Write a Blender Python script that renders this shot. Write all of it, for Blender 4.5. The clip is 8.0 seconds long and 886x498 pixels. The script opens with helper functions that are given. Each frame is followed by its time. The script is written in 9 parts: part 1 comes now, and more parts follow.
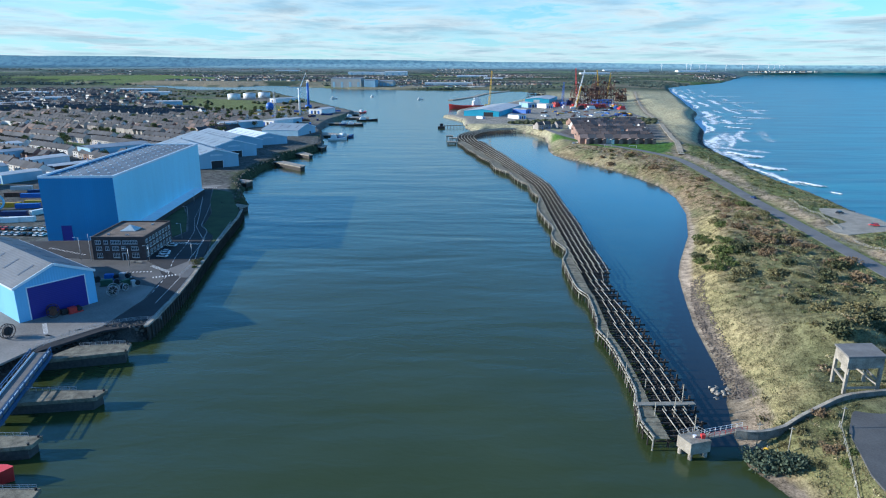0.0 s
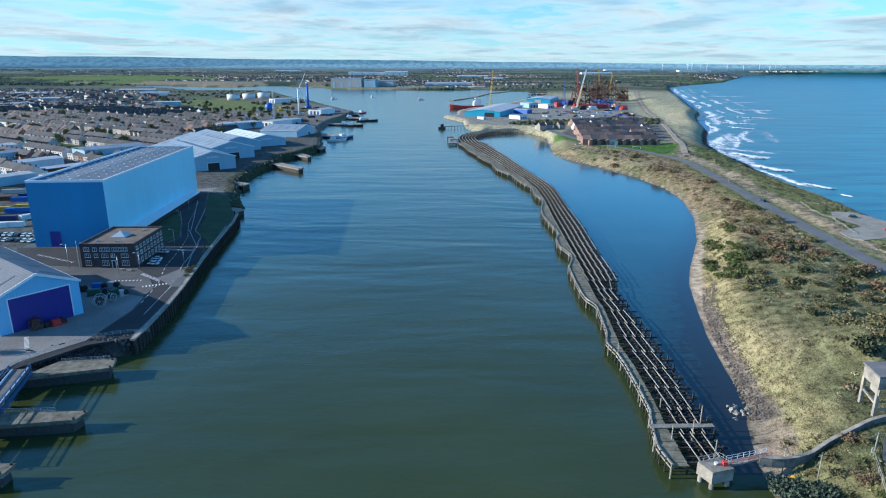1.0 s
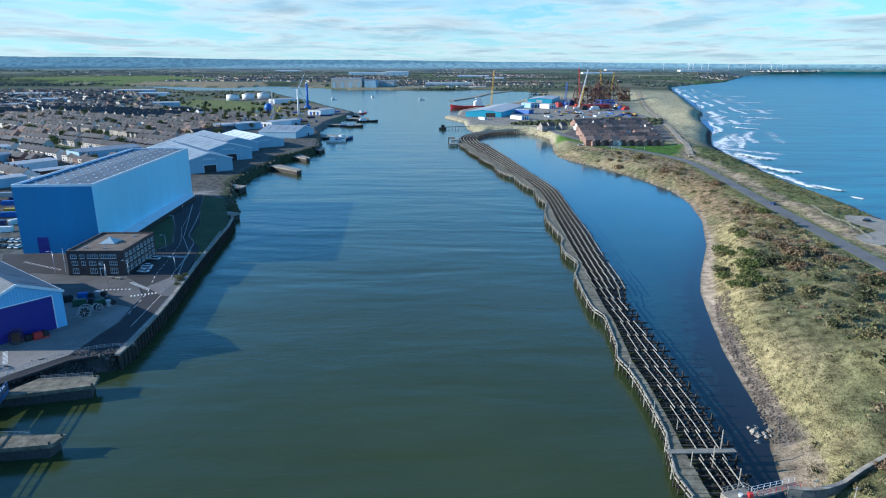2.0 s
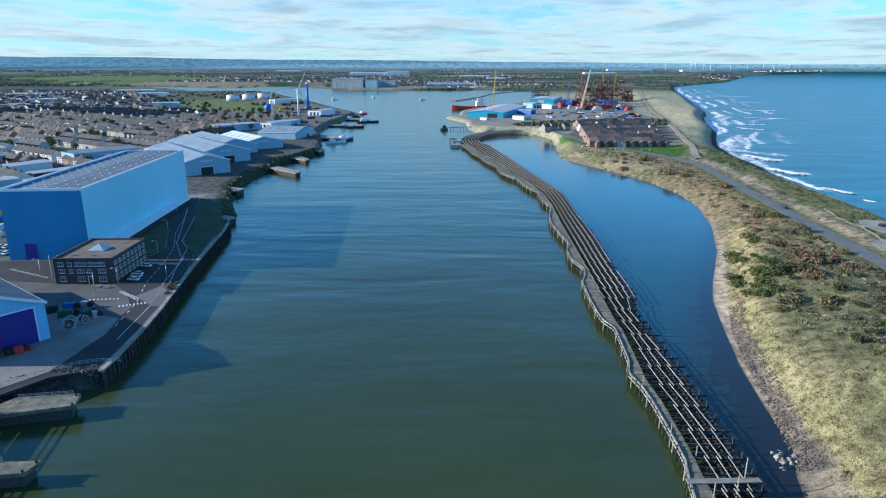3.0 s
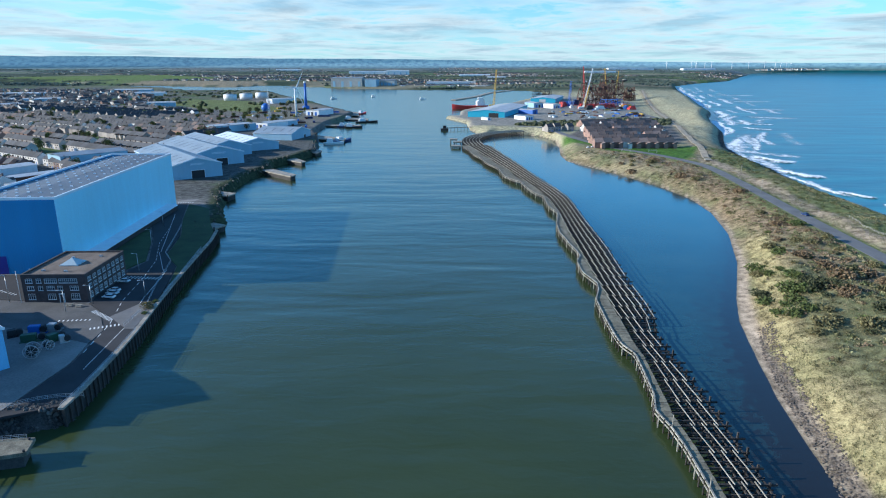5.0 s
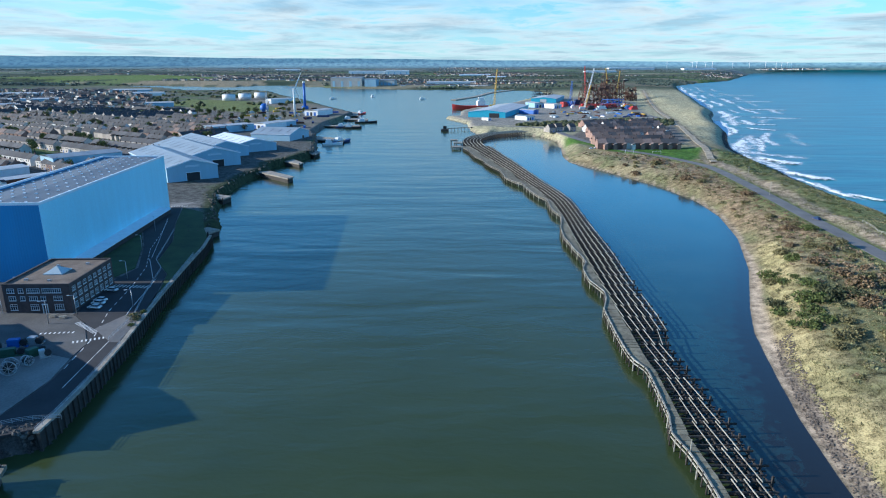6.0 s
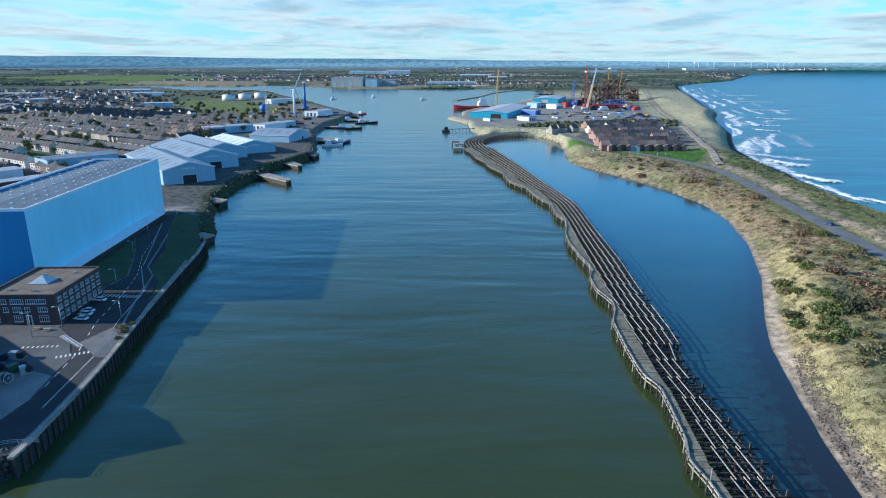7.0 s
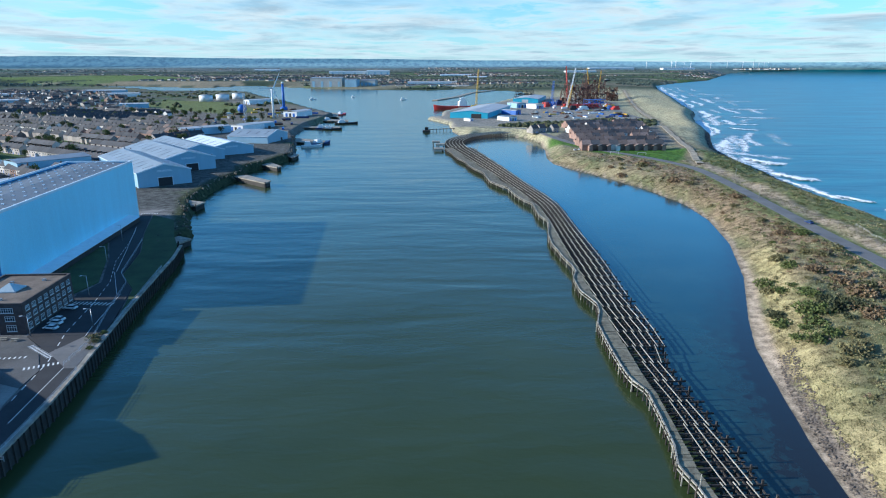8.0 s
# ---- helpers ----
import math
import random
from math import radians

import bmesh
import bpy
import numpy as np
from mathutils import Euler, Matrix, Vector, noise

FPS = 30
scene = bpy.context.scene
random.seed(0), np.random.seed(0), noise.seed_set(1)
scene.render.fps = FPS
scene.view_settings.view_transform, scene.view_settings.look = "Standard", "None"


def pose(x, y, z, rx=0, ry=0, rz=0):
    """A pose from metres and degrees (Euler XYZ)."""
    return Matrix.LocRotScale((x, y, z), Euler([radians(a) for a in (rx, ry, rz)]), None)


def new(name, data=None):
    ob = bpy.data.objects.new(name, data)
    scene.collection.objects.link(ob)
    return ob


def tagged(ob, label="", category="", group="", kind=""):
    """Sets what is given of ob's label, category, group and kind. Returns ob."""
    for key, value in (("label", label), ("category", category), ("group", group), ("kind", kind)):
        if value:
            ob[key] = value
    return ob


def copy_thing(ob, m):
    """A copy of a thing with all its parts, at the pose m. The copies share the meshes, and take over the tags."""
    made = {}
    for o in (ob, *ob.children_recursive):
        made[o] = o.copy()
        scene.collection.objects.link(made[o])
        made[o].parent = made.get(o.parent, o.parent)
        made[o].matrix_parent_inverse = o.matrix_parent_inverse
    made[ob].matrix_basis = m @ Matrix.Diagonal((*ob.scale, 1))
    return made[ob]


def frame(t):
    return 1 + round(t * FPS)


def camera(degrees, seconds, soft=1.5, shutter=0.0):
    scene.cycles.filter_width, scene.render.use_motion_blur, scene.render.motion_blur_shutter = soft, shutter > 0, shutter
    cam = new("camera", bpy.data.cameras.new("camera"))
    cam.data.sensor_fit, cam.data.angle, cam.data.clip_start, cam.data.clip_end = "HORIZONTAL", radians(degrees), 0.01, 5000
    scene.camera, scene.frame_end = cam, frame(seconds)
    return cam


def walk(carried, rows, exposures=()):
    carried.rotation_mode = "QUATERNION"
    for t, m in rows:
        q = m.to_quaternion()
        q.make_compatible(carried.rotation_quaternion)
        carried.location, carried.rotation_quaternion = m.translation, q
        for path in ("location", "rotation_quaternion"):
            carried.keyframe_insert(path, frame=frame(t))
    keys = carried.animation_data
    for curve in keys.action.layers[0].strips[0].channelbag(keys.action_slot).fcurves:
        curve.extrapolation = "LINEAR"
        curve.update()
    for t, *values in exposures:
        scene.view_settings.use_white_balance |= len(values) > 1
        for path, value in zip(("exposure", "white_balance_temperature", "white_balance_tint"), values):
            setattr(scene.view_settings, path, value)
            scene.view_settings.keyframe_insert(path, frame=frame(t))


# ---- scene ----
cam = camera(70.44, 8.0, soft=1.1)
# seconds, place in metres, heading, tilt, lean in degrees
PATH = [
    (0.0, 0.00, 0.00, 79.95, -0.00, -16.02, -0.22),
    (0.5, -0.20, 4.78, 79.99, 0.02, -16.05, -0.19),
    (1.0, -0.35, 9.71, 79.99, 0.03, -16.02, -0.15),
    (1.5, -0.46, 14.66, 79.90, 0.03, -16.02, -0.10),
    (3.0, -0.82, 29.31, 79.84, 0.19, -16.01, -0.06),
    (3.5, -1.00, 34.14, 79.96, 0.19, -16.06, -0.05),
    (4.0, -1.23, 38.93, 80.01, 0.16, -16.07, -0.06),
    (4.5, -1.45, 43.69, 79.96, 0.16, -16.09, -0.04),
    (6.0, -1.98, 58.11, 79.90, 0.16, -16.13, -0.00),
    (6.5, -2.13, 63.16, 79.99, 0.17, -16.13, -0.01),
    (7.0, -2.29, 67.28, 80.20, 0.25, -16.13, -0.01),
    (7.5, -2.43, 69.61, 80.13, -0.09, -16.12, 0.01),
    (8.0, -2.56, 70.87, 80.13, -1.53, -16.13, 0.04),
]
walk(cam, [(t, pose(x, y, z, 90 + tilt, lean, heading)) for t, x, y, z, heading, tilt, lean in PATH], [(0.0, 0.48, 6000, 8)])

# ---- world, sun ----
SUN_WAY = Vector((98.5, 2.5, -33.6)).normalized()   # afternoon sun, low over the town
SUN_HIGH = math.asin(-SUN_WAY.z)
SUN_TURN = math.atan2(-SUN_WAY.x, -SUN_WAY.y)

world = bpy.data.worlds.new("sky")
scene.world = world
world.use_nodes = True


def node(tree, kind, at=None, **sockets):
    n = tree.nodes.new(kind)
    for key, value in (at or {}).items():
        setattr_safe(n, key, value)
    for key, value in sockets.items():
        n.inputs[key.replace("_", " ")].default_value = value
    return n


def setattr_safe(n, key, value):
    if key == "operation":
        n.operation = value
    elif key == "blend_type":
        n.blend_type = value
    elif key == "data_type":
        n.data_type = value
    elif key == "sky_type":
        n.sky_type = value
    elif key == "attribute_name":
        n.attribute_name = value
    elif key == "feature":
        n.feature = value
    elif key == "noise_dimensions":
        n.noise_dimensions = value
    elif key == "use_clamp":
        n.use_clamp = value


def link(tree, a, b):
    tree.links.new(a, b)


def ramp(tree, fac, stops):
    n = tree.nodes.new("ShaderNodeValToRGB")
    els = n.color_ramp.elements
    while len(els) < len(stops):
        els.new(0.5)
    for e, (at, colour) in zip(els, stops):
        e.position = at
        e.color = (*colour, 1) if len(colour) == 3 else colour
    link(tree, fac, n.inputs["Fac"])
    return n.outputs["Color"]


def build_sky():
    t = world.node_tree
    t.nodes.clear()
    sky = node(t, "ShaderNodeTexSky", {"sky_type": "NISHITA"})
    sky.sun_disc = False
    sky.sun_elevation = SUN_HIGH
    sky.sun_rotation = SUN_TURN
    sky.air_density, sky.dust_density, sky.ozone_density = 1.0, 0.0, 3.0
    co = node(t, "ShaderNodeTexCoord")
    sep = node(t, "ShaderNodeSeparateXYZ")
    link(t, co.outputs["Generated"], sep.inputs[0])
    # the cloud deck: the ray's way laid out on a level sheet
    up = node(t, "ShaderNodeMath", {"operation": "ADD"})
    link(t, sep.outputs["Z"], up.inputs[0])
    up.inputs[1].default_value = 0.055
    low = node(t, "ShaderNodeMath", {"operation": "MAXIMUM"})
    link(t, up.outputs[0], low.inputs[0])
    low.inputs[1].default_value = 0.03
    sheet = node(t, "ShaderNodeVectorMath", {"operation": "DIVIDE"})
    link(t, co.outputs["Generated"], sheet.inputs[0])
    cmb = node(t, "ShaderNodeCombineXYZ", None, Z=1.0)
    link(t, low.outputs[0], cmb.inputs["X"])
    link(t, low.outputs[0], cmb.inputs["Y"])
    link(t, cmb.outputs[0], sheet.inputs[1])
    mp = node(t, "ShaderNodeMapping")
    mp.inputs["Scale"].default_value = (0.55, 0.5, 0.0)
    mp.inputs["Location"].default_value = (3.1, 1.7, 0.0)
    link(t, sheet.outputs[0], mp.inputs["Vector"])
    n1 = node(t, "ShaderNodeTexNoise", None, Scale=1.2, Detail=10.0, Roughness=0.62, Distortion=0.3)
    link(t, mp.outputs[0], n1.inputs["Vector"])
    n2 = node(t, "ShaderNodeTexNoise", None, Scale=1.3, Detail=5.0, Roughness=0.6)
    link(t, mp.outputs[0], n2.inputs["Vector"])
    cover = ramp(t, n1.outputs["Fac"], [(0.39, (0, 0, 0)), (0.49, (1, 1, 1))])
    body = ramp(t, n1.outputs["Fac"], [(0.44, (5.2, 6.1, 6.3)), (0.53, (4.3, 5.2, 5.6)), (0.62, (2.9, 3.8, 4.4))])
    patchy = ramp(t, n2.outputs["Fac"], [(0.35, (0.35, 0.35, 0.35)), (0.62, (1, 1, 1))])
    fac = node(t, "ShaderNodeMath", {"operation": "MULTIPLY"})
    link(t, cover, fac.inputs[0])
    link(t, patchy, fac.inputs[1])
    high = ramp(t, sep.outputs["Z"], [(0.09, (1, 1, 1)), (0.19, (0.08, 0.08, 0.08))])   # the deck thins out overhead
    thin = node(t, "ShaderNodeMath", {"operation": "MULTIPLY"})
    link(t, fac.outputs[0], thin.inputs[0])
    link(t, high, thin.inputs[1])
    deep = node(t, "ShaderNodeMix", {"data_type": "RGBA", "blend_type": "MULTIPLY"}, Factor=1.0)   # clear polar air after rain
    link(t, sky.outputs[0], deep.inputs["A"])
    air = ramp(t, sep.outputs["Z"], [(0.10, (0.62, 1.12, 1.44)), (0.17, (0.54, 1.50, 2.08)), (0.36, (0.55, 1.36, 1.85)), (0.62, (0.6, 1.1, 1.4))])
    link(t, air, deep.inputs["B"])
    veil = ramp(t, sep.outputs["Z"], [(0.0, (0.7, 0.7, 0.7)), (0.12, (0.05, 0.05, 0.05)), (0.16, (0, 0, 0))])   # thin bright cloud towards the horizon
    soft = node(t, "ShaderNodeMix", {"data_type": "RGBA"})
    link(t, veil, soft.inputs["Factor"])
    link(t, deep.outputs["Result"], soft.inputs["A"])
    soft.inputs["B"].default_value = (3.1, 4.6, 5.3, 1)
    mix = node(t, "ShaderNodeMix", {"data_type": "RGBA"})
    link(t, thin.outputs[0], mix.inputs["Factor"])
    link(t, soft.outputs["Result"], mix.inputs["A"])
    link(t, body, mix.inputs["B"])
    bg = node(t, "ShaderNodeBackground", None, Strength=SKY)
    link(t, mix.outputs["Result"], bg.inputs["Color"])
    out = node(t, "ShaderNodeOutputWorld")
    link(t, bg.outputs[0], out.inputs["Surface"])


SKY = 0.108
build_sky()
lamp = bpy.data.lights.new("sun", "SUN")
lamp.energy, lamp.angle, lamp.color = 5.0, radians(0.5), (1.0, 0.93, 0.82)
sun = new("sun", lamp)
sun.matrix_world = Matrix.Translation((-900, 0, 400)) @ SUN_WAY.to_track_quat("-Z", "Y").to_matrix().to_4x4()

# ---- materials ----


def material(name, colour, rough=0.7, metal=0.0, vary=0.15, scale=1.0, bump=0.15, grain=12.0, spec=0.5, attribute=False, island=0.0, streak=0.0):
    """A painted, mineral or wooden surface: colour, broad stains, fine grain and relief; scale: stains a metre."""
    m = bpy.data.materials.new(name)
    m.use_nodes = True
    t = m.node_tree
    p = t.nodes["Principled BSDF"]
    p.inputs["Roughness"].default_value = rough
    p.inputs["Metallic"].default_value = metal
    p.inputs["Specular IOR Level"].default_value = spec
    co = node(t, "ShaderNodeTexCoord")
    n1 = node(t, "ShaderNodeTexNoise", None, Scale=scale, Detail=5.0, Roughness=0.6)
    n2 = node(t, "ShaderNodeTexNoise", None, Scale=scale * grain, Detail=3.0, Roughness=0.6)
    if streak:
        mp = node(t, "ShaderNodeMapping")
        mp.inputs["Scale"].default_value = (1, 1, streak)
        link(t, co.outputs["Object"], mp.inputs["Vector"])
        link(t, mp.outputs[0], n1.inputs["Vector"])
    else:
        link(t, co.outputs["Object"], n1.inputs["Vector"])
    link(t, co.outputs["Object"], n2.inputs["Vector"])
    add = node(t, "ShaderNodeMath", {"operation": "MULTIPLY_ADD"})
    link(t, n2.outputs["Fac"], add.inputs[0])
    add.inputs[1].default_value = 0.6
    link(t, n1.outputs["Fac"], add.inputs[2])
    value = ramp(t, add.outputs[0], [(0.45, (1 - vary * 1.6,) * 3), (0.8, (1, 1, 1)), (1.1, (1 + vary,) * 3)])
    mul = node(t, "ShaderNodeMix", {"data_type": "RGBA", "blend_type": "MULTIPLY"}, Factor=1.0)
    if attribute:
        at = node(t, "ShaderNodeAttribute", {"attribute_name": "albedo"})
        link(t, at.outputs["Color"], mul.inputs["A"])
    else:
        mul.inputs["A"].default_value = (*colour, 1)
    link(t, value, mul.inputs["B"])
    last = mul.outputs["Result"]
    if island:
        info = node(t, "ShaderNodeObjectInfo")
        rnd = ramp(t, info.outputs["Random"], [(0.0, (1 - island,) * 3), (0.5, (1, 1 - island * 0.1, 1 - island * 0.2)), (1.0, (1 + island,) * 3)])
        mul2 = node(t, "ShaderNodeMix", {"data_type": "RGBA", "blend_type": "MULTIPLY"}, Factor=1.0)
        link(t, last, mul2.inputs["A"])
        link(t, rnd, mul2.inputs["B"])
        last = mul2.outputs["Result"]
    link(t, last, p.inputs["Base Color"])
    if bump:
        b = node(t, "ShaderNodeBump", None, Strength=bump, Distance=0.05)
        link(t, n2.outputs["Fac"], b.inputs["Height"])
        link(t, b.outputs[0], p.inputs["Normal"])
    return m


def isles(m, amount, hue=0.0):
    """Each joined piece of a mesh gets a shade of its own."""
    t = m.node_tree
    p = t.nodes["Principled BSDF"]
    src = p.inputs["Base Color"].links[0].from_socket
    g = node(t, "ShaderNodeNewGeometry")
    r = ramp(t, g.outputs["Random Per Island"], [(0.0, (1 - amount, 1 - amount, 1 - amount)), (0.5, (1 + hue, 1, 1 - hue)), (1.0, (1 + amount, 1 + amount * 0.9, 1 + amount * 0.7))])
    mul = node(t, "ShaderNodeMix", {"data_type": "RGBA", "blend_type": "MULTIPLY"}, Factor=1.0)
    link(t, src, mul.inputs["A"])
    link(t, r, mul.inputs["B"])
    link(t, mul.outputs["Result"], p.inputs["Base Color"])
    return m


def cladding(name, colour, rough=0.45, pitch=1.0, axis="X", vary=0.1, spec=0.5):
    """Profiled sheet: ribs as relief, broad weathering and runs."""
    m = material(name, colour, rough, 0.0, vary, 0.08, 0.0, 30.0, spec, streak=0.15)
    t = m.node_tree
    p = t.nodes["Principled BSDF"]
    co = node(t, "ShaderNodeTexCoord")
    sep = node(t, "ShaderNodeSeparateXYZ")
    link(t, co.outputs["Object"], sep.inputs[0])
    s = node(t, "ShaderNodeMath", {"operation": "MULTIPLY"})
    link(t, sep.outputs[axis], s.inputs[0])
    s.inputs[1].default_value = 2 * math.pi / pitch
    w = node(t, "ShaderNodeMath", {"operation": "SINE"})
    link(t, s.outputs[0], w.inputs[0])
    b = node(t, "ShaderNodeBump", None, Strength=0.35, Distance=0.04)
    link(t, w.outputs[0], b.inputs["Height"])
    link(t, b.outputs[0], p.inputs["Normal"])
    return m


def water_material():
    m = bpy.data.materials.new("estuary_water")
    m.use_nodes = True
    t = m.node_tree
    p = t.nodes["Principled BSDF"]
    p.inputs["IOR"].default_value = 1.40
    p.inputs["Specular Tint"].default_value = (0.52, 0.95, 1.0, 1)
    p.inputs["Roughness"].default_value = 0.21
    geo = node(t, "ShaderNodeNewGeometry")
    sep = node(t, "ShaderNodeSeparateXYZ")
    link(t, geo.outputs["Position"], sep.inputs[0])
    # river or open sea, by the side of the spit
    line = node(t, "ShaderNodeMath", {"operation": "MULTIPLY_ADD"})
    link(t, sep.outputs["Y"], line.inputs[0])
    line.inputs[1].default_value = -0.19
    link(t, sep.outputs["X"], line.inputs[2])
    sea = node(t, "ShaderNodeMath", {"operation": "GREATER_THAN"})
    link(t, line.outputs[0], sea.inputs[0])
    sea.inputs[1].default_value = 148.0
    # the open sea is choppier than the river
    chop = node(t, "ShaderNodeMath", {"operation": "MULTIPLY_ADD"})
    link(t, sea.outputs[0], chop.inputs[0])
    chop.inputs[1].default_value = 0.10
    chop.inputs[2].default_value = 0.19
    link(t, chop.outputs[0], p.inputs["Roughness"])
    n1 = node(t, "ShaderNodeTexNoise", None, Scale=0.012, Detail=4.0, Roughness=0.55)
    link(t, geo.outputs["Position"], n1.inputs["Vector"])
    river = ramp(t, n1.outputs["Fac"], [(0.35, RIVER_A), (0.65, RIVER_B)])
    drawn = node(t, "ShaderNodeMapping")   # long streaks of swell and wind, put into the open sea's colour
    drawn.inputs["Scale"].default_value = (0.007, 0.03, 1)
    drawn.inputs["Rotation"].default_value = (0, 0, radians(14))
    link(t, geo.outputs["Position"], drawn.inputs["Vector"])
    n3 = node(t, "ShaderNodeTexNoise", None, Scale=1.0, Detail=5.0, Roughness=0.6, Distortion=0.5)
    link(t, drawn.outputs[0], n3.inputs["Vector"])
    deep = ramp(t, n3.outputs["Fac"], [(0.34, SEA_DARK), (0.5, SEA_A), (0.66, SEA_B)])
    mix = node(t, "ShaderNodeMix", {"data_type": "RGBA"})
    link(t, sea.outputs[0], mix.inputs["Factor"])
    link(t, river, mix.inputs["A"])
    link(t, deep, mix.inputs["B"])
    link(t, mix.outputs["Result"], p.inputs["Base Color"])
    # wind ripples, drawn out across the wind, and a slow swell
    heights = None
    for size, sx, sy, detail, weight in ((0.9, 0.55, 1.0, 3.0, 0.034), (0.16, 0.45, 1.0, 3.0, 0.19), (0.035, 0.30, 1.0, 2.0, 1.0)):
        mp = node(t, "ShaderNodeMapping")
        mp.inputs["Scale"].default_value = (sx, sy, 1)
        mp.inputs["Rotation"].default_value = (0, 0, radians(8))
        link(t, geo.outputs["Position"], mp.inputs["Vector"])
        n = node(t, "ShaderNodeTexNoise", None, Scale=size, Detail=detail, Roughness=0.55, Distortion=0.4)
        link(t, mp.outputs[0], n.inputs["Vector"])
        h = node(t, "ShaderNodeMath", {"operation": "MULTIPLY_ADD"})
        link(t, n.outputs["Fac"], h.inputs[0])
        h.inputs[1].default_value = weight
        if heights is not None:
            link(t, heights, h.inputs[2])
        else:
            h.inputs[2].default_value = 0.0
        heights = h.outputs[0]
    b = node(t, "ShaderNodeBump", None, Strength=0.9, Distance=1.0)
    link(t, heights, b.inputs["Height"])
    link(t, b.outputs[0], p.inputs["Normal"])
    return m


RIVER_A, RIVER_B = (0.037, 0.054, 0.018), (0.047, 0.066, 0.025)
SEA_DARK, SEA_A, SEA_B = (0.001, 0.05, 0.085), (0.002, 0.11, 0.145), (0.005, 0.165, 0.195)
WATER = water_material()


def lagoon_material():
    """Sheltered water: nearly smooth, with dark weed beds under the shore."""
    m = bpy.data.materials.new("lagoon_water")
    m.use_nodes = True
    t = m.node_tree
    p = t.nodes["Principled BSDF"]
    p.inputs["IOR"].default_value = 1.42
    p.inputs["Specular Tint"].default_value = (0.5, 0.92, 1.0, 1)
    p.inputs["Roughness"].default_value = 0.13
    geo = node(t, "ShaderNodeNewGeometry")
    at = node(t, "ShaderNodeAttribute", {"attribute_name": "weed"})
    n1 = node(t, "ShaderNodeTexNoise", None, Scale=0.03, Detail=5.0, Roughness=0.6)
    n2 = node(t, "ShaderNodeTexNoise", None, Scale=0.28, Detail=6.0, Roughness=0.65, Distortion=0.6)
    for n in (n1, n2):
        link(t, geo.outputs["Position"], n.inputs["Vector"])
    clear = ramp(t, n1.outputs["Fac"], [(0.35, (0.013, 0.050, 0.062)), (0.65, (0.026, 0.070, 0.076))])
    add = node(t, "ShaderNodeMath", {"operation": "ADD"})
    link(t, at.outputs["Fac"], add.inputs[0])
    link(t, n2.outputs["Fac"], add.inputs[1])
    spread = ramp(t, add.outputs[0], [(0.62, (0, 0, 0)), (1.0, (0.75, 0.75, 0.75)), (1.25, (1, 1, 1))])
    mix = node(t, "ShaderNodeMix", {"data_type": "RGBA"})
    link(t, spread, mix.inputs["Factor"])
    link(t, clear, mix.inputs["A"])
    mix.inputs["B"].default_value = (0.017, 0.017, 0.018, 1)
    link(t, mix.outputs["Result"], p.inputs["Base Color"])
    mp = node(t, "ShaderNodeMapping")
    mp.inputs["Scale"].default_value = (0.6, 1.0, 1)
    link(t, geo.outputs["Position"], mp.inputs["Vector"])
    n4 = node(t, "ShaderNodeTexNoise", None, Scale=0.5, Detail=3.0, Roughness=0.55)
    link(t, mp.outputs[0], n4.inputs["Vector"])
    b = node(t, "ShaderNodeBump", None, Strength=0.5, Distance=0.05)
    link(t, n4.outputs["Fac"], b.inputs["Height"])
    link(t, b.outputs[0], p.inputs["Normal"])
    return m


LAGOON = lagoon_material()
LAND = material("turf_and_soil", (0, 0, 0), 0.95, 0, 0.62, 0.30, 1.0, 8.0, 0.1, attribute=True)
CONCRETE = material("weathered_concrete", (0.30, 0.265, 0.215), 0.9, 0, 0.45, 0.35, 0.3)
ASPHALT = material("asphalt", (0.028, 0.028, 0.031), 0.9, 0, 0.3, 0.12, 0.2, 25)
LOT_ASPHALT = material("lot_asphalt", (0.095, 0.093, 0.09), 0.9, 0, 0.3, 0.1, 0.2, 25)
PALE_ASPHALT = material("worn_asphalt", (0.15, 0.145, 0.14), 0.9, 0, 0.25, 0.1, 0.2, 25)
YARD = material("yard_concrete", (0.21, 0.198, 0.182), 0.9, 0, 0.3, 0.07, 0.15, 25)
WHITE_LINE = material("road_paint", (0.75, 0.75, 0.72), 0.7, 0, 0.2, 0.8, 0)
TIMBER = material("tarred_timber", (0.042, 0.035, 0.03), 0.9, 0, 0.4, 0.6, 0.4, island=0.3)
GREY_TIMBER = material("weathered_timber", (0.31, 0.29, 0.24), 0.9, 0, 0.35, 0.5, 0.4, island=0.15)
DECK = material("mossy_planking", (0.185, 0.165, 0.115), 0.95, 0, 0.55, 0.45, 0.4)
BLUE_DEEP = cladding("deep_blue_cladding", (0.014, 0.21, 0.43), 0.5, 1.0, "X")
BLUE_PALE = cladding("pale_blue_cladding", (0.38, 0.78, 0.90), 0.4, 1.0, "Y", 0.09)
ROOF_GREY = cladding("grey_roof_sheet", (0.16, 0.17, 0.18), 0.6, 1.0, "Y", 0.2)
WHITE_TRIM = material("white_trim", (0.72, 0.77, 0.8), 0.5, 0, 0.08, 0.3, 0)
NAVY = cladding("navy_door_sheet", (0.02, 0.02, 0.22), 0.4, 0.6, "Z")
GREY_CLAD = cladding("grey_blue_cladding", (0.28, 0.45, 0.55), 0.5, 0.8, "Y", 0.12)
SHEET_ROOF = cladding("light_roof_sheet", (0.23, 0.26, 0.29), 0.55, 0.8, "X", 0.2)
WAREHOUSE_ROOF = cladding("pale_blue_grey_roof", (0.27, 0.32, 0.355), 0.55, 0.8, "X", 0.2)
BRICK = material("brown_brick", (0.085, 0.056, 0.05), 0.9, 0, 0.3, 0.5, 0.3, 30)
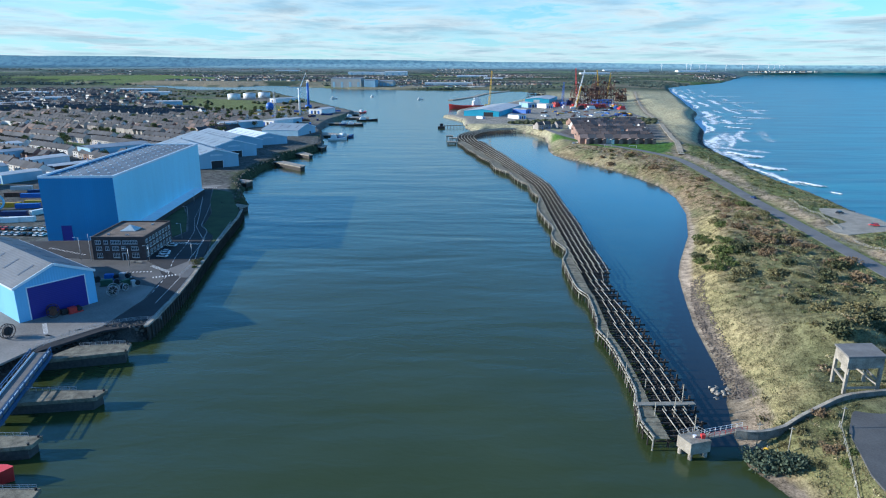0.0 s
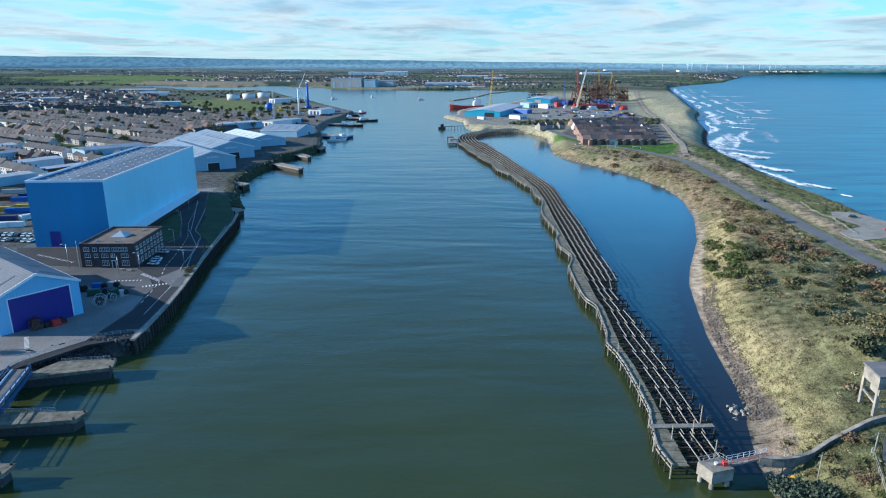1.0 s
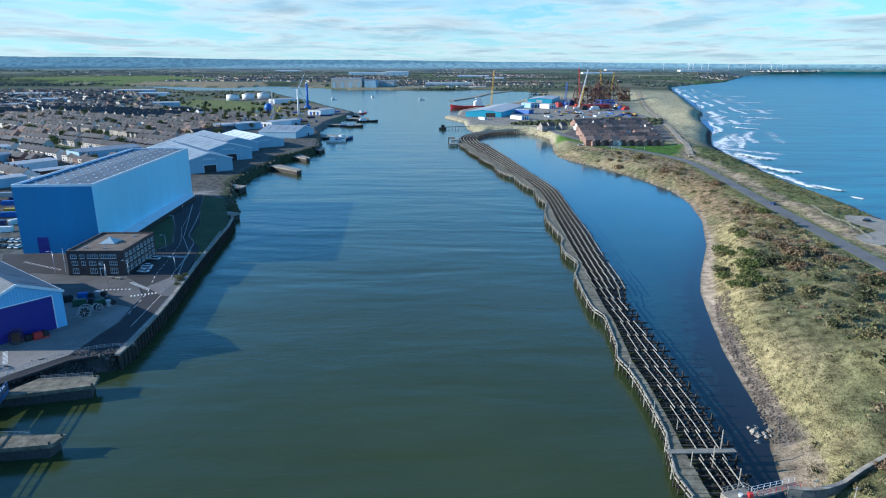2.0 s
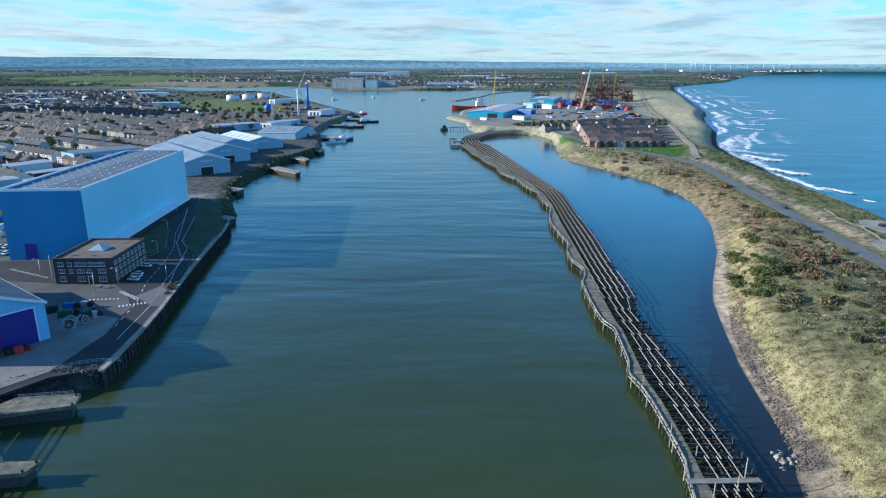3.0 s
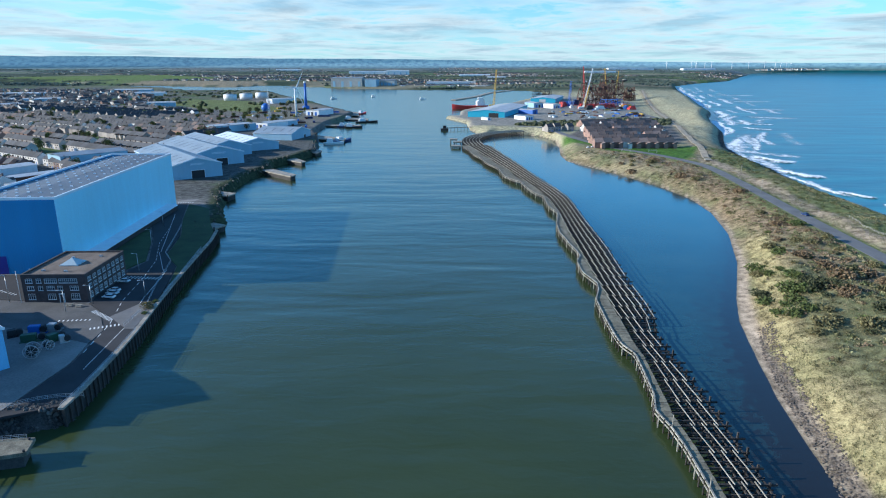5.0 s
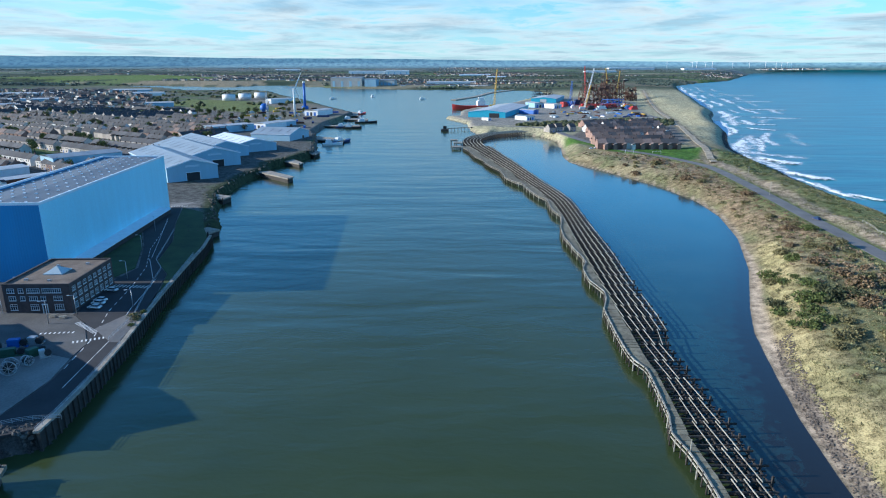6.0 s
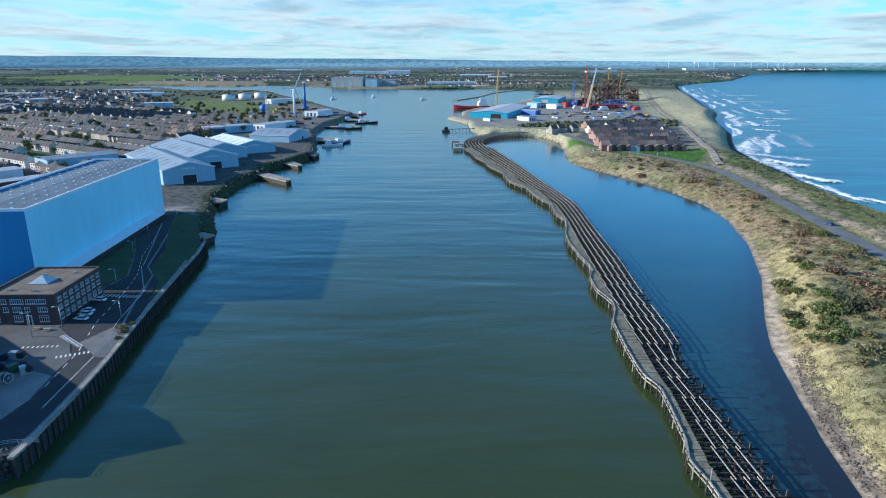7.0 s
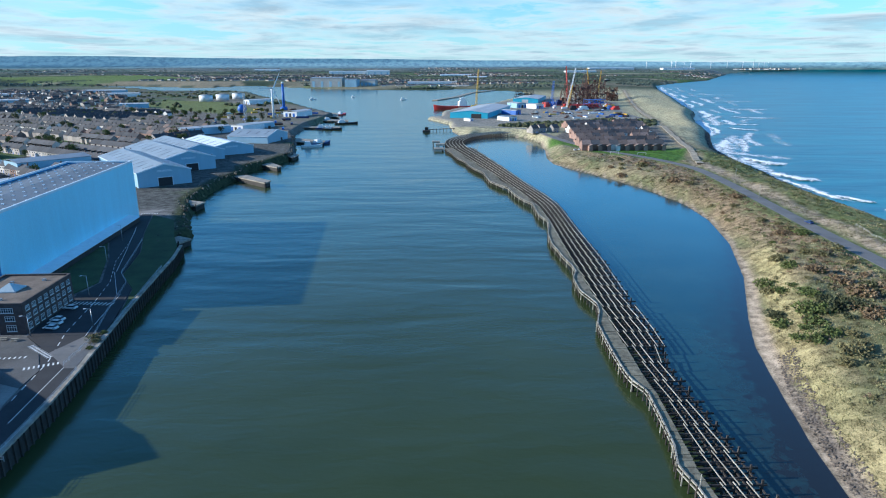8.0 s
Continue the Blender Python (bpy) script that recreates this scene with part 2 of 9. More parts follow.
FLAT_ROOF = material("brown_roof_felt", (0.165, 0.128, 0.10), 0.95, 0, 0.3, 0.25, 0.2)
GLASS = material("window_glass", (0.03, 0.04, 0.05), 0.08, 0, 0.1, 0.5, 0, spec=0.8)
DARK = material("dark_rubber_and_gaps", (0.02, 0.02, 0.022), 0.7, 0, 0.2, 1.0, 0)
STEEL = material("galvanised_steel", (0.45, 0.47, 0.48), 0.45, 0.6, 0.15, 1.0, 0)

# ---- helpers for shapes ----
EYE = Vector((0, 30, 80))   # the place seen from here keeps its outline when the far country is drawn in


def drawn_in(x, y, z):
    """Country beyond two kilometres is drawn in towards the eye, so that all of it lies within five."""
    x, y, z = np.asarray(x, float), np.asarray(y, float), np.asarray(z, float)
    d = np.maximum(np.hypot(x - EYE.x, y - EYE.y), 1e-6)
    r = np.where(d < 2000, d, 2000 + 2850 * (1 - np.exp(-(d - 2000) / 2850)))
    k = r / d
    return EYE.x + (x - EYE.x) * k, EYE.y + (y - EYE.y) * k, EYE.z + (z - EYE.z) * k, k


def near_by(x, y, z):
    """One place, drawn in, with its scale."""
    a, b, c, k = drawn_in(x, y, z)
    return Vector((float(a), float(b), float(c))), float(k)


def finish(name, bm, mat, parent=None, label="", smooth=False):
    me = bpy.data.meshes.new(name)
    if smooth:
        for f in bm.faces:
            f.smooth = True
    bm.normal_update()
    bm.to_mesh(me)
    bm.free()
    for m in (mat if isinstance(mat, (list, tuple)) else (mat,)):
        me.materials.append(m)
    ob = new(name, me)
    if parent is not None:
        ob.parent = parent
    if label:
        ob["label"] = label
    return ob


def part(name, bm, mat, parent, label="", smooth=False):
    return finish(name, bm, mat, parent, label, smooth)


def part_of(name, me, parent, m=None):
    """A piece that shares its mesh with its like."""
    ob = new(name, me)
    ob.parent = parent
    if m is not None:
        ob.matrix_basis = m
    return ob


def root(name, m=None, label="", category="", group="", kind=""):
    ob = new(name)
    ob.empty_display_size = 0.5
    if m is not None:
        ob.matrix_basis = m
    return tagged(ob, label, category, group, kind)


def box(bm, x0, y0, z0, x1, y1, z1, m=None, mi=0):
    vs = [bm.verts.new((x, y, z)) for z in (z0, z1) for x, y in ((x0, y0), (x1, y0), (x1, y1), (x0, y1))]
    if m is not None:
        for v in vs:
            v.co = m @ v.co
    for q in ((3, 2, 1, 0), (4, 5, 6, 7), (0, 1, 5, 4), (1, 2, 6, 5), (2, 3, 7, 6), (3, 0, 4, 7)):
        f = bm.faces.new([vs[i] for i in q])
        f.material_index = mi
    return vs


def beam(bm, a, b, w, h, mi=0, up=(0, 0, 1)):
    """A square bar from a to b."""
    a, b = Vector(a), Vector(b)
    d = (b - a).normalized()
    up = Vector(up)
    if abs(d.dot(up)) > 0.95:
        up = Vector((0, 1, 0))
    s = d.cross(up).normalized() * w / 2
    u = s.cross(d).normalized() * h / 2
    vs = [bm.verts.new(p + i * s + j * u) for p in (a, b) for i, j in ((-1, -1), (1, -1), (1, 1), (-1, 1))]
    for q in ((3, 2, 1, 0), (4, 5, 6, 7), (0, 1, 5, 4), (1, 2, 6, 5), (2, 3, 7, 6), (3, 0, 4, 7)):
        f = bm.faces.new([vs[i] for i in q])
        f.material_index = mi


def tube(bm, a, b, r0, r1=None, n=8, caps=True, mi=0):
    a, b = Vector(a), Vector(b)
    r1 = r0 if r1 is None else r1
    d = (b - a).normalized()
    s = d.orthogonal().normalized()
    u = d.cross(s)
    rings = [[bm.verts.new(p + r * (math.cos(i * 2 * math.pi / n) * s + math.sin(i * 2 * math.pi / n) * u)) for i in range(n)] for p, r in ((a, r0), (b, r1))]
    for i in range(n):
        f = bm.faces.new((rings[0][i], rings[0][(i + 1) % n], rings[1][(i + 1) % n], rings[1][i]))
        f.material_index = mi
        f.smooth = n > 6
    if caps:
        bm.faces.new(rings[0][::-1]).material_index = mi
        bm.faces.new(rings[1]).material_index = mi


def slab(bm, outline, z0, z1, mi=0):
    """An upright prism over a plan outline, anticlockwise."""
    a = [bm.verts.new((x, y, z0)) for x, y in outline]
    b = [bm.verts.new((x, y, z1)) for x, y in outline]
    n = len(outline)
    bm.faces.new(a[::-1]).material_index = mi
    bm.faces.new(b).material_index = mi
    for i in range(n):
        bm.faces.new((a[i], a[(i + 1) % n], b[(i + 1) % n], b[i])).material_index = mi


def gable(bm, w, l, eave, ridge, over=0.0, thick=0.25, mi=0):
    """A gable roof of two slabs, ridge along y, from y=0 to l, middle at x=0."""
    for s in (-1, 1):
        run, rise = w / 2 + over, (ridge - eave) * (w / 2 + over) / (w / 2)
        pts = [(0, ridge), (s * run, ridge - rise), (s * run, ridge - rise + thick), (0, ridge + thick)]
        a = [bm.verts.new((x, -over, z)) for x, z in pts]
        b = [bm.verts.new((x, l + over, z)) for x, z in pts]
        for q in ([a[0], a[1], a[2], a[3]], [b[3], b[2], b[1], b[0]], *([a[i], b[i], b[(i + 1) % 4], a[(i + 1) % 4]] for i in range(4))):
            bm.faces.new(q if s < 0 else q[::-1]).material_index = mi


def gable_wall(bm, w, eave, ridge, y0, y1, base=0.0, mi=0):
    pts = [(-w / 2, base), (w / 2, base), (w / 2, eave), (0, ridge), (-w / 2, eave)]
    a = [bm.verts.new((x, y0, z)) for x, z in pts]
    b = [bm.verts.new((x, y1, z)) for x, z in pts]
    bm.faces.new(a).material_index = mi
    bm.faces.new(b[::-1]).material_index = mi
    for i in range(5):
        bm.faces.new((a[(i + 1) % 5], a[i], b[i], b[(i + 1) % 5])).material_index = mi


def along(line, step):
    """Points at even steps along a plan polyline, with their headings."""
    out, left = [], 0.0
    for (x0, y0), (x1, y1) in zip(line, line[1:]):
        n = math.hypot(x1 - x0, y1 - y0)
        at = left
        while at < n:
            out.append((x0 + (x1 - x0) * at / n, y0 + (y1 - y0) * at / n, math.atan2(y1 - y0, x1 - x0)))
            at += step
        left = at - n
    return out


def smooth_line(line, times=2):
    for _ in range(times):
        out = [line[0]]
        for (a, b), (c, d) in zip(line, line[1:]):
            out += [(a * 0.75 + c * 0.25, b * 0.75 + d * 0.25), (a * 0.25 + c * 0.75, b * 0.25 + d * 0.75)]
        line = out + [line[-1]]
    return line


# ---- the lie of the land ----
QUAY = [(-89.2, 176.5), (-89.3, 184), (-90.9, 204), (-92.9, 221), (-96.1, 241), (-99.3, 262), (-101.5, 278), (-104.3, 300), (-106.9, 322), (-110.7, 341)]
LEFT_BANK = [(-105, -260), (-107, 90), (-113, 130), (-116, 152), (-108, 166), (-98, 172), (-91, 177)] + [(x - 1.2, y) for x, y in QUAY[1:]] + [
    (-117, 347), (-121, 362), (-118, 372), (-122, 380), (-132, 405), (-138, 430), (-145, 446), (-146, 490), (-146, 514), (-140, 540), (-146, 571), (-132, 602), (-124, 651), (-138, 725),
    (-150, 790), (-165, 846), (-170, 953), (-160, 1060), (-158, 1158), (-255, 1379), (-294, 1488), (-466, 1868), (-565, 2117), (-741, 2201), (-824, 2141), (-1039, 2402),
    (-1236, 2550), (-1547, 2791), (-2092, 3056), (-3024, 3197), (-5200, 3500), (-5200, -260)]
RIGHT_BANK = [(66, -260), (67, 70), (68, 104), (64.5, 114), (66, 124), (71, 140), (75.5, 150), (78, 168), (82, 190), (88, 214), (95, 240), (103, 260), (123, 304), (140, 352), (151, 400), (154, 440),
              (147, 490), (131, 543), (115, 582), (107, 607), (108, 645), (117, 702), (122, 764), (112, 815), (91, 832), (66, 835), (48, 800), (38, 772), (28, 775), (36, 810), (38, 850), (30, 900),
              (30, 1000), (-4, 1108), (22, 1120), (26, 1250), (92, 1430), (150, 1520), (300, 2000), (330, 2300), (153, 2577), (20, 2449), (-192, 2509), (-427, 2640), (-546, 2790), (-821, 3086),
              (-910, 2750), (-1258, 2972), (-1523, 2984), (-2164, 3626), (-2540, 3714), (-9000, 5200), (-90000, 9000), (-90000, 120000), (140000, 120000), (60000, 40000), (15500, 20500), (10500, 18500), (7234, 14359),
              (4214, 9018), (1754, 4090), (1350, 3512), (1041, 2986), (845, 2405), (653, 1767), (537, 1400), (475, 1189), (434, 1101), (389, 978), (359, 872), (319, 778), (290, 702), (272, 623), (265, 560),
              (253, 499), (249, 459), (246, 426), (246, 397), (240, 350), (236, 327), (231, 250), (228, 100), (225, -260)]
ROAD = smooth_line([(150, 60), (158, 160), (166, 240), (171, 290), (177, 345), (184, 400), (191, 455), (197, 514), (196, 540), (180, 592), (156, 635), (139, 709), (132, 771), (128, 812), (118, 850), (90, 868), (60, 880)])
TRACK = smooth_line([(206, 542), (214, 566), (232, 622), (256, 712), (295, 860), (344, 1040), (372, 1177), (440, 1440), (520, 1740), (600, 2020)])
LANE = smooth_line([(300, 900), (330, 1030), (330, 1140), (345, 1260), (400, 1480)])


LOT = [(78, 56), (79.3, 90), (80.6, 101.4), (85.3, 115.7), (90.7, 123.4), (96.2, 127), (112, 130.5), (151, 131), (151, 56)]   # asphalt lot behind the near dune


def inside_by(px, py, outline):
    """Signed distance to the outline, plus inside."""
    best = np.full(px.shape, 1e12)
    odd = np.zeros(px.shape, bool)
    n = len(outline)
    for i in range(n):
        (x0, y0), (x1, y1) = outline[i], outline[(i + 1) % n]
        dx, dy = x1 - x0, y1 - y0
        t = np.clip(((px - x0) * dx + (py - y0) * dy) / (dx * dx + dy * dy + 1e-9), 0, 1)
        best = np.minimum(best, (px - x0 - t * dx) ** 2 + (py - y0 - t * dy) ** 2)
        if y0 != y1:
            odd ^= ((y0 > py) != (y1 > py)) & (px < x0 + (py - y0) * dx / dy)
    return np.sqrt(best) * np.where(odd, 1, -1)


def to_line(px, py, line):
    best = np.full(px.shape, 1e12)
    for (x0, y0), (x1, y1) in zip(line, line[1:]):
        dx, dy = x1 - x0, y1 - y0
        t = np.clip(((px - x0) * dx + (py - y0) * dy) / (dx * dx + dy * dy + 1e-9), 0, 1)
        best = np.minimum(best, (px - x0 - t * dx) ** 2 + (py - y0 - t * dy) ** 2)
    return np.sqrt(best)


def ease(a, b, v):
    t = np.clip((v - a) / (b - a), 0, 1)
    return t * t * (3 - 2 * t)


def lumps(x, y, size, seed=0, octaves=3):
    """Smooth value noise, 0 to 1."""
    total, weight, w = 0.0, 0.0, 1.0
    for o in range(octaves):
        u, v = x / size + 17.3 * (seed + o), y / size - 9.1 * (seed + o)
        i, j = np.floor(u), np.floor(v)
        fu, fv = u - i, v - j
        fu, fv = fu * fu * (3 - 2 * fu), fv * fv * (3 - 2 * fv)

        def h(a, b):
            s = np.sin(a * 127.1 + b * 311.7 + (seed + o) * 74.7) * 43758.5453
            return s - np.floor(s)
        total = total + w * ((h(i, j) * (1 - fu) + h(i + 1, j) * fu) * (1 - fv) + (h(i, j + 1) * (1 - fu) + h(i + 1, j + 1) * fu) * fv)
        weight += w
        w *= 0.5
        size = size / 2.1
    return total / weight


def lay(x, y):
    """Height of the ground and the distances it depends on."""
    x, y = np.asarray(x, float), np.asarray(y, float)
    d = np.hypot(x, y - 30)
    sl, sr = inside_by(x, y, LEFT_BANK), inside_by(x, y, RIGHT_BANK)
    rise = np.interp(d, [0, 900, 2000, 4000, 7000, 12000, 20000, 34000, 60000], [0, 0.5, 4, 14, 34, 66, 112, 175, 260])
    left = 4.5 + 1.5 * ease(350, 700, d) + rise
    zl = np.where(sl > 0, left * ease(-0.5, 1.2, sl) - 0.3, -4 + 3.7 * ease(-14, 0, sl))
    # rubble slope by the lower jetties
    soft = (y < 176) & (x > -140)
    zl = np.where(soft & (sl > 0), np.interp(sl, [0, 7, 9], [0, 4.3, 4.5]), zl)
    port = ease(850, 930, y)
    wild = lumps(x, y, 26, 3) * 5.6 + lumps(x, y, 7, 5) * 1.9 - 3.7
    bank = np.interp(sr, [-30, -8, 0, 4, 6.5, 12, 20, 36], [-4, -1.0, 0, 0.8, 2.2, 5.0, 7.0, 8.3])
    zr = bank + wild * ease(14, 34, sr)
    mound = 6.0 * np.exp(-(((x - 109) / 11) ** 2 + ((y - 160) / 13) ** 2)) + 2.6 * np.exp(-(((x - 130) / 14) ** 2 + ((y - 290) / 40) ** 2))
    zr = zr + mound * ease(8, 18, sr)
    lot = ease(-4, 0.5, inside_by(x, y, LOT))
    zr = zr * (1 - lot) + 6.9 * lot
    hop = ease(13, 7, np.hypot(x - 97, y - 134))
    zr = zr * (1 - hop) + 8.0 * hop
    near_road = ease(13, 6, to_line(x, y, ROAD)) * (y < 900)
    zr = zr * (1 - near_road) + 8.2 * near_road * ease(0, 12, sr) + zr * near_road * (1 - ease(0, 12, sr))
    lay_by = ease(-6, 2, inside_by(x, y, [(180, 279), (184, 275), (214, 284), (219, 306), (215, 330), (203, 332), (197, 318), (199, 300), (182, 290)]))
    zr = zr * (1 - lay_by) + 8.3 * lay_by
    vill = ease(0, 18, inside_by(x, y, [(118, 640), (150, 610), (215, 600), (262, 690), (310, 910), (170, 890), (118, 760)]))
    zr = zr * (1 - vill) + 8.0 * vill
    flat = np.where(sr > 0, 4.5 * ease(0, 6, sr), -4)
    seaward = ease(0, 60, x - (148 + 0.19 * y))   # dunes along the open coast
    flat = flat + np.where(sr > 0, seaward * ease(0, 25, sr) * (4 + 7 * lumps(x, y, 60, 8)) * ease(6000, 2600, d), 0) + rise * ease(0, 300, sr)
    zr = zr * (1 - port) + flat * port
    hills = np.where(d > 9000, ease(9000, 42000, d) * (1 - 0.7 * ease(1500, 14000, x)) * (430 + 900 * (lumps(x, y, 26000, 2, 2) - 0.35)), 0)
    low = np.clip(lumps(x, y, 2600, 4, 3) - 0.45, 0, 1) * 90 * ease(3500, 7000, d) * ease(6000, 1500, x)
    z = np.maximum(zl, np.where(sr > -40, zr, -4)) + np.where(np.maximum(sl, sr) > 0, (hills + low) * ease(0, 2500, np.maximum(sl, sr)), 0)
    return z, sl, sr, d


def ground_at(x, y):
    return float(lay(np.array([x]), np.array([y]))[0][0])


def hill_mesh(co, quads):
    """Blue hills at the skyline, a backdrop with haze put into colour and glow."""
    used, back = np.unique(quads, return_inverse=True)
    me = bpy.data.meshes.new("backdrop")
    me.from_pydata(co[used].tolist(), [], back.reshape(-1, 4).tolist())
    m = bpy.data.materials.new("hazed_hills")
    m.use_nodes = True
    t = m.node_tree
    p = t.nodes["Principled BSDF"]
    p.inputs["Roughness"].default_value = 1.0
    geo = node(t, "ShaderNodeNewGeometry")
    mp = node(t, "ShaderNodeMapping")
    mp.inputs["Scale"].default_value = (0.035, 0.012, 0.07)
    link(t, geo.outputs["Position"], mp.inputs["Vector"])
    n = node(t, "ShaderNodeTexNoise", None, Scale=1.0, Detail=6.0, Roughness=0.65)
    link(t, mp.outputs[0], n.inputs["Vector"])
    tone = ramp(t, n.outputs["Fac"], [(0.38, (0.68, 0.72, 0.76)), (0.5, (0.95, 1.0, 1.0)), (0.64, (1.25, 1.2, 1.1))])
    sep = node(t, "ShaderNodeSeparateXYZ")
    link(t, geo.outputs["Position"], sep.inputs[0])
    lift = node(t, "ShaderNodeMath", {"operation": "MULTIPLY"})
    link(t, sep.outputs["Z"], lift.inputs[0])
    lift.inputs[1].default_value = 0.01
    # painted haze: dark low down, pale blue towards the skyline
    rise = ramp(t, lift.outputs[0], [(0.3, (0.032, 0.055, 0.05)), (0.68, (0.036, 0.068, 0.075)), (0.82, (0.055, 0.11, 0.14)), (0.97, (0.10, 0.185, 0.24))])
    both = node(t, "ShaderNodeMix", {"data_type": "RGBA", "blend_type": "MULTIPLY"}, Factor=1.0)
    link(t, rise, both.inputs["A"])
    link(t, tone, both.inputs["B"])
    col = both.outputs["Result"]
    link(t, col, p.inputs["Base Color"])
    # the hills also glow faintly, for the brightness of hazy air
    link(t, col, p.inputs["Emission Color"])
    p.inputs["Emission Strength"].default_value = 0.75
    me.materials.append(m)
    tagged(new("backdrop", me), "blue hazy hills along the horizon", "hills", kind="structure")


def build_ground():
    rows = list(np.arange(-255, 90, 7.0)) + [88800 / s + 0.0 for s in np.concatenate([np.arange(960, 160, -3.4), np.arange(160, 24, -1.3), np.arange(24, 1.3, -0.55)])]
    u = np.linspace(-0.98, 0.98, 680)
    yy, uu = np.meshgrid(np.array(rows), u, indexing="ij")
    xx = uu * (yy + 300)
    z, sl, sr, d = lay(xx, yy)
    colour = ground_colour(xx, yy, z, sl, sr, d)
    X, Y, Z, _ = drawn_in(xx, yy, z)
    nr, nc = X.shape
    me = bpy.data.meshes.new("ground")
    idx = np.arange(nr * nc).reshape(nr, nc)
    quads = np.stack([idx[:-1, :-1], idx[:-1, 1:], idx[1:, 1:], idx[1:, :-1]], -1).reshape(-1, 4)
    deep = z.reshape(-1)[quads].max(1) > -3.6   # nothing shows of the bed under deep water
    quads = quads[deep]
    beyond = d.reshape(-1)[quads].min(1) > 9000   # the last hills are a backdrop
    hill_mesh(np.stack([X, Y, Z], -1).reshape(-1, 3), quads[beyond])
    quads = quads[~beyond]
    me.vertices.add(nr * nc)
    me.vertices.foreach_set("co", np.stack([X, Y, Z], -1).reshape(-1))
    me.loops.add(quads.size)
    me.loops.foreach_set("vertex_index", quads.reshape(-1))
    me.polygons.add(len(quads))
    me.polygons.foreach_set("loop_start", np.arange(len(quads)) * 4)
    me.polygons.foreach_set("use_smooth", np.ones(len(quads), bool))
    me.update(calc_edges=True)
    at = me.attributes.new("albedo", "FLOAT_COLOR", "POINT")
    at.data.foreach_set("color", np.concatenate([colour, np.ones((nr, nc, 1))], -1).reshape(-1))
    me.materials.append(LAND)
    return tagged(new("ground", me), "rough coastal grassland, sand and port ground", "ground", kind="structure")


FIELDS = [  # outline, colour: meadows, stubble and mud flats up the estuary
    ([(-2900, 3950), (-1463, 3395), (-1500, 3060), (-2150, 3720), (-2600, 3800)], (0.12, 0.16, 0.055)),
    ([(-2000, 4700), (-1300, 3900), (-1463, 3420), (-2700, 4000)], (0.13, 0.18, 0.05)),
    ([(-1520, 3080), (-1250, 3010), (-910, 2790), (-830, 3080), (-950, 3400), (-1500, 3330)], (0.27, 0.22, 0.14)),
    ([(-700, 1310), (-640, 1300), (-640, 1420), (-730, 1600), (-820, 1560)], (0.10, 0.16, 0.04)),
    ([(-560, 1330), (-300, 1100), (-300, 1240), (-440, 1500), (-600, 1560)], (0.15, 0.17, 0.06)),
    ([(141, 628), (197, 556), (236, 632), (205, 668), (141, 655)], (0.075, 0.15, 0.028)),
    ([(118, 705), (140, 650), (150, 668), (128, 760)], (0.075, 0.15, 0.028)),
    ([(-330, 575), (-290, 560), (-300, 640), (-350, 670)], (0.09, 0.15, 0.04)),
]


